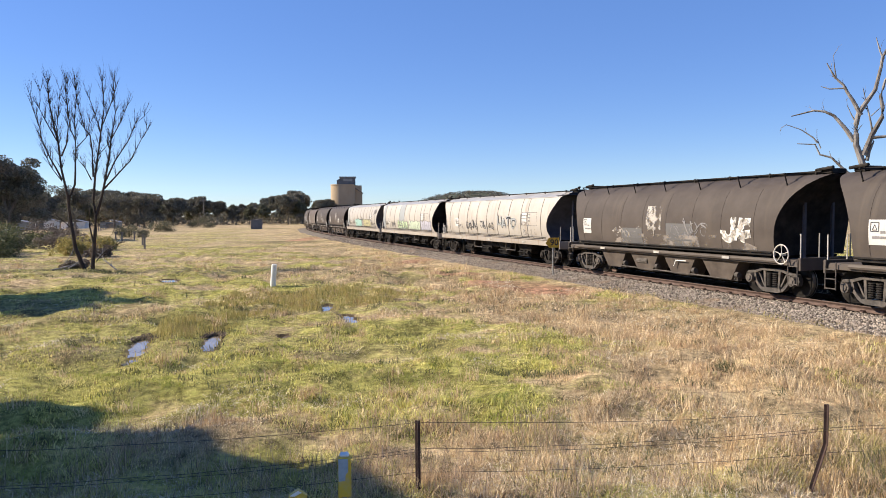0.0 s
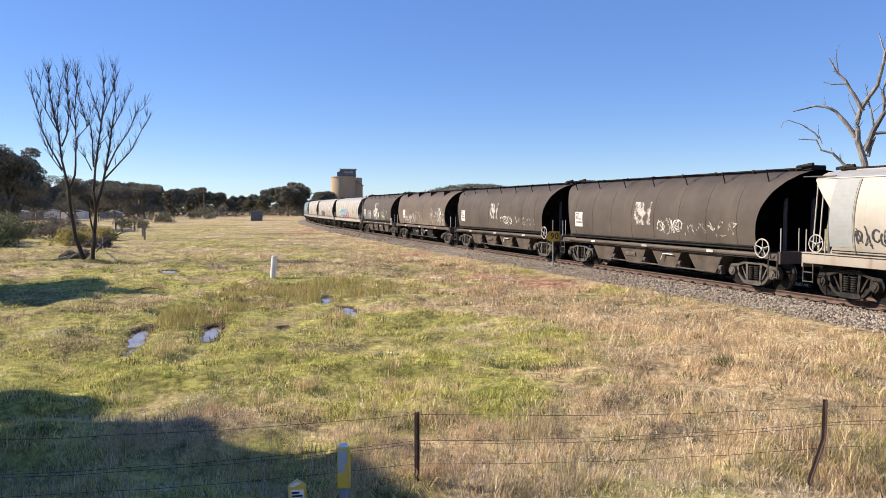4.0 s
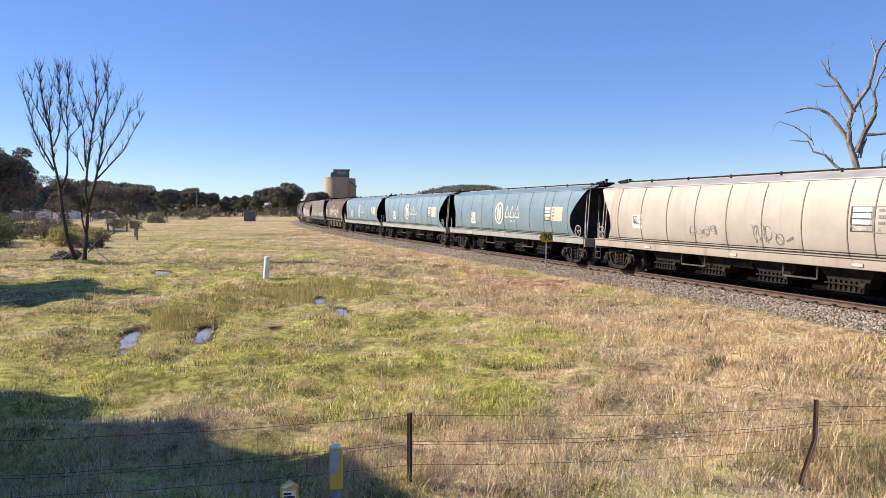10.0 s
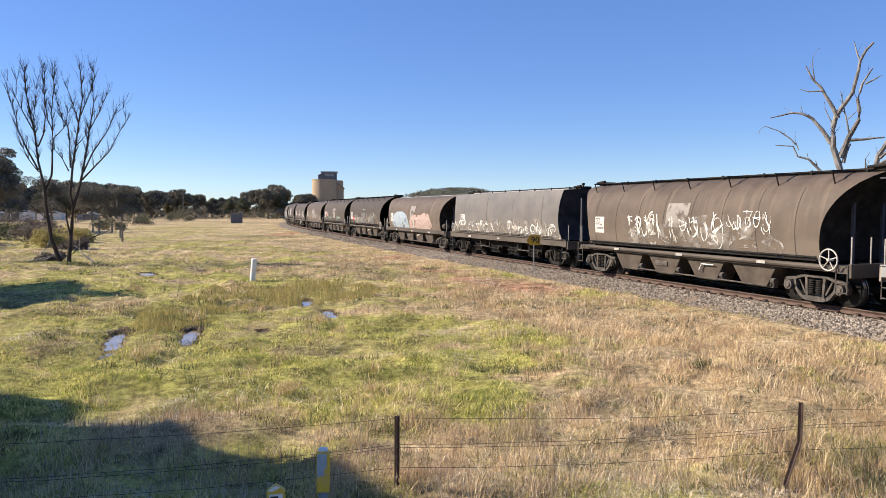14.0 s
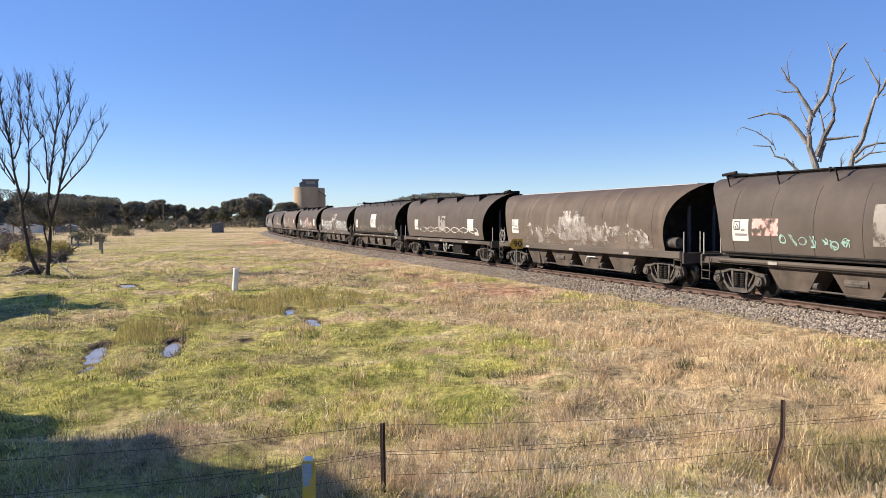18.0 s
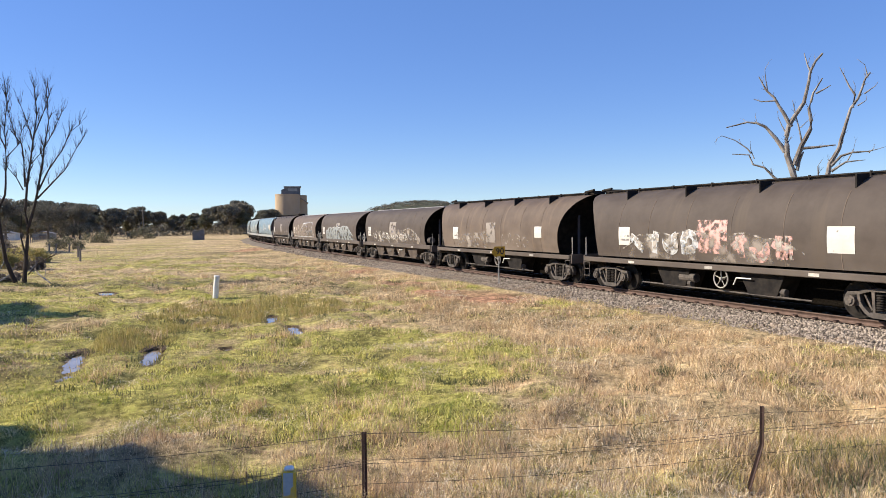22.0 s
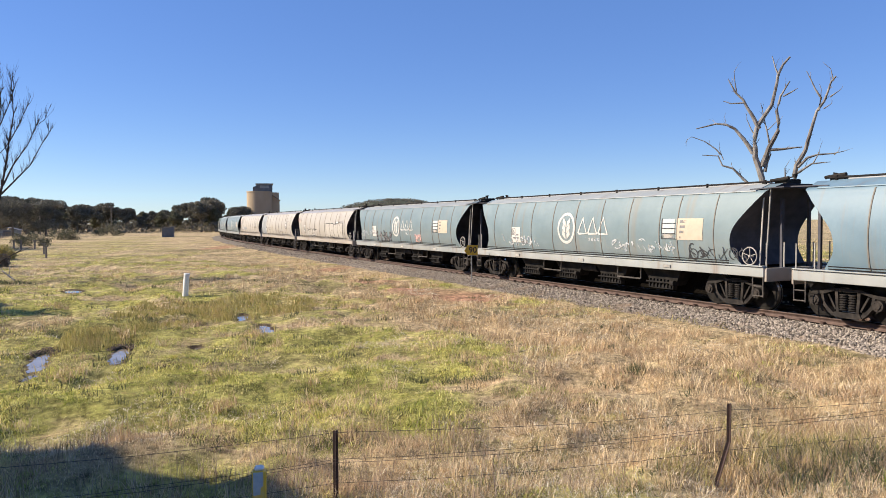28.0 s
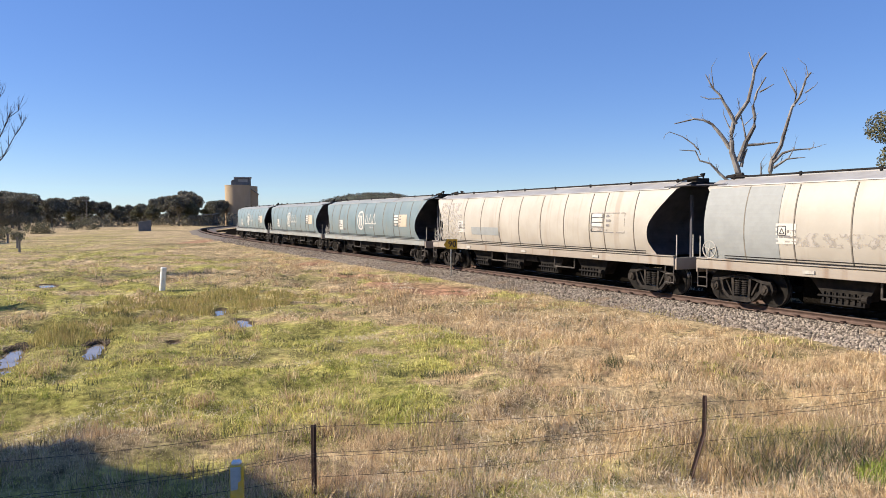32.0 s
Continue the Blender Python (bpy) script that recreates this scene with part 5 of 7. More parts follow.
# ------------------------------------------------------------ bare trees
def crooked(bm, rnd, stems, twigs, twig_up, thick=0.62, twig_len=1.0, wob=1.5, deep=0.0, bow=1.0, fine=0.015):
    """Stems of (start x, start height, radius, bends); bends are (lean from upright in degrees, length)."""
    for x0, z0, r, bends in stems:
        p = Vector((x0, 0, z0))
        pts = [p]
        drift = rnd.uniform(-deep, deep) if z0 > 1 else 0
        for lean, ln in bends:
            k = max(1, int(ln / 0.55))
            for i in range(k):
                a = radians(lean + rnd.uniform(-wob, wob))
                p = p + Vector((math.sin(a), 0, math.cos(a))) * (ln / k) + Vector((0, (drift + rnd.uniform(-0.06, 0.06)) * ln / k, 0))
                pts.append(p)
        n = len(pts)
        limb(bm, pts, r * thick, max(0.016, r * thick * (0.2 if n > 4 else 0.35)), 8, bow)
        for j in range(int(twigs * n)):
            i = rnd.randint(max(1, n // 2 if z0 < 1 else n // 4), n - 1)
            if pts[i].z < 4.5 and r > 0.08:
                continue
            d = (pts[i] - pts[i - 1]).normalized()
            side = rnd.choice((-1, 1))
            grow(bm, rnd, pts[i], d + Vector((side * rnd.uniform(0.3, 0.8), rnd.uniform(-0.5, 0.5), twig_up)), twig_len * rnd.uniform(0.5, 1.3), fine, 1, 0.3, twig_up * 0.5, 2, 0.5, 0.6, 4)


def bare_tree():
    rnd = random.Random(3)
    t = thing("bare_tree", "leafless dark tree with two leaning stems and upright twigs", "tree", m=pose(-21.0, 43.4, 0, 0, 0, 26) @ Matrix.Scale(0.965, 4))
    left = (
        (-0.2, -0.1, 0.21, ((-18, 1.6), (-7, 1.6), (-4, 1.4), (-11, 1.7), (-5, 1.5), (-10, 2.4), (-4, 1.2))),
        (-1.3, 5.4, 0.05, ((-34, 0.9), (-21, 1.3))),
        (-1.3, 5.5, 0.09, ((-25, 1.4), (-21, 1.2), (-7, 0.7), (-15, 1.3), (-7, 0.6))),
        (-1.3, 6.9, 0.08, ((21, 0.8), (7, 1.0), (-1, 1.3), (-3, 1.5))),
        (-1.0, 4.3, 0.11, ((22, 1.0), (3, 1.9), (-1, 2.0), (8, 1.3), (-2, 1.1))),
        (-0.5, 7.4, 0.05, ((39, 0.9), (15, 0.9))),
        (-0.5, 7.9, 0.06, ((-22, 0.7), (-5, 1.4), (1, 1.3))),
        (-1.5, 7.8, 0.06, ((-27, 0.7), (-24, 1.4), (4, 1.0))),
        (-1.4, 7.3, 0.06, ((-4, 1.3), (6, 2.2))))
    right = (
        (0.2, -0.1, 0.22, ((4, 1.8), (5, 1.5), (-4, 1.2), (5, 1.4), (9, 1.2), (7, 1.4), (9, 1.6), (-3, 1.6))),
        (0.3, 5.5, 0.06, ((-24, 0.8), (-36, 0.7))),
        (0.4, 5.7, 0.09, ((-1, 1.6), (-4, 0.9), (-35, 0.5), (-12, 1.4), (-6, 0.9))),
        (0.5, 3.3, 0.15, ((16, 1.4), (11, 1.5), (9, 1.2), (9, 1.4), (10, 1.0), (-2, 1.9))),
        (1.0, 5.0, 0.09, ((40, 1.0), (42, 1.3), (27, 1.5), (29, 0.7))),
        (1.1, 5.5, 0.09, ((25, 1.3), (32, 1.5), (22, 1.2), (48, 0.7))),
        (1.3, 6.7, 0.07, ((8, 1.3), (25, 1.3), (22, 1.1))),
        (0.7, 7.0, 0.05, ((37, 0.9),)),
        (0.9, 8.4, 0.06, ((-14, 1.1), (-18, 1.0))),
        (1.0, 8.9, 0.06, ((20, 1.3), (16, 1.2))))
    for stems in (left, right):
        bm = bmesh.new()
        crooked(bm, rnd, stems, 6.5, 0.75, 0.62, 0.74, bow=1.5, fine=0.0105)
        part("stem", fix(bm), M["bark"], t, "dark leaning stem with upright twigs")
    for label, st in (("short broken side stem", (0.3, 1.7, 0.10, ((-12, 1.1), (2, 1.2)))), ("", (0.4, 0.5, 0.05, ((43, 0.9), (59, 1.1)))),
                      ("", (-0.8, 2.5, 0.05, ((-44, 0.7), (-48, 0.6)))), ("dry hanging branch", (-0.7, 1.5, 0.05, ((-155, 0.6), (-146, 1.0))))):
        bm = bmesh.new()
        crooked(bm, rnd, (st,), 0.8, 0.1)
        part("side_branch", fix(bm), M["dead_bark"] if "hang" in label else M["bark"], t, label)
    for i, (x, y, a, ln) in enumerate(((-1.8, -0.6, 20, 2.6), (1.9, -0.4, -35, 2.8), (-0.9, -1.0, 60, 1.8))):
        br = bmesh.new()
        grow(br, rnd, Vector((0, 0, 0.05)), Vector((1, 0, 0.28)), ln, 0.05, 1, 0.3, 0.0, 3, 0.5, 0.5, 5)
        tagged(part("fallen_branch", fix(br), M["dead_bark"], m=pose(-21.1 + x, 43.4 + y, 0, 0, 0, a + 180 * (x > 0))), "grey fallen branch in the grass", "branch", "fallen branches")


bare_tree()


def dead_tree(seed, at, turn, stems, label):
    t = thing("dead_tree", label, "tree", m=pose(*at, 0, 0, turn))
    bm = bmesh.new()
    crooked(bm, random.Random(seed), stems, 0.5, 0.1, 0.86, 0.5, wob=3.0, fine=0.022)
    part("trunk", fix(bm), M["dead_bark"], t)


dead_tree(11, (29.9, 52.0, 0), -30, (
    (0.0, -0.4, 0.42, ((-2, 3.5), (-1, 3.1), (-15, 1.7), (-1, 1.5), (11, 0.7), (30, 1.9), (13, 1.6), (5, 0.6), (23, 0.8), (38, 0.7))),
    (-0.4, 9.9, 0.19, ((-28, 1.8), (-25, 0.7), (-46, 0.8), (-27, 1.2))),
    (-1.5, 11.9, 0.07, ((-86, 0.9), (-70, 0.6))),
    (-2.0, 12.7, 0.06, ((-11, 0.8), (-6, 0.8))),
    (-0.7, 9.4, 0.07, ((-25, 0.6), (-23, 0.8))),
    (-0.8, 8.1, 0.20, ((-33, 1.2), (-39, 1.1), (-58, 0.7), (-80, 0.7), (-101, 1.5))),
    (-0.2, 7.1, 0.24, ((20, 1.5), (28, 1.3), (6, 0.6), (-10, 0.9), (16, 1.1), (30, 1.2))),
    (1.2, 12.2, 0.08, ((63, 0.6), (59, 0.5))),
    (0.0, 6.7, 0.16, ((15, 0.7), (23, 0.7))),
    (0.3, 8.3, 0.13, ((89, 1.0), (84, 1.2))),
    (0.3, 8.8, 0.08, ((-11, 0.8), (-14, 1.2), (-14, 1.1))),
    (0.2, 9.8, 0.05, ((48, 0.8),)),
    (-0.3, 5.1, 0.15, ((-46, 1.8), (-39, 0.9), (-69, 0.8), (-23, 0.8), (-84, 1.2))),
    (-3.1, 8.1, 0.07, ((-37, 0.5), (-51, 1.1), (-69, 1.0), (-122, 0.4))),
    (-2.9, 7.7, 0.05, ((-18, 0.8),)),
    (0.9, 13.7, 0.09, ((-20, 0.6), (-12, 1.0)))), "bleached dead gum with bare crooked limbs")
dead_tree(12, (31.4, 50.2, 0), -32, (
    (-0.2, -0.2, 0.32, ((1, 3.2), (1, 3.3), (10, 0.8), (29, 1.2), (12, 1.3), (17, 1.5), (34, 0.8), (18, 1.4), (39, 0.5))),
    (2.2, 12.9, 0.06, ((-11, 0.9),)),
    (1.3, 10.9, 0.11, ((7, 0.9), (-32, 0.7), (-24, 0.9), (-23, 0.6))),
    (1.4, 11.7, 0.05, ((4, 0.7),)),
    (1.6, 11.0, 0.06, ((56, 0.6),)),
    (2.0, 11.8, 0.07, ((52, 0.8),)),
    (0.0, 6.9, 0.13, ((45, 0.9), (72, 0.7), (90, 1.0), (78, 0.6))),
    (0.0, 6.5, 0.12, ((56, 1.1), (85, 1.2))),
    (1.0, 7.2, 0.06, ((27, 0.8),)),
    (2.3, 7.7, 0.05, ((50, 0.4),)),
    (-0.7, -0.2, 0.20, ((-1, 3.2), (-1, 3.9)))), "smaller bleached dead gum leaning over the train")

# bushes along the edge of the field
rb = np.random.RandomState(9)
for x, y, w, h, m_ in ((-48, 87, 3.6, 2.8, "scrub"), (-45.5, 88, 2.6, 2.4, "scrub"), (-52, 86, 3.6, 3.0, "g_dark"), (-43, 84, 1.8, 1.7, "scrub"), (-29.6, 57.4, 1.4, 1.7, "g_reed"), (-26.3, 56.0, 1.2, 1.2, "scrub"), (-37, 72, 2.6, 1.6, "scrub"), (-36, 58, 3.0, 2.0, "g_dark"), (-40, 66, 3.0, 2.2, "leaf2"), (-33, 70, 2.2, 1.5, "g_reed"), (-22.6, 45.0, 0.9, 0.5, "scrub"), (-44, 75, 3.2, 2.4, "g_dark"), (-47, 110, 2.6, 2.0, "leaf2"), (-58, 150, 3.5, 2.6, "leaf2"), (-63, 190, 3.5, 2.8, "leaf2"), (-38.5, 62, 3.2, 2.4, "g_dark"), (-35.5, 50.5, 2.4, 1.5, "g_dark"), (-41, 60, 3.2, 2.2, "g_dark")):
    bl = []
    for _ in range(22):
        q = rb.uniform(0.14, 0.36)
        ux, uy = rb.uniform(-1, 1), rb.uniform(-1, 1)
        bl.append(((ux * w * 0.85, uy * w * 0.6, h * rb.uniform(0.12, 0.85) * (1 - 0.55 * ux * ux)), (w * q, w * q, h * q * rb.uniform(0.8, 1.4))))
    tagged(part("bush", leaves_mesh("bush", rb, bl, 3200, 0.07 + w * 0.012, M[m_]), None, m=pose(x, y, 0)), "dry brown scrubby bush at the edge of the pasture" if m_ == "scrub" else "low olive scrubby bush at the edge of the pasture", "bush", "bushes by the field")


# ------------------------------------------------------------ fence, markers, sign, posts
def picket(bm, h, bend=0.0):
    """A three-flanged steel picket, bent below its middle."""
    for k in range(3):
        a = k * 2.0944 + 0.5
        rows_ = []
        for z in (-0.3, h * 0.3, h * 0.55, h):
            dx = bend * max(0, (h * 0.55 - z)) - 0.02 * bend * z
            rows_.append([bm.verts.new((-dx + math.cos(a) * r + math.cos(a + 1.57) * w, math.sin(a) * r + math.sin(a + 1.57) * w, z)) for r, w in ((0.0, 0.003), (0.030, 0.003), (0.030, -0.003), (0.0, -0.003))])
        for p, q in zip(rows_, rows_[1:]):
            for i in range(4):
                bm.faces.new((p[i - 1], p[i], q[i], q[i - 1]))
        bm.faces.new(rows_[-1])


fence = thing("wire_fence", "rusty steel picket fence with slack wires", "fence")
POSTS = [(-5.0, 7.30, 0.95, 0.0), (-0.29, 7.72, 0.96, 0.0), (4.28, 8.14, 0.99, 0.34), (8.9, 8.6, 1.0, 0.0)]
for x, y, h, bend in POSTS:
    bm = bmesh.new()
    picket(bm, h, bend)
    part("picket", fix(bm), M["post_steel"], fence, "bent rusty steel picket" if bend else "rusty steel picket", pose(x, y, 0, 0, 0, 10))
rf = random.Random(2)
for k, zs in enumerate(((0.80, 0.95, 0.92, 0.98), (0.42, 0.66, 0.73, 0.97), (0.40, 0.635, 0.70, 0.94), (0.20, 0.41, 0.45, 0.60))):
    bm, run = bmesh.new(), []
    for j in range(3):
        (x0, y0, h0, b0), (x1, y1, h1, b1) = POSTS[j], POSTS[j + 1]
        pts = []
        for i in range(13):
            u = i / 12
            pts.append((x0 + (x1 - x0) * u, y0 + (y1 - y0) * u - 0.03, zs[j] + (zs[j + 1] - zs[j]) * u - 0.05 * (1 + 0.3 * (k == 2)) * 4 * u * (1 - u) + rf.uniform(-0.006, 0.006)))
        run += [Vector(q) for q in (pts if not run else pts[1:])]
    limb(bm, run, 0.0026, 0.0026, 5)
    if k != 1 and k != 2:
        part("wire", bm, M["wire"], fence, "rusty plain wire")
        continue
    for q in run[1:-1]:
        for f_ in (0.3, 0.8):
            tube(bm, q + Vector((f_ * 0.1, -0.012, -0.012)), q + Vector((f_ * 0.1, 0.012, 0.012)), 0.0016, seg=4)
    part("wire", bm, M["wire"], fence, "rusty barbed wire")

mk = thing("marker_post", "yellow sleeve on a blue-grey pipe, label peeled away", "marker post", m=pose(-0.96, 6.88, -0.055, 0, 0, 6))
bm = bmesh.new()
tube(bm, (0, 0, -0.3), (0, 0, 0.60), 0.046, seg=16)
smooth(part("pipe", bm, M["pole_grey"], mk).data, 40)
bm = bmesh.new()
box(bm, -0.063, -0.05, 0.53, 0.063, 0.05, 0.915, 0.012)
sleeve = part("sleeve", bm, M["yellow"], mk, "faded yellow sleeve")
bm = bmesh.new()
prism(bm, [(-0.055, 0.905), (0.035, 0.905), (0.035, 0.78), (0.012, 0.76), (0.008, 0.70), (-0.055, 0.69)], -0.056, -0.051)
part("peeled_label", fix(bm), M["peel"], sleeve, "peeled grey label")
bm = bmesh.new()
box(bm, -0.045, -0.045, 0.915, 0.045, 0.045, 0.95, 0.015)
part("cap", bm, M["white"], mk, "white cap")

ms = thing("warning_marker", "small yellow pointed warning plate with a white label", "sign", m=pose(-1.32, 6.45, 0, 0, 0, 10))
bm = bmesh.new()
prism(bm, [(-0.08, 0.30), (0.08, 0.30), (0.08, 0.655), (0.0, 0.71), (-0.08, 0.655)], -0.03, 0.03)
pl = part("plate", fix(bm), M["yellow"], ms, "yellow pointed plate")
bm = bmesh.new()
box(bm, -0.058, -0.036, 0.52, 0.058, -0.031, 0.63)
part("label", bm, M["white"], pl, "white label")
for z in (0.605, 0.575, 0.55):
    bm = bmesh.new()
    box(bm, -0.048, -0.040, z - 0.008, 0.048 if z < 0.6 else 0.02, -0.0365, z + 0.008)
    part("print_bar", bm, M["black"], pl)
bm = bmesh.new()
prism(bm, [(-0.07, 0.662), (0.0, 0.705), (0.035, 0.686), (-0.03, 0.655)], -0.037, -0.031)
part("bleached_patch", fix(bm), M["white"], pl)
bm = bmesh.new()
tube(bm, (0, 0, -0.3), (0, 0, 0.5), 0.03, seg=10)
part("stake", bm, M["pole_grey"], ms)

wp = thing("white_post", "white painted pipe post leaning in the grass", "post", m=pose(-7.72, 33.1, -0.05, 0, 5, 0))
bm = bmesh.new()
tube(bm, (0, 0, -0.2), (0, 0, 0.95), 0.125, 0.12, 20)
smooth(part("pipe", bm, M["white"], wp).data, 40)
bm = bmesh.new()
tube(bm, (0, 0, 0.95), (0, 0, 1.0), 0.135, 0.11, 20)
part("cap", bm, M["white"], wp)

sg = thing("speed_board", "yellow arrow-shaped speed board reading 90 on a thin post", "sign", m=pose(5.14, 34.3, 0, 0, 0, 4))
bm = bmesh.new()
tube(bm, (0.0, 0.03, -0.2), (0.0, 0.03, 1.9), 0.032, seg=8)
part("post", bm, M["tin"], sg)
bm = bmesh.new()
prism(bm, [(-0.36, 1.76), (-0.2, 1.55), (0.29, 1.55), (0.29, 2.02), (-0.2, 2.02)], -0.012, 0.0)
bd = part("board", fix(bm), M["sign_yellow"], sg, "dirty yellow board")


def text_mesh(body, size, bold=0.0):
    """Flat letters as a mesh in x, y, centred."""
    cu = bpy.data.curves.new("text", "FONT")
    cu.body, cu.size, cu.align_x, cu.align_y, cu.offset = body, size, "CENTER", "CENTER", bold
    cu.resolution_u = 3
    ob = new("text", cu)
    me = bpy.data.meshes.new_from_object(ob.evaluated_get(bpy.context.evaluated_depsgraph_get()))
    bpy.data.objects.remove(ob)
    bpy.data.curves.remove(cu)
    return me


tm = text_mesh("90", 0.40, 0.008)
tm.materials.clear()
part("numerals", tm, M["black"], bd, "black numerals", pose(0.05, -0.016, 1.78, 90, 0, 0))

# power poles and paddock posts
for az, d, h in ((-22.46, 231, 7.0), (-18.0, 250, 7.0), (-8.9 - 3.0, 330, 8.4), (-27.0, 200, 8.6)):
    pp = thing("power_pole", "grey timber power pole with a crossarm", "power pole", "power poles", pose(d * math.sin(radians(az)), d * math.cos(radians(az)), 0, 0, 0, 10))
    part("pole", cached("pp_pole", lambda bm: tube(bm, (0, 0, -0.3), (0, 0, 8.6), 0.17, 0.12, 8)), M["timber"], pp)
    part("crossarm", cached("pp_arm", lambda bm: box(bm, -1.1, -0.06, 8.0, 1.1, 0.06, 8.16)), M["timber"], pp)
    for x in (-1.0, -0.4, 0.4, 1.0):
        part("insulator", cached("pp_ins", lambda bm: tube(bm, (0, 0, 8.16), (0, 0, 8.34), 0.06, 0.04, 6)), M["white"], pp, "", pose(x, 0, 0))
for x, y, h in ((-28.9, 71, 1.2), (-42.0, 96, 1.2), (-43.0, 96.4, 1.2), (-40.8, 97, 1.1), (-33.1, 80.8, 1.2)) + tuple((-72.4 - 1.7 * k, 153.4 + 4.5 * k, 1.2) for k in range(14)):
    tagged(part("paddock_post", cached("paddock_post", lambda bm: (tube(bm, (0, 0, -0.2), (0.03, 0, 1.15), 0.11, 0.09, 8), box(bm, -0.2, -0.05, 1.02, 0.22, 0.05, 1.12))), M["timber"], m=pose(x, y, 0)), "short grey timber post in the field", "post", "paddock posts")


# ------------------------------------------------------------ ballast stones and sleepers
def ico():
    bm = bmesh.new()
    bmesh.ops.create_icosphere(bm, subdivisions=1, radius=1)
    bm.verts.ensure_lookup_table()
    v = np.array([x.co[:] for x in bm.verts])
    f = np.array([[q.index for q in x.verts] for x in bm.faces])
    bm.free()
    return v, f


def stones(n, s_lo, s_hi, seed, size):
    rs = np.random.RandomState(seed)
    s = s_lo + (s_hi - s_lo) * rs.rand(n) ** 1.6
    off = rs.uniform(0.90, 3.45, n)
    z = np.interp(off, [-0.7, 1.35, 1.75, 2.55, 3.35, 3.6], [BED - 0.02, BED, BED - 0.06, 0.18, 0.02, 0.02])
    x, y = track_np(s, off)
    iv, if_ = ico()
    sc = size * rs.uniform(0.6, 1.5, (n, 1, 1)) * rs.uniform(0.6, 1.25, (n, 1, 3))
    v = iv[None] * rs.uniform(0.72, 1.2, (n, 12, 1)) * sc
    a = rs.uniform(0, math.tau, n)
    c, si = np.cos(a), np.sin(a)
    v = np.stack([v[..., 0] * c[:, None] - v[..., 1] * si[:, None], v[..., 0] * si[:, None] + v[..., 1] * c[:, None], v[..., 2]], -1)
    v += np.stack([x, y, z + 0.008], -1)[:, None]
    f = (if_[None] + 12 * np.arange(n)[:, None, None]).reshape(-1, 3)
    return mesh_np("ballast_stones", v.reshape(-1, 3), f, M["stone"])


for n, lo, hi, sd, size in ((32000, -14.5, 26, 1, 0.030), (12000, 20, 75, 2, 0.042)):
    st = part("ballast_stones", stones(n, lo, hi, sd, size), None, line, "loose grey and brown ballast stones")
    st["kind"] = "stuff"
sl_me = cached("sleeper", lambda bm: box(bm, -1.25, -0.12, -0.16, 1.25, 0.12, 0, 0.015))
cl_me = cached("rail_clip", lambda bm: (box(bm, -0.06, -0.05, 0, 0.06, 0.05, 0.05, 0.01), tube(bm, (0.05, -0.05, 0.06), (-0.05, 0.05, 0.06), 0.016, seg=5)))
s = -14.0
while s < 78:
    p, th = track(s)
    sl = part("sleeper", sl_me, M["sleeper"], line, "", Matrix.LocRotScale((p.x, p.y, RAIL - 0.175), Euler((0, 0, math.pi - th)), None))
    for ox in (0.89, -0.63):
        part("rail_clip", cl_me, M["rail"], sl, "", pose(ox, 0, 0))
    s += 0.66


# ------------------------------------------------------------ grass
def blades(name, xs, ys, h, w, lean, seed, material, label):
    """One tapering, bent blade at each place."""
    rs = np.random.RandomState(seed)
    n = len(xs)
    z = ground_z(xs, ys) - 0.02
    a = rs.uniform(0, math.tau, n)
    da = vnoise(xs, ys, 0.9, 71) * 2.6 * math.tau + rs.normal(size=n) * 1.6
    dl = lean * rs.rand(n) ** 0.7 * h
    dx, dy = np.cos(da) * dl, np.sin(da) * dl
    cx, cy = np.cos(a) * w / 2, np.sin(a) * w / 2
    P = np.stack([xs, ys, z], -1)
    W = np.stack([cx, cy, 0 * cx], -1)
    mid = P + np.stack([dx * 0.35, dy * 0.35, h * 0.55], -1)
    tip = P + np.stack([dx, dy, h * np.sqrt(np.clip(1 - (dl / h) ** 2 * 0.6, 0.12, 1))], -1)
    v = np.stack([P - W, P + W, mid + W * 0.75, mid - W * 0.75, tip], 1).reshape(-1, 3)
    o = 5 * np.arange(n)[:, None, None]
    f = (np.array([[0, 1, 2], [0, 2, 3], [3, 2, 4]])[None] + o).reshape(-1, 3)
    return tagged(part(name, mesh_np(name, v, f, material), None), label, "grass", kind="stuff")


def field_points(n, seed, d_lo, d_hi, power, tuft, radius):
    """Tufts in the part of the field that lies open to view."""
    rs = np.random.RandomState(seed)
    k = 1 - power
    u = rs.rand(n)
    d = (d_lo ** k + u * (d_hi ** k - d_lo ** k)) ** (1 / k)
    a = np.radians(rs.uniform(-39, 45, n))
    x, y = d * np.sin(a), d * np.cos(a)
    x, y = np.repeat(x, tuft), np.repeat(y, tuft)
    r = radius * (0.4 + 0.6 * np.repeat(d, tuft) / 12)
    x, y = x + rs.normal(size=len(x)) * r, y + rs.normal(size=len(y)) * r
    return x, y, np.hypot(x, y), rs


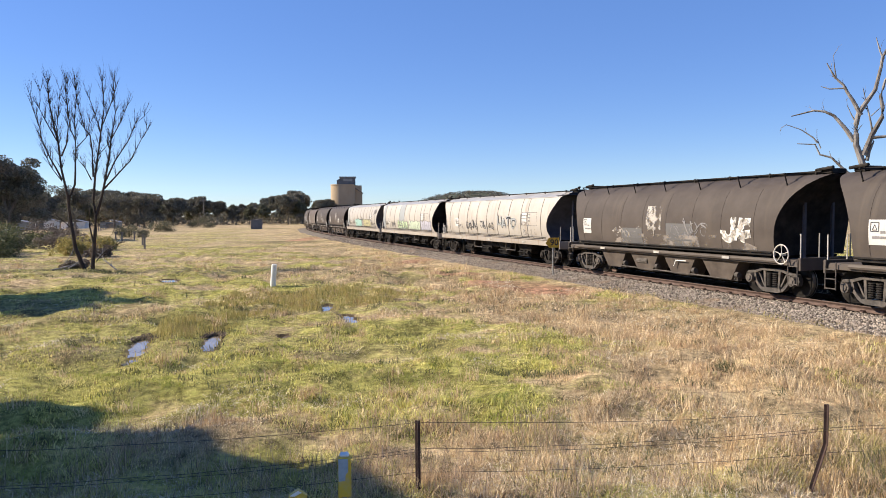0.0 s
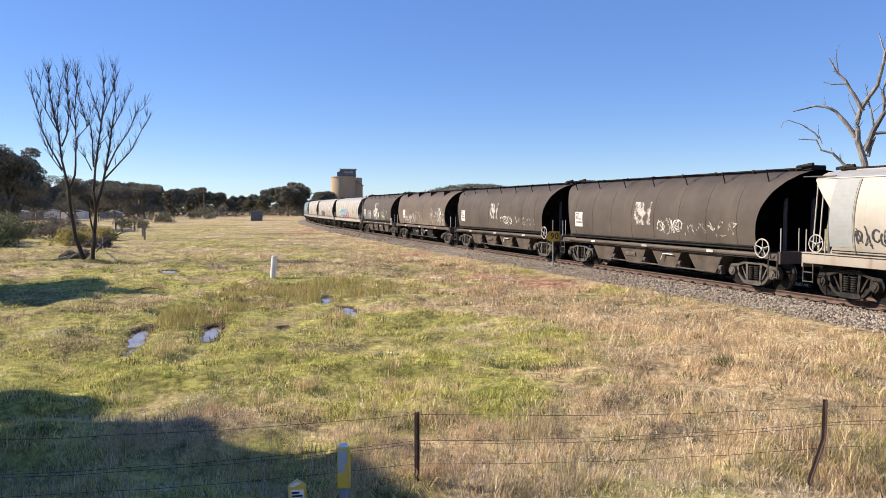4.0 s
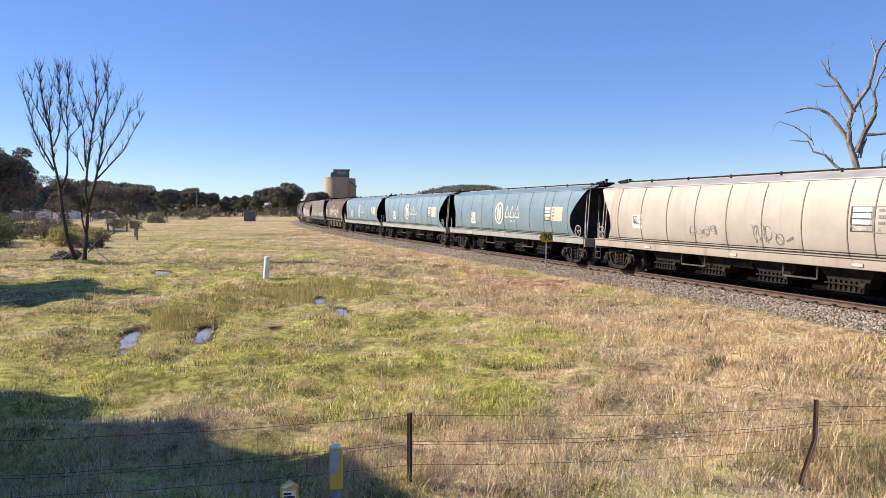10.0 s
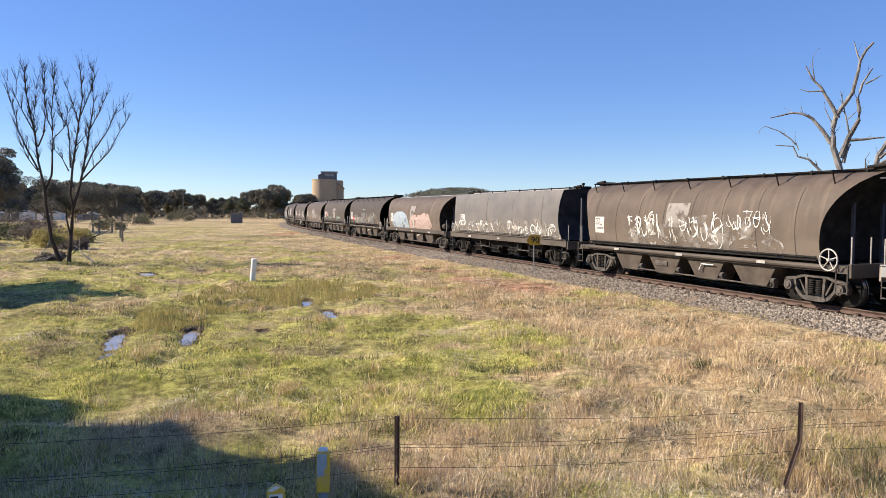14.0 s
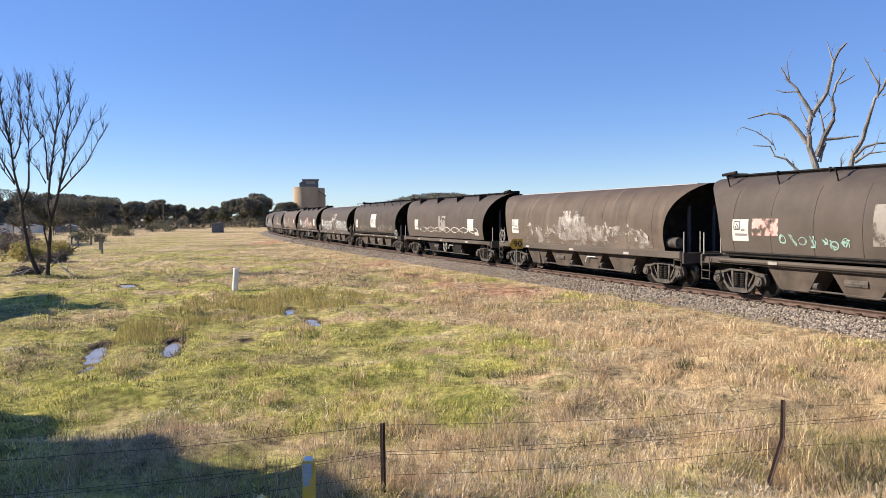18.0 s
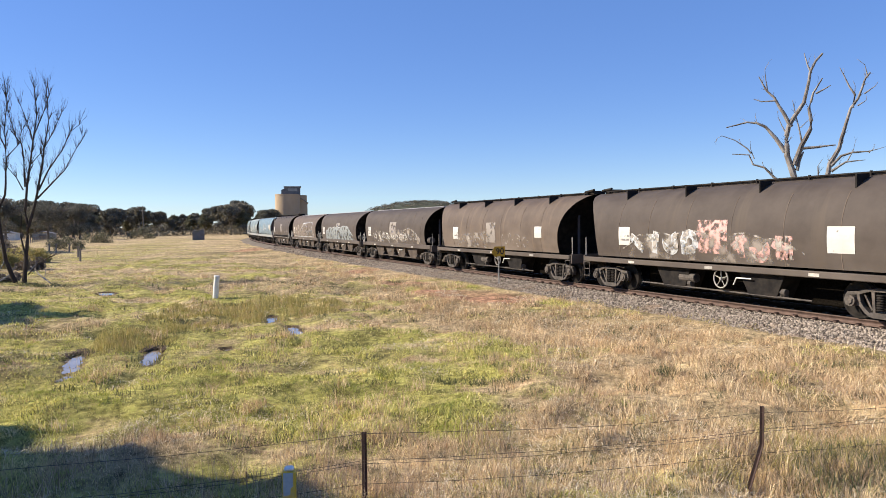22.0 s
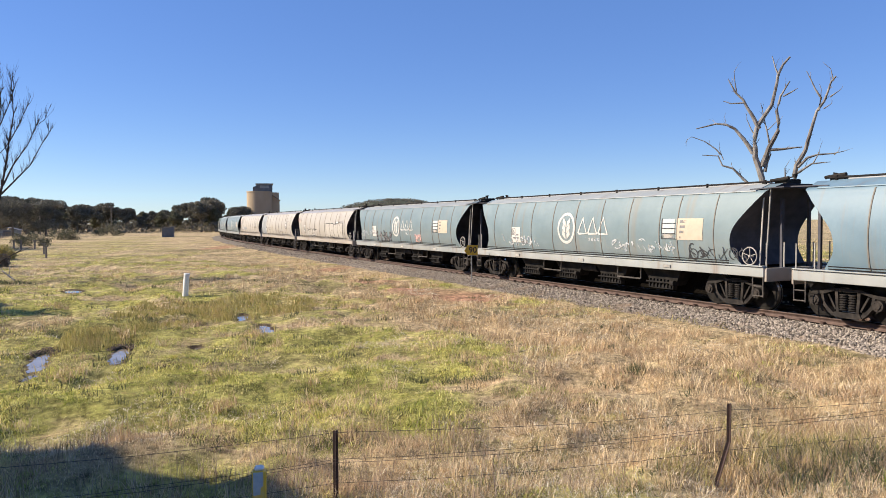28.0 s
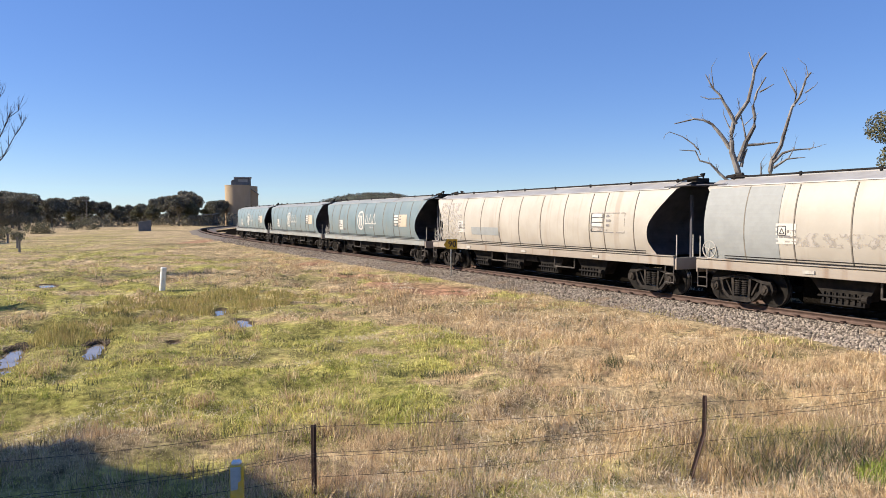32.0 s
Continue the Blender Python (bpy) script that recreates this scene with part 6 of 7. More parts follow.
def grass():
    x, y, d, rs = field_points(82000, 21, 6.2, 130, 0.70, 7, 0.065)
    dist = track_dist(x, y)
    wet = wetness(x, y)
    red = sum(np.exp(-blob(x, y, *r) ** 1.5) for r in RED)
    ok = (dist > 3.15) & (rs.rand(len(x)) < np.clip(1.3 - d / 85, 0.15, 1)) & (wet > 1.75) & ((wet > 3.2) | (rs.rand(len(x)) < 0.35)) & (rs.rand(len(x)) > red * 2.3) & (y > 4.5)
    dry = dryness(x, y, dist) + rs.normal(size=len(x)) * 0.13
    lump = np.clip(vnoise(x, y, 1.3, 31) * 1.1 + vnoise(x, y, 0.5, 32) * 1.0 - 0.58, 0.03, 1.5) * (1 - 0.8 * rut(x, y))
    wide = 0.0105 * (d / 9) ** 0.85 * rs.uniform(0.6, 1.5, len(x))
    side = (dist < 9) & (x > 0)
    px_, py_ = _x[::4], _y[::4]
    ok &= ~((x > np.interp(y, py_, px_)) & (dist < 12.4))
    reedy = ((np.exp(-blob(x, y, -5.0, 28.0, 5.5, 6.0, 0)) * 1.1 + np.exp(-blob(x, y, -7.0, 20.5, 1.2, 4.5, -8)) * 0.7 + vnoise(x, y, 2.0, 40) * 0.5) > 0.95) | ((wet < 2.6) & (rs.rand(len(x)) < 0.6))
    lush = np.exp(-blob(x, y, 7.0, 7.45, 1.2, 0.5, 0)) > 0.35
    blades("lush_grass", x[ok & lush], y[ok & lush], 0.17 * rs.uniform(0.5, 1.4, (ok & lush).sum()), wide[ok & lush] * 1.1, 0.9, 8, M["g_lush"], "tall lush green grass by the fence")
    ok &= ~lush
    g = ok & (dry < 0.56) & ~reedy
    blades("green_grass", x[g], y[g], (0.025 + 0.085 * lump[g] ** 1.4) * rs.uniform(0.5, 1.4, g.sum()), wide[g] * 1.2, 1.1, 1, M["g_green"], "short lush green grass")
    s_ = ok & (dry >= 0.56) & ~reedy
    tall = 0.035 + 0.13 * lump[s_] ** 1.8 + 0.08 * side[s_] * lump[s_] + 0.03 * (d[s_] < 10)
    blades("dry_grass", x[s_], y[s_], tall * rs.uniform(0.5, 1.5, s_.sum()), wide[s_] * 0.62, 1.5, 2, M["g_dry"], "long straw-coloured dry grass")
    r_ = ok & reedy
    blades("rushes", x[r_], y[r_], (0.10 + 0.22 * lump[r_]) * rs.uniform(0.6, 1.3, r_.sum()), wide[r_] * 0.85, 0.5, 3, M["g_reed"], "olive and brown rushes round the wet hollow")
    # dark weedy tussocks
    tx, ty = [], []
    for cx, cy, r, k in ((5.55, 14.3, 0.12, 160), (5.95, 13.3, 0.11, 160), (1.7, 13.9, 0.16, 160), (2.3, 13.7, 0.14, 120), (6.7, 14.1, 0.12, 110), (1.2, 14.6, 0.15, 100), (-5.1, 29.3, 0.3, 200), (-18.2, 41.5, 0.5, 260), (-19.8, 42.6, 0.7, 320), (-22.5, 42.9, 0.7, 260), (6.0, 8.9, 0.25, 200)):
        tx.append(cx + rs.normal(size=k) * r)
        ty.append(cy + rs.normal(size=k) * r)
    ox, oy, od, _ = field_points(420, 177, 7.5, 45, 0.4, 1, 0.0)
    near_line = track_dist(ox, oy)
    for cx, cy, far, off_line in zip(ox, oy, od, near_line):
        if off_line > 4.5:
            tx.append(cx + rs.normal(size=22) * 0.10 * (0.6 + far / 22))
            ty.append(cy + rs.normal(size=22) * 0.06 * (0.6 + far / 22))
    tx, ty = np.concatenate(tx), np.concatenate(ty)
    blades("weed_tussocks", tx, ty, 0.17 * rs.uniform(0.4, 1.4, len(tx)), 0.008 * (np.hypot(tx, ty) / 9) ** 0.85, 1.0, 4, M["g_dark"], "dark grey-green weed tussocks")
    # fluffy straw tussocks, thickest along the line and by the fence
    cx, cy, cd, rs = field_points(3600, 77, 6.6, 60, 0.55, 1, 0.0)
    cdist = track_dist(cx, cy)
    want = 0.16 + 0.75 * np.exp(-((cdist - 6.5) / 3.5) ** 2) + 0.35 * (cy < 10.5) + 0.25 * (cx > 3)
    redc = sum(np.exp(-blob(cx, cy, *r) ** 1.5) for r in RED)
    keep = (redc < 0.3) & (rs.rand(len(cx)) < want * vnoise(cx, cy, 2.4, 55) * 1.5) & (cdist > 3.6) & (wetness(cx, cy) > 3)
    cx, cy, cd = cx[keep], cy[keep], cd[keep]
    hh_ = 0.13 + 0.25 * rs.rand(len(cx)) ** 2
    k = 42
    bx = np.repeat(cx, k) + rs.normal(size=len(cx) * k) * 0.07 * np.repeat(1 + cd / 25, k)
    by = np.repeat(cy, k) + rs.normal(size=len(cx) * k) * 0.07 * np.repeat(1 + cd / 25, k)
    blades("straw_tussocks", bx, by, np.repeat(hh_, k) * rs.uniform(0.6, 1.25, len(bx)), 0.0065 * (np.hypot(bx, by) / 9) ** 0.85, 1.0, 5, M["g_dry"], "fluffy tussocks of pale straw")
    # flattened, bleached stalks lying across the grass in patches
    hx, hy, hd, rs = field_points(30000, 91, 6.3, 34, 0.6, 3, 0.12)
    hk = (vnoise(hx, hy, 1.5, 61) + 0.35 * (hy < 11) + 0.2 * (hx > 2) > 0.78) & (track_dist(hx, hy) > 3.6) & (wetness(hx, hy) > 3)
    hx, hy, hd = hx[hk], hy[hk], hd[hk]
    blades("flattened_stalks", hx, hy, rs.uniform(0.05, 0.14, len(hx)), 0.0055 * (hd / 9) ** 0.85 * 1.4, 3.2, 6, M["g_thatch"], "flattened bleached grass stalks")


    # tall brown stems in the corner by the fence, and weedy growth at the foot of the bent picket
    sx_, sy_ = rs.uniform(-7.5, 1.6, 5200), rs.uniform(7.3, 10.6, 5200)
    sk = vnoise(sx_, sy_, 0.8, 83) + 0.25 * (sy_ < 9.0) > 0.55
    sx_, sy_ = sx_[sk], sy_[sk]
    blades("dry_stems", sx_, sy_, rs.uniform(0.16, 0.46, len(sx_)), np.full(len(sx_), 0.0052), 0.55, 9, M["g_stem"], "tall brown dry grass stems")
    for name, label, key, wd, hgt, clumps in (("olive_weeds", "tall olive weeds by the fence", "g_reed", 0.008, 0.27, ((5.0, 8.5, 0.32, 700), (5.8, 8.9, 0.40, 900), (6.5, 9.2, 0.35, 700), (5.4, 9.7, 0.3, 400), (3.9, 8.4, 0.22, 260))),
                                          ("twiggy_weeds", "grey twiggy dead weeds by the fence", "g_stem", 0.005, 0.33, ((5.3, 8.3, 0.45, 700), (6.3, 8.6, 0.45, 800), (2.6, 8.3, 0.30, 300), (7.1, 9.3, 0.4, 500), (4.4, 9.0, 0.5, 420))),
                                          ("dark_weeds", "dark green weeds by the fence", "g_dark", 0.012, 0.30, ((5.2, 8.2, 0.34, 420), (6.2, 8.3, 0.34, 420), (5.8, 9.0, 0.3, 260)))):
        wx = np.concatenate([cx_ + rs.normal(size=k_) * r_c for cx_, cy_, r_c, k_ in clumps])
        wy = np.concatenate([cy_ + rs.normal(size=k_) * r_c for cx_, cy_, r_c, k_ in clumps])
        blades(name, wx, wy, hgt * rs.uniform(0.35, 1.2, len(wx)), np.full(len(wx), wd), 1.3, 10, M[key], label)
    # fine short blades that close the turf near by
    fx, fy, fd, rs = field_points(24000, 131, 6.4, 24, 0.5, 5, 0.05)
    fk = (track_dist(fx, fy) > 3.6) & (wetness(fx, fy) > 2.5)
    fx, fy, fd = fx[fk], fy[fk], fd[fk]
    fdry = dryness(fx, fy, track_dist(fx, fy)) + rs.normal(size=len(fx)) * 0.16
    for name, sel, hgt, key, label in (("fine_green_grass", fdry < 0.55, 0.07, "g_green", "fine short green blades"), ("fine_dry_grass", fdry >= 0.55, 0.095, "g_dry", "fine pale dry blades")):
        blades(name, fx[sel], fy[sel], hgt * rs.uniform(0.3, 1.4, sel.sum()), 0.0042 * (fd[sel] / 9) ** 0.8, 1.2, 12, M[key], label)
    # green growth creeping onto the foot of the ballast
    vx = np.concatenate([np.full(150, a) + rs.normal(size=150) * 0.35 for a in (8.4, 9.1, 7.6, 10.2, 6.9, 9.6)])
    vy = np.concatenate([np.full(150, a) + rs.normal(size=150) * 0.5 for a in (24.5, 22.3, 26.6, 19.6, 29.0, 20.9)])
    blades("verge_weeds", vx, vy, 0.13 * rs.uniform(0.4, 1.4, len(vx)), np.full(len(vx), 0.020), 1.2, 13, M["g_reed"], "green weeds at the foot of the ballast")
    # churned mud on the puddles' banks
    iv, if_ = ico()
    ang, pick = rs.uniform(0.35, 2.8, 900), np.array((0, 3))[rs.randint(0, 2, 900)]
    pd = np.array(PUDDLES)[pick]
    rr = rs.uniform(1.25, 2.3, 900)
    ca, sa, tr = np.cos(ang) * pd[:, 2] * rr, np.sin(ang) * pd[:, 3] * rr, np.radians(pd[:, 4])
    mx, my = pd[:, 0] + ca * np.cos(tr) - sa * np.sin(tr), pd[:, 1] + ca * np.sin(tr) + sa * np.cos(tr)
    v = iv[None] * rs.uniform(0.6, 1.2, (900, 12, 1)) * rs.uniform(0.008, 0.036, (900, 1, 1)) * np.array([1, 1, 0.7]) + np.stack([mx, my, ground_z(mx, my) + 0.01], -1)[:, None]
    tagged(part("mud_clods", mesh_np("mud_clods", v.reshape(-1, 3), (if_[None] + 12 * np.arange(900)[:, None, None]).reshape(-1, 3), M["mud"]), None), "dark clods of churned wet mud", "mud", kind="stuff")


grass()

# ------------------------------------------------------------ panels, emblems and scrawls on the wagon sides


def worn_paint(name, c, keep=0.75, scale=5.0):
    """Thin sprayed or stencilled paint, worn through in places."""
    m = mat(name, c, tuple(min(1, x * 1.15) for x in c), 3, 0.65, 0, 0.05, 20)
    n, l = m.node_tree.nodes, m.node_tree.links
    tc, nz, mr = n.new("ShaderNodeTexCoord"), n.new("ShaderNodeTexNoise"), n.new("ShaderNodeMapRange")
    nz.inputs["Scale"].default_value, nz.inputs["Detail"].default_value = scale, 6.0
    l.new(tc.outputs["Object"], nz.inputs["Vector"])
    mr.inputs["From Min"].default_value, mr.inputs["From Max"].default_value = 0.62 - keep * 0.35, 0.78 - keep * 0.35
    l.new(nz.outputs[0], mr.inputs["Value"])
    l.new(mr.outputs[0], n["Principled BSDF"].inputs["Alpha"])
    return m


INK = {"white": worn_paint("white_scrawl", (0.60, 0.58, 0.54), 0.72), "faint": worn_paint("faint_scrawl", (0.34, 0.31, 0.28), 0.5, 4), "black": worn_paint("black_scrawl", (0.035, 0.035, 0.04), 0.95),
       "grey": worn_paint("grey_scrawl", (0.17, 0.16, 0.16), 0.7), "mint": worn_paint("mint_scrawl", (0.26, 0.40, 0.35), 1.1), "sky": worn_paint("sky_scrawl", (0.16, 0.42, 0.62), 1.0),
       "red": worn_paint("red_scrawl", (0.48, 0.06, 0.05), 1.0), "yellow": worn_paint("yellow_scrawl", (0.55, 0.50, 0.20), 0.7), "green": worn_paint("green_scrawl", (0.38, 0.48, 0.30), 0.6),
       "pink": worn_paint("pink_scrawl", (0.50, 0.30, 0.27), 0.6), "silver": worn_paint("silver_scrawl", (0.42, 0.43, 0.44), 0.62), "pale": worn_paint("pale_patch", (0.21, 0.185, 0.165), 0.9, 3),
       "smoke": worn_paint("rubbed_pale_paint", (0.22, 0.19, 0.165), 0.42, 1.6), "mist": worn_paint("rubbed_silver_paint", (0.19, 0.205, 0.205), 0.80, 2.2), "tag": worn_paint("white_label", (0.47, 0.45, 0.42), 1.3), "panel": worn_paint("cream_panel", (0.42, 0.35, 0.27), 1.6), "bluegrey": worn_paint("blue_grey_patch", (0.24, 0.25, 0.25), 1.7, 1.5), "mustard": worn_paint("mustard_scrawl", (0.35, 0.32, 0.18), 1.2), "pastel": worn_paint("pastel_green_scrawl", (0.37, 0.42, 0.31), 1.2), "lilac": worn_paint("lilac_grey_scrawl", (0.33, 0.32, 0.37), 1.2), "creamfill": worn_paint("cream_overspray", (0.36, 0.33, 0.29), 1.5), "chrome": worn_paint("chrome_grey_scrawl", (0.20, 0.19, 0.175), 0.62, 7), "over": worn_paint("grey_overpaint", (0.098, 0.094, 0.092), 1.25, 1.4), "paleblue": worn_paint("washed_blue_scrawl", (0.25, 0.30, 0.35), 1.0, 2.5), "palepink": worn_paint("washed_pink_scrawl", (0.34, 0.235, 0.20), 1.0, 2.5)}


def lay(me, sec, proud, step=0.12):
    """Cuts a flat x, z drawing into strips and lays it on the curved side that faces the field."""
    bm = bmesh.new()
    bm.from_mesh(me)
    if not bm.verts:
        return bm
    lo, hi = min(v.co.z for v in bm.verts), max(v.co.z for v in bm.verts)
    z = lo + step
    while z < hi:
        bmesh.ops.bisect_plane(bm, geom=bm.verts[:] + bm.edges[:] + bm.faces[:], plane_co=(0, 0, z), plane_no=(0, 0, 1))
        z += step
    for v in bm.verts:
        v.co.y = -(curve_at(sec, max(1.27, v.co.z)) + proud)
    return bm


def put(body, sec, bm_flat, ink, name, label="", proud=0.012):
    me = bpy.data.meshes.new(name)
    bm_flat.to_mesh(me)
    bm_flat.free()
    bm = lay(me, sec, proud)
    bpy.data.meshes.remove(me)
    return part(name, bm, INK[ink], body, label)


def panel(body, sec, x0, x1, z0, z1, ink, name="panel", label="", proud=0.010):
    bm = bmesh.new()
    bm.faces.new([bm.verts.new((x, 0, z)) for x, z in ((x0, z0), (x1, z0), (x1, z1), (x0, z1))])
    return put(body, sec, bm, ink, name, label, proud)


def ribbon(bm, pts, w):
    pts = [Vector((x, 0, z)) for x, z in pts]
    prev = None
    for i, p in enumerate(pts):
        d = (pts[min(i + 1, len(pts) - 1)] - pts[max(i - 1, 0)]).normalized()
        nrm = Vector((-d.z, 0, d.x)) * w / 2
        cur = (bm.verts.new(p - nrm), bm.verts.new(p + nrm))
        if prev:
            bm.faces.new((prev[0], prev[1], cur[1], cur[0]))
        prev = cur


def oval(cx, cz, rx, rz, n=28, a0=0.0, a1=math.tau):
    return [(cx + rx * math.cos(a0 + (a1 - a0) * i / n), cz + rz * math.sin(a0 + (a1 - a0) * i / n)) for i in range(n + 1)]


def scrawl(body, sec, seed, x0, x1, z0, z1, ink, n, w=0.045, name="graffiti", label="scrawled graffiti"):
    """Loose hand strokes: hooks, loops and slashes, n of them side by side."""
    rnd = random.Random(seed)
    step = (x1 - x0) / n
    for k in range(n):
        bm = bmesh.new()
        cx = x0 + (k + 0.5) * step
        h = (z1 - z0) * rnd.uniform(0.6, 1.0)
        zb = z0 + rnd.uniform(0, (z1 - z0) - h)
        for _ in range(rnd.randint(2, 4)):
            kind = rnd.random()
            if kind < 0.4:
                a = rnd.uniform(0, 6)
                pts = oval(cx + rnd.uniform(-0.1, 0.1) * step, zb + h * rnd.uniform(0.35, 0.65), step * rnd.uniform(0.25, 0.5), h * rnd.uniform(0.25, 0.5), 14, a, a + rnd.uniform(2.5, 6))
            elif kind < 0.75:
                xa, xb = cx + step * rnd.uniform(-0.5, 0.1), cx + step * rnd.uniform(-0.1, 0.6)
                pts = [(xa + (xb - xa) * i / 5 + 0.06 * step * math.sin(i * 2.1), zb + h * (1 - i / 5)) for i in range(6)]
            else:
                q = [(cx + step * rnd.uniform(-0.6, 0.6), zb + h * rnd.uniform(0, 1)) for _ in range(4)]
                pts = []
                for i in range(3):
                    pts += [(q[i][0] + (q[i + 1][0] - q[i][0]) * u / 4, q[i][1] + (q[i + 1][1] - q[i][1]) * u / 4) for u in range(4)]
            ribbon(bm, pts, w * rnd.uniform(0.5, 1.1))
        put(body, sec, bm, ink, name, label, 0.016)


def bubbles(body, sec, seed, x0, x1, z0, z1, fill, edge, n, label="fat outlined graffiti shapes"):
    """Fat outlined strokes in a row: slabs, hooks and bows."""
    rnd = random.Random(seed)
    step = (x1 - x0) / n
    h = z1 - z0
    for k in range(n):
        a, c = bmesh.new(), bmesh.new()
        cx = x0 + (k + 0.5) * step
        lean = rnd.uniform(-0.12, 0.22)
        runs = []
        for _ in range(rnd.choice((2, 2, 3))):
            q = rnd.random()
            if q < 0.45:
                xa = cx + step * rnd.uniform(-0.36, 0.36)
                runs.append([(xa + lean * h * u / 4, z0 + h * (0.08 + 0.84 * u / 4)) for u in range(5)])
            elif q < 0.8:
                s0 = rnd.uniform(0, 6)
                runs.append(oval(cx, z0 + h * rnd.uniform(0.35, 0.65), step * 0.32, h * rnd.uniform(0.24, 0.36), 12, s0, s0 + rnd.uniform(2.6, 4.6)))
            else:
                za, zb = z0 + h * rnd.uniform(0.1, 0.9), z0 + h * rnd.uniform(0.1, 0.9)
                runs.append([(cx + step * (-0.36 + 0.72 * u / 4), za + (zb - za) * u / 4) for u in range(5)])
        w = min(0.20, step * 0.26)
        for pts in runs:
            ribbon(c, pts, w + 0.07)
            ribbon(a, pts, w)
        put(body, sec, c, edge, "graffiti_outline", "", 0.013)
        put(body, sec, a, fill, "graffiti", label, 0.018)


def throwup(body, sec, seed, x0, x1, z0, z1, fill, edge, n, label="fat rounded graffiti in outline"):
    """Swollen shapes that overlap in a row, each in a dark outline with a few inner strokes."""
    rnd = random.Random(seed)
    step, h = (x1 - x0) / n, z1 - z0
    for k in range(n):
        cx, cz = x0 + (k + 0.5) * step, z0 + h * 0.5
        ph, lean, tall = rnd.uniform(0, 6), rnd.uniform(-0.10, 0.16), rnd.uniform(0.86, 1.0)

        def rim(grow):
            out = []
            for i in range(30):
                a = i * math.tau / 30
                c, q = math.cos(a), math.sin(a)
                lump = 1 + 0.09 * math.sin(3 * a + ph) + 0.06 * math.sin(5 * a + 2 * ph)
                px_ = math.copysign(abs(c) ** 0.62, c) * step * 0.60 * lump + grow * c
                pz_ = math.copysign(abs(q) ** 0.66, q) * h * 0.5 * tall * lump + grow * q
                out.append((cx + px_ + lean * pz_, max(1.29, cz + pz_)))
            return out
        for ink, grow, up in ((edge, 0.0, 0.012), (fill, -0.055, 0.0135)):
            bm = bmesh.new()
            bm.faces.new([bm.verts.new((x, 0, z)) for x, z in rim(grow)])
            put(body, sec, bm, ink, "graffiti_outline" if ink == edge else "graffiti", label if ink == fill else "", up + 0.003 * k)
        bm = bmesh.new()
        for _ in range(2):
            a, s0 = rnd.uniform(-0.25, 0.25) * step, rnd.uniform(0, 6)
            ribbon(bm, oval(cx + a, cz + rnd.uniform(-0.22, 0.22) * h, step * rnd.uniform(0.08, 0.2), h * rnd.uniform(0.12, 0.24), 9, s0, s0 + rnd.uniform(1.8, 3.4)), 0.035)
        put(body, sec, bm, edge, "graffiti_stroke", "", 0.0155 + 0.003 * k)


def cloud(body, sec, seed, x0, x1, z0, z1, ink, edge="", name="graffiti", label="worn cloud of sprayed paint"):
    """A ragged-topped field of sprayed paint, with a painted upper edge."""
    rnd = random.Random(seed)
    n = max(8, int((x1 - x0) * 3))
    top, k = [], 0.8
    for i in range(n + 1):
        u = i / n
        k = min(1.0, max(0.68, k + rnd.uniform(-0.09, 0.09)))
        top.append((x0 + (x1 - x0) * u, z0 + (z1 - z0) * k * min(1, 0.35 + 5 * u, 0.35 + 5 * (1 - u))))
    bm = bmesh.new()
    for (xa, za), (xb, zb) in zip(top, top[1:]):
        bm.faces.new([bm.verts.new((x, 0, z)) for x, z in ((xa, z0), (xb, z0), (xb, zb), (xa, za))])
    bmesh.ops.remove_doubles(bm, verts=bm.verts, dist=0.0005)
    put(body, sec, bm, ink, name, label, 0.011)
    if edge:
        bm = bmesh.new()
        ribbon(bm, top, 0.05)
        put(body, sec, bm, edge, "graffiti_outline", "", 0.015)


def letters(body, sec, word, x0, x1, z0, z1, fill, edge):
    """A painted word with a dark outline, fitted to a box."""
    for ink, bold, proud in ((edge, 0.05, 0.016), (fill, 0.012, 0.021)):
        me = text_mesh(word, 1.0, bold)
        bm = bmesh.new()
        bm.from_mesh(me)
        bpy.data.meshes.remove(me)
        xs, ys = [v.co.x for v in bm.verts], [v.co.y for v in bm.verts]
        for v in bm.verts:
            u = (v.co.x - min(xs)) / (max(xs) - min(xs))
            k = (v.co.y - min(ys)) / (max(ys) - min(ys))
            v.co = Vector((x0 + (x1 - x0) * u + 0.12 * math.sin(k * 3), 0, z0 + (z1 - z0) * k + 0.10 * math.sin(u * 13)))
        put(body, sec, bm, ink, "graffiti" if ink == fill else "graffiti_outline", "painted block letters", proud)


def data_panel(body, sec, on_cream):
    """The stencilled loading chart near the leading end."""
    if not on_cream:
        panel(body, sec, 5.48, 6.62, 1.97, 2.65, "panel", "chart_panel", "cream loading chart")
    else:
        bm = bmesh.new()
        for pts in (((4.8, 2.65), (6.6, 2.65)), ((5.47, 1.97), (6.6, 1.97)), ((5.47, 1.97), (5.47, 2.65)), ((6.6, 1.97), (6.6, 2.65))):
            ribbon(bm, pts, 0.025)
        put(body, sec, bm, "grey", "chart_panel", "faint stencilled loading chart")
    for k in range(4):
        z = 2.56 - k * 0.165
        panel(body, sec, 4.86, 5.42, z - 0.055, z + 0.075, "tag" if k < 3 else "faint", "chart_mark", "", 0.012)
        panel(body, sec, 4.82, 5.46, z - 0.085, z - 0.060, "black", "chart_mark", "", 0.012)
        panel(body, sec, 5.64, 5.92 - 0.05 * k, z - 0.05, z + 0.03, "grey", "chart_mark", "", 0.014)
    panel(body, sec, 4.80, 4.86, 1.98, 2.65, "black", "chart_mark", "", 0.013)


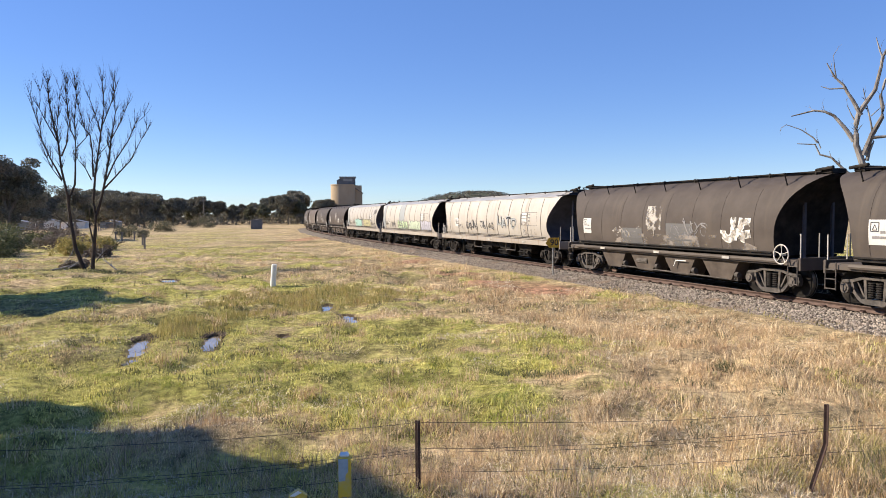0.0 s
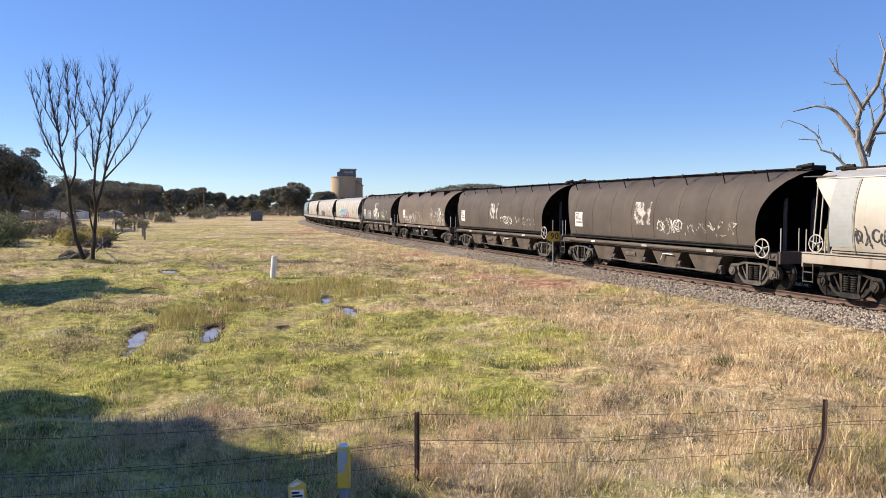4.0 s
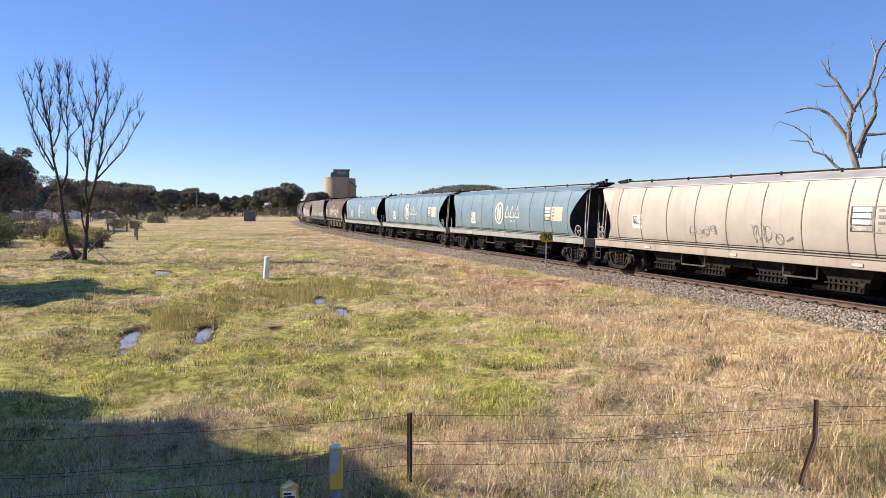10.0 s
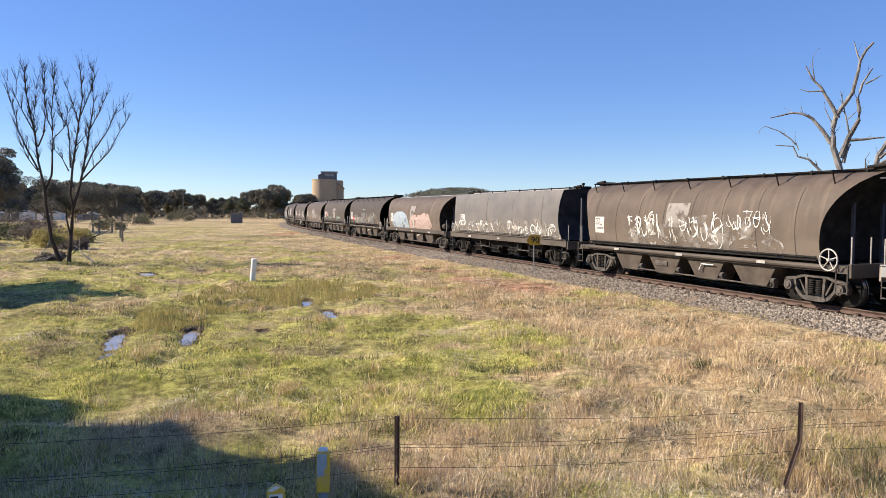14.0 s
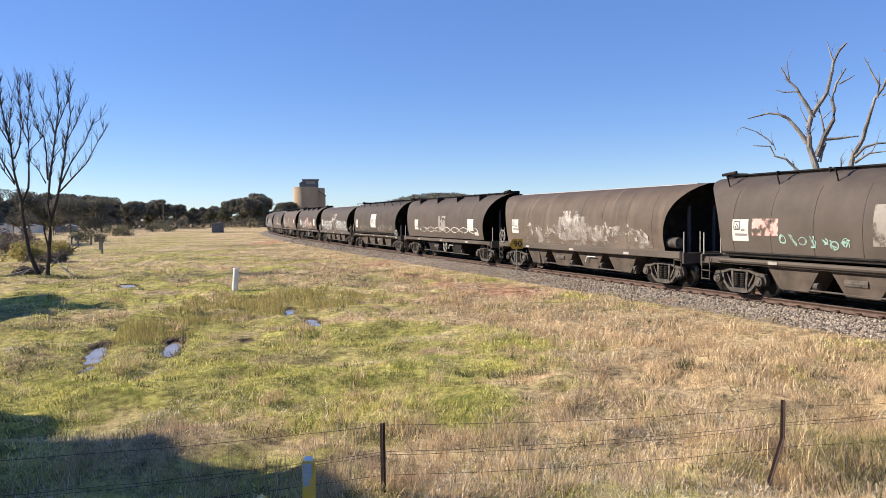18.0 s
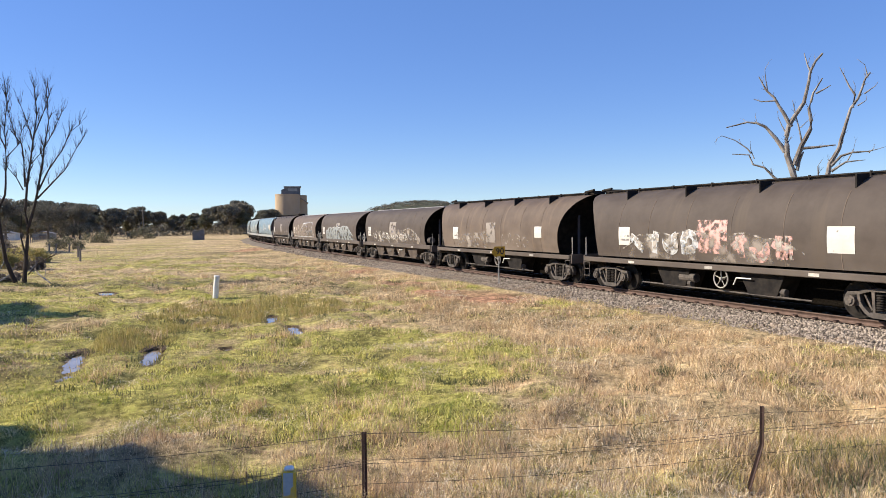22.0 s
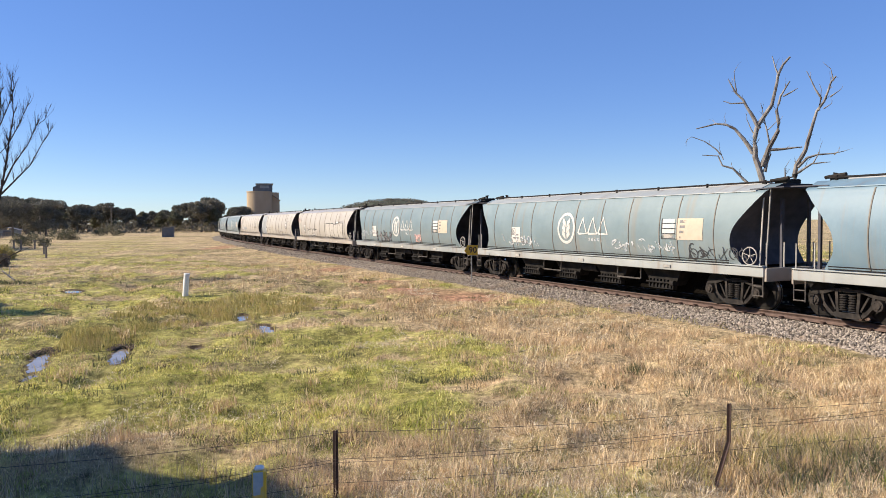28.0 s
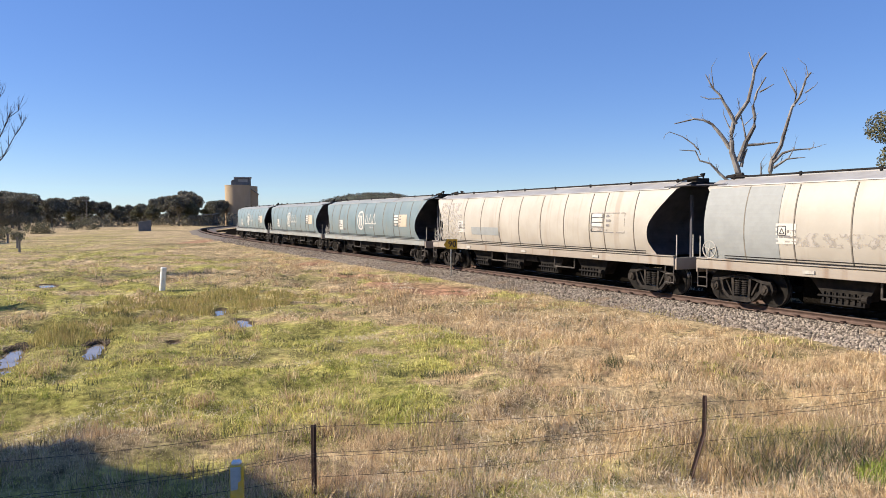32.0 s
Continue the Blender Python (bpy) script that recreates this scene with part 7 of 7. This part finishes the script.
def emblem(body, sec, seed=0):
    bm = bmesh.new()
    ribbon(bm, oval(-0.58, 2.30, 0.53, 0.56, 32), 0.11)
    put(body, sec, bm, "tag", "emblem", "white oval emblem with leaves")
    bm = bmesh.new()
    for k in range(3):
        for s in (-1, 1):
            cz = 2.02 + k * 0.24
            f = [(-0.58 + s * 0.03, cz - 0.16), (-0.58 + s * 0.26, cz + 0.02), (-0.58 + s * 0.22, cz + 0.22), (-0.58 + s * 0.04, cz + 0.05)]
            bm.faces.new([bm.verts.new((x, 0, z)) for x, z in f])
    put(body, sec, bm, "tag", "emblem_leaf")
    for k in range(3):
        bm = bmesh.new()
        xa = 0.22 + k * 0.62
        ribbon(bm, ((xa, 2.10), (xa + 0.27, 2.70), (xa + 0.54, 2.10), (xa + 0.04, 2.10)), 0.085)
        put(body, sec, bm, "tag", "emblem_shape", "white triangular brand shape")
    for k in range(6):
        panel(body, sec, 0.66 + k * 0.19, 0.75 + k * 0.19, 1.83, 1.95, "silver", "emblem_mark")


def tag_label(body, sec, x, boxed=True, w=0.72, z0=1.66, z1=2.32):
    panel(body, sec, x, x + w, z0, z1, "tag", "label_plate", "white number label")
    if boxed:
        bm = bmesh.new()
        q = 0.24
        c = [(x + 0.07, z1 - 0.07), (x + 0.07 + q, z1 - 0.07), (x + 0.07 + q, z1 - 0.07 - q), (x + 0.07, z1 - 0.07 - q), (x + 0.07, z1 - 0.07)]
        for a, b in zip(c, c[1:]):
            ribbon(bm, (a, b), 0.025)
        t = [(x + 0.12, z1 - 0.27), (x + 0.26, z1 - 0.27), (x + 0.19, z1 - 0.13), (x + 0.12, z1 - 0.27)]
        for a, b in zip(t, t[1:]):
            ribbon(bm, (a, b), 0.022)
        put(body, sec, bm, "black", "label_mark", "", 0.015)
    for k in range(2):
        panel(body, sec, x + 0.36 - 0.25 * k, x + 0.62, z0 + 0.30 - 0.14 * k, z0 + 0.37 - 0.14 * k, "grey", "label_bar", "", 0.014)


def wave(body, sec, x0, x1, zc, amp):
    for ph in (0, math.pi):
        bm = bmesh.new()
        ribbon(bm, [(x0 + (x1 - x0) * i / 90, zc + amp * math.sin(i / 90 * math.tau * 3.5 + ph)) for i in range(91)], 0.035)
        put(body, sec, bm, "white", "painted_wave", "white painted wavy line", 0.016)


def livery():
    S = lambda *a, **k: scrawl(body, sec, *a, **k)
    for i, (wg, front, kind, body, half, sec) in enumerate(WAGONS):
        i -= 1
        if kind == "N":
            cream = body.data.materials[0] == M["cream"]
            bare = set(body.children)
            data_panel(body, sec, cream)
            if cream:
                tag_label(body, sec, -5.3, True, 0.62, 1.80, 2.34)
            else:
                tag_label(body, sec, -4.76, True)
                panel(body, sec, -3.95, -3.5, 1.62, 1.76, "grey", "stencil_bar")
                emblem(body, sec)
            for plate in set(body.children) - bare:
                plate.location.x -= 0 if body.data.materials[0] == M["blue"] else 0.38
        else:
            tag_label(body, sec, -5.40 if kind != "C" else -4.6, kind != "C", 0.66, 1.72, 2.38)
        if i == -1:
            S(1, -2.6, 3.0, 1.6, 2.3, "faint", 7)
        elif i == 0:
            panel(body, sec, -0.65, 0.3, 1.95, 2.85, "faint", "worn_patch", "pale worn patch")
            for x0, x1, z1 in ((-2.38, -0.92, 2.0), (0.62, 2.08, 2.2)):
                panel(body, sec, x0, x1, 1.36, z1, "over", "overpainted_panel", "grey overpainted panel")
            cloud(body, sec, 314, -3.0, 5.2, 1.3, 2.0, "smoke")
            S(3, 0.9, 3.0, 1.65, 2.4, "grey", 4)
            bubbles(body, sec, 4, 3.6, 5.1, 1.6, 2.5, "faint", "white", 2)
            S(5, -3.0, 0.0, 1.6, 2.1, "faint", 4)
        elif i == 1:
            S(6, -5.2, -4.2, 1.6, 2.0, "grey", 3)
            S(7, -3.7, -1.8, 1.6, 2.3, "black", 4, 0.05)
            S(8, -1.4, 0.7, 1.6, 2.2, "black", 5, 0.04)
            letters(body, sec, "UATO", 1.2, 3.7, 1.85, 2.45, "bluegrey", "black")
            S(9, 4.6, 6.2, 1.4, 1.85, "grey", 4, 0.03)
        elif i == 2:
            panel(body, sec, -1.90, -0.40, 1.3, 3.38, "bluegrey", "primer_panel", "grey primer panel")
            panel(body, sec, -7.55, -6.78, 1.5, 3.38, "bluegrey", "primer_panel", "grey primer panel")
            S(10, -6.6, -5.6, 1.6, 2.1, "black", 3)
            S(310, -4.6, -3.2, 1.5, 2.05, "black", 4)
            throwup(body, sec, 11, -2.5, 0.75, 1.33, 2.1, "green", "grey", 5)
            throwup(body, sec, 12, 1.0, 4.2, 1.33, 2.15, "pastel", "grey", 5)
            throwup(body, sec, 13, 4.4, 7.0, 1.33, 2.15, "lilac", "grey", 5)
        elif i == 3:
            panel(body, sec, -7.55, -6.78, 1.5, 3.38, "bluegrey", "primer_panel", "grey primer panel")
            S(14, -6.7, -5.6, 1.5, 2.1, "black", 4)
            S(315, -4.6, -3.6, 1.55, 2.1, "black", 3, 0.035)
            throwup(body, sec, 15, -3.0, 0.3, 1.31, 2.2, "mint", "black", 5)
            throwup(body, sec, 16, 1.25, 4.6, 1.31, 2.2, "mustard", "black", 5)
            S(19, 0.25, 1.15, 1.40, 2.4, "black", 4, 0.03)
            S(17, 5.0, 6.8, 1.4, 2.0, "black", 4, 0.035)
            S(18, 6.2, 7.3, 2.6, 3.1, "black", 3, 0.05)
        elif i in (4, 5):
            panel(body, sec, -0.7, 0.4, 1.9, 2.8, "faint", "worn_patch", "pale worn patch")
            S(20 + i, 1.2, 5.2, 1.5, 2.1, "faint", 8)
            S(25 + i, 0.8, 2.4, 1.6, 2.2, "white", 3, 0.03)
        elif i == 6:
            panel(body, sec, 4.6, 5.4, 2.0, 2.5, "silver", "label_plate", "worn white number label")
            panel(body, sec, 4.6, 5.4, 1.72, 1.9, "bluegrey", "label_plate")
            cloud(body, sec, 301, -5.6, 1.0, 1.3, 2.3, "smoke")
            cloud(body, sec, 302, 2.2, 6.6, 1.3, 2.6, "smoke")
            S(31, -5.6, -0.6, 1.4, 2.1, "faint", 10, 0.06)
            S(32, -4.2, -1.2, 1.4, 2.0, "white", 6, 0.035)
            S(33, 2.6, 6.0, 1.3, 2.2, "faint", 6, 0.08)
        elif i == 7:
            panel(body, sec, -0.6, 0.7, 2.0, 2.95, "faint", "worn_patch", "pale worn patch")
            for x0, x1, z1 in ((-5.35, -3.92, 1.9), (-3.88, -2.42, 2.3), (-0.88, 0.58, 2.2), (2.12, 3.58, 2.2)):
                panel(body, sec, x0, x1, 1.36, z1, "over", "overpainted_panel", "grey overpainted panel")
            S(34, -3.7, -2.0, 1.5, 2.3, "white", 4, 0.06)
            S(35, -0.9, 1.3, 1.45, 2.5, "white", 5, 0.07)
            S(36, 2.6, 3.6, 1.5, 1.9, "yellow", 3, 0.06)
            S(37, 3.0, 4.8, 1.5, 2.8, "faint", 4, 0.05)
        elif i == 8:
            for bx, bz, r in ((-4.1, 1.5, 0.32), (-1.0, 1.5, 0.5), (0.4, 1.5, 0.42), (1.3, 1.7, 0.3), (1.75, 1.95, 0.12), (-2.4, 1.45, 0.35)):
                bm = bmesh.new()
                bm.faces.new([bm.verts.new((x, 0, z)) for x, z in oval(bx, bz, r * 1.15, r, 20)[:-1]])
                put(body, sec, bm, "red", "graffiti_blot", "red paint blot", 0.012)
            letters(body, sec, "E", -4.3, -3.0, 1.35, 2.35, "mint", "black")
            letters(body, sec, "SHAY", -2.8, 1.1, 1.32, 2.40, "sky", "black")
            S(40, -5.6, -4.9, 1.55, 2.0, "grey", 3, 0.03)
        elif i == 9:
            bubbles(body, sec, 41, -4.2, -0.3, 1.32, 2.15, "grey", "black", 5, "dark bubble-letter graffiti")
            S(42, -4.1, -0.5, 1.35, 2.1, "black", 9, 0.10)
            S(43, 0.0, 1.3, 1.5, 2.0, "grey", 4, 0.03)
            S(44, 2.2, 3.8, 1.5, 2.2, "grey", 4, 0.035)
        elif i == 10:
            S(45, -2.2, -0.8, 1.6, 2.1, "grey", 4, 0.03)
            S(46, 0.8, 2.6, 1.5, 2.1, "grey", 4, 0.03)
        elif i == 14:
            panel(body, sec, -0.75, 0.45, 2.06, 2.9, "pale", "worn_patch", "pale primer patch")
            cloud(body, sec, 305, -3.4, 4.6, 1.3, 2.5, "smoke")
            S(47, -3.1, -0.9, 1.5, 2.6, "white", 5, 0.055)
            S(48, -0.7, 2.2, 1.5, 2.6, "white", 5, 0.055)
            S(49, 2.3, 4.2, 1.9, 2.7, "white", 5, 0.04)
            S(50, -3.0, 4.8, 1.4, 1.9, "faint", 8, 0.07)
        elif i == 15:
            cloud(body, sec, 306, -6.6, 6.4, 1.3, 2.2, "smoke")
            S(51, -6.4, 0.0, 1.4, 2.1, "white", 10, 0.05)
            S(52, 1.0, 6.2, 1.35, 2.1, "white", 8, 0.06)
            panel(body, sec, -6.8, 6.6, 1.32, 1.5, "faint", "worn_patch", "pale scuffed band")
        elif i == 16:
            cloud(body, sec, 53, -5.0, -0.8, 1.3, 2.5, "paleblue", "", label="washed-out pale blue graffiti")
            throwup(body, sec, 353, -4.6, -1.2, 1.4, 2.1, "paleblue", "silver", 4)
            cloud(body, sec, 54, -0.7, 4.4, 1.3, 2.4, "palepink", "", label="washed-out pink graffiti")
            throwup(body, sec, 354, -0.4, 4.0, 1.4, 2.1, "palepink", "silver", 5)
            panel(body, sec, -0.4, 0.7, 2.0, 2.9, "pale", "worn_patch", "pale primer patch")
        elif i == 17:
            for k in range(6):
                panel(body, sec, -0.62 + k * 0.2, -0.47 + k * 0.2, 2.60, 2.70, "silver", "stencil_bar", "worn pale stencilled bars")
            for x0, x1, z1 in ((-3.88, -2.42, 2.15), (-2.38, -0.92, 1.95), (-0.88, 0.58, 2.35), (2.12, 3.58, 2.1)):
                panel(body, sec, x0, x1, 1.36, z1, "over", "overpainted_panel", "grey overpainted panel")
            panel(body, sec, -4.5, -3.95, 1.62, 1.95, "red", "graffiti", "small red paint patch")
            S(55, -4.3, -0.4, 1.5, 1.9, "white", 6, 0.035)
            cloud(body, sec, 313, -5.0, 5.2, 1.3, 2.2, "smoke")
            S(56, 1.0, 5.0, 1.5, 2.5, "faint", 8, 0.07)
        elif i == 18:
            panel(body, sec, -4.6, -3.6, 1.9, 2.4, "pink", "worn_patch", "dull red patch")
            panel(body, sec, -0.6, 0.8, 1.7, 2.75, "pale", "worn_patch", "pale square patch")
            S(57, -3.6, -1.2, 1.55, 2.0, "mint", 7, 0.035)
            S(58, 1.4, 3.4, 1.55, 2.0, "mint", 6, 0.035)
        elif i == 19:
            panel(body, sec, -0.7, 0.6, 1.9, 2.75, "faint", "worn_patch", "pale square patch")
            panel(body, sec, -1.0, 1.2, 1.5, 2.5, "pale", "worn_patch", "pale square patch", 0.008)
            cloud(body, sec, 307, -4.4, 5.4, 1.3, 2.3, "smoke")
            S(59, -4.0, 5.2, 1.4, 2.2, "faint", 12, 0.10)
            S(60, 1.8, 4.0, 1.5, 2.2, "faint", 5, 0.06)
        elif i == 20:
            wave(body, sec, -3.6, 5.5, 1.76, 0.15)
            panel(body, sec, -0.35, 0.8, 1.7, 2.6, "pale", "worn_patch", "pale square patch")
            panel(body, sec, 4.1, 4.9, 1.75, 2.4, "tag", "label_plate", "white number label")
            panel(body, sec, 5.0, 5.5, 1.5, 1.68, "tag", "label_plate")
        elif i == 21:
            panel(body, sec, -0.65, 0.8, 1.75, 2.8, "tag", "worn_patch", "white square with faded emblem")
            S(61, -0.4, 0.5, 2.05, 2.5, "grey", 2, 0.09)
            S(62, -4.0, -1.4, 1.5, 1.95, "faint", 7)
            S(63, 1.2, 5.2, 1.5, 2.0, "faint", 8)
        elif i == 22:
            panel(body, sec, -0.35, 1.2, 2.05, 2.9, "faint", "worn_patch", "pale square patch")
            cloud(body, sec, 308, -4.8, 5.8, 1.3, 2.5, "smoke")
            throwup(body, sec, 64, -4.4, -0.4, 1.36, 2.25, "chrome", "silver", 5, "grey graffiti edged in white")
            throwup(body, sec, 65, 1.4, 5.6, 1.36, 2.3, "chrome", "silver", 5, "grey graffiti edged in white")
        elif i == 23:
            panel(body, sec, -0.5, 0.8, 1.55, 2.6, "pink", "worn_patch", "faded square patch")
            cloud(body, sec, 309, -4.4, 3.6, 1.3, 2.4, "smoke", "faint")
            bubbles(body, sec, 66, -4.0, -0.4, 1.4, 2.3, "faint", "silver", 4)
            bubbles(body, sec, 67, 0.9, 3.2, 1.4, 2.2, "faint", "pink", 3)
            panel(body, sec, 4.3, 5.1, 1.7, 2.4, "tag", "label_plate", "white number label")
        elif i == 24:
            panel(body, sec, -0.6, 0.4, 1.6, 2.6, "pale", "worn_patch", "tan patch")
            panel(body, sec, 4.2, 4.8, 1.9, 2.4, "tag", "label_plate", "white number label")
            cloud(body, sec, 310, -4.6, 0.0, 1.3, 2.3, "smoke")
            S(68, -4.4, -1.0, 1.4, 2.0, "faint", 7)
            S(69, 1.0, 3.6, 1.4, 2.1, "faint", 4, 0.04)
        elif i == 25:
            panel(body, sec, -0.5, 0.8, 1.6, 2.7, "pale", "worn_patch", "pale square patch")
            cloud(body, sec, 311, -4.6, 5.2, 1.3, 2.3, "smoke", "faint")
            S(70, -4.2, 5.0, 1.4, 1.9, "faint", 14, 0.08)
            S(71, -4.0, 4.0, 1.45, 2.0, "white", 9, 0.03)
        elif i == 26:
            cloud(body, sec, 303, -4.4, 5.0, 1.3, 2.45, "mist", "silver")
            bubbles(body, sec, 72, -4.2, -0.2, 1.4, 2.1, "mist", "grey", 5)
            bubbles(body, sec, 73, 0.2, 4.6, 1.4, 2.1, "mist", "black", 5)
            panel(body, sec, -0.4, 0.8, 2.1, 2.7, "pale", "worn_patch", "pale square patch")
        elif i == 27:
            for x0, x1, z0, z1 in ((-5.2, -4.6, 1.4, 2.5), (-4.2, -3.6, 1.4, 2.6), (-4.6, -4.2, 1.85, 2.05), (-2.9, -2.3, 1.4, 2.7), (-2.3, -1.5, 1.4, 1.62), (-0.9, -0.4, 1.4, 2.7), (-0.4, 0.5, 2.45, 2.7), (-0.4, 0.6, 1.4, 1.62), (4.2, 4.5, 1.4, 2.8), (3.4, 4.4, 1.4, 1.52)):
                panel(body, sec, x0, x1, z0, z1, "faint", "graffiti", "pale block graffiti")
            bm = bmesh.new()
            ribbon(bm, ((-0.3, 2.72), (1.2, 2.78), (2.8, 2.84), (4.3, 2.84)), 0.10)
            ribbon(bm, ((4.35, 2.84), (4.38, 2.2), (4.36, 1.4)), 0.16)
            ribbon(bm, ((-5.2, 1.38), (-2, 1.36), (2, 1.37), (4.4, 1.38)), 0.09)
            put(body, sec, bm, "silver", "graffiti_outline", "long pale painted frame", 0.014)
            cloud(body, sec, 312, -5.4, 5.4, 1.3, 2.8, "smoke")
            S(99, 1.0, 4.6, 1.4, 2.1, "black", 6, 0.05)
            S(74, 0.9, 4.2, 1.45, 2.1, "faint", 6, 0.08)
        elif i == 28:
            panel(body, sec, -0.6, 0.7, 1.8, 2.7, "pale", "worn_patch", "pale square patch")
            S(75, 2.4, 5.0, 1.5, 2.1, "faint", 5)
        elif i == 30:
            S(76, -6.0, -3.0, 1.5, 2.0, "silver", 6, 0.06)
            S(77, 1.9, 5.0, 1.5, 1.95, "silver", 7, 0.06)
            S(78, 5.6, 8.0, 1.35, 1.85, "black", 6, 0.04)
        elif i == 31:
            bubbles(body, sec, 79, -4.4, -1.6, 1.32, 2.0, "grey", "black", 5, "dark scribbled graffiti")
            S(80, -7.4, -5.0, 1.5, 2.1, "silver", 5, 0.05)
            panel(body, sec, 1.9, 2.8, 1.40, 1.85, "pink", "graffiti", "pink paint blot")
        elif i == 32:
            S(81, -5.6, -4.8, 1.6, 2.0, "black", 2, 0.03)
            throwup(body, sec, 82, 1.7, 6.2, 1.3, 2.6, "creamfill", "black", 4, "cream graffiti in heavy black outline")
            throwup(body, sec, 83, -4.6, -1.2, 1.36, 2.05, "creamfill", "black", 5, "thin outlined graffiti")
            S(84, -8.2, -6.8, 2.5, 3.0, "pink", 4, 0.06)
        elif i == 33:
            panel(body, sec, -8.2, -5.6, 1.3, 3.45, "bluegrey", "primer_panel", "grey primer panel")
            S(85, -0.2, 3.4, 1.35, 1.9, "grey", 6, 0.03)
            panel(body, sec, -5.4, -2.6, 1.75, 2.1, "faint", "worn_patch", "faded grey patch")
        elif i == 34:
            panel(body, sec, -7.6, -5.4, 1.3, 3.2, "faint", "primer_panel", "faded grey panel")
            panel(body, sec, -4.4, -2.0, 1.7, 2.05, "bluegrey", "worn_patch", "grey smear")


livery()

# ------------------------------------------------------------ motion of the train
S_HEAD, V, ACC, JERK = -278.49, 17.115, 0.01344, 0.00042


def travelled(t):
    u = t - 16
    return V * u + ACC * u * u / 2 + JERK * u ** 3 / 6


def wagon_pose(front, length, t):
    """The wagon's pose at t: its bogies stand on the line."""
    s = S_HEAD + front - travelled(t)
    a, _ = track(s + 1.85)
    c, _ = track(s + length - 1.85)
    d = a - c
    mid = (a + c) / 2
    return Matrix.LocRotScale((mid.x, mid.y, RAIL), Euler((0, 0, math.atan2(d.y, d.x))), None)


def motions():
    steps = [i * 0.4 for i in range(81)]
    for wg, front, kind, *_ in WAGONS:
        walk(wg, [(t, wagon_pose(front, LEN[kind], t)) for t in steps])
    # wheels roll without slipping; those at the same end of a bogie turn alike
    first = {}
    for w, e in WHEELS:
        if e not in first:
            walk(w, [(f / FPS, Matrix.LocRotScale((e * BASE, 0, 0.49), Euler((0, (travelled(f / FPS) - travelled(0)) / 0.49, 0)), None)) for f in range(961)])
            first[e] = w.animation_data
        else:
            w.rotation_mode = "QUATERNION"
            keys = w.animation_data_create()
            keys.action, keys.action_slot = first[e].action, first[e].action_slot


motions()
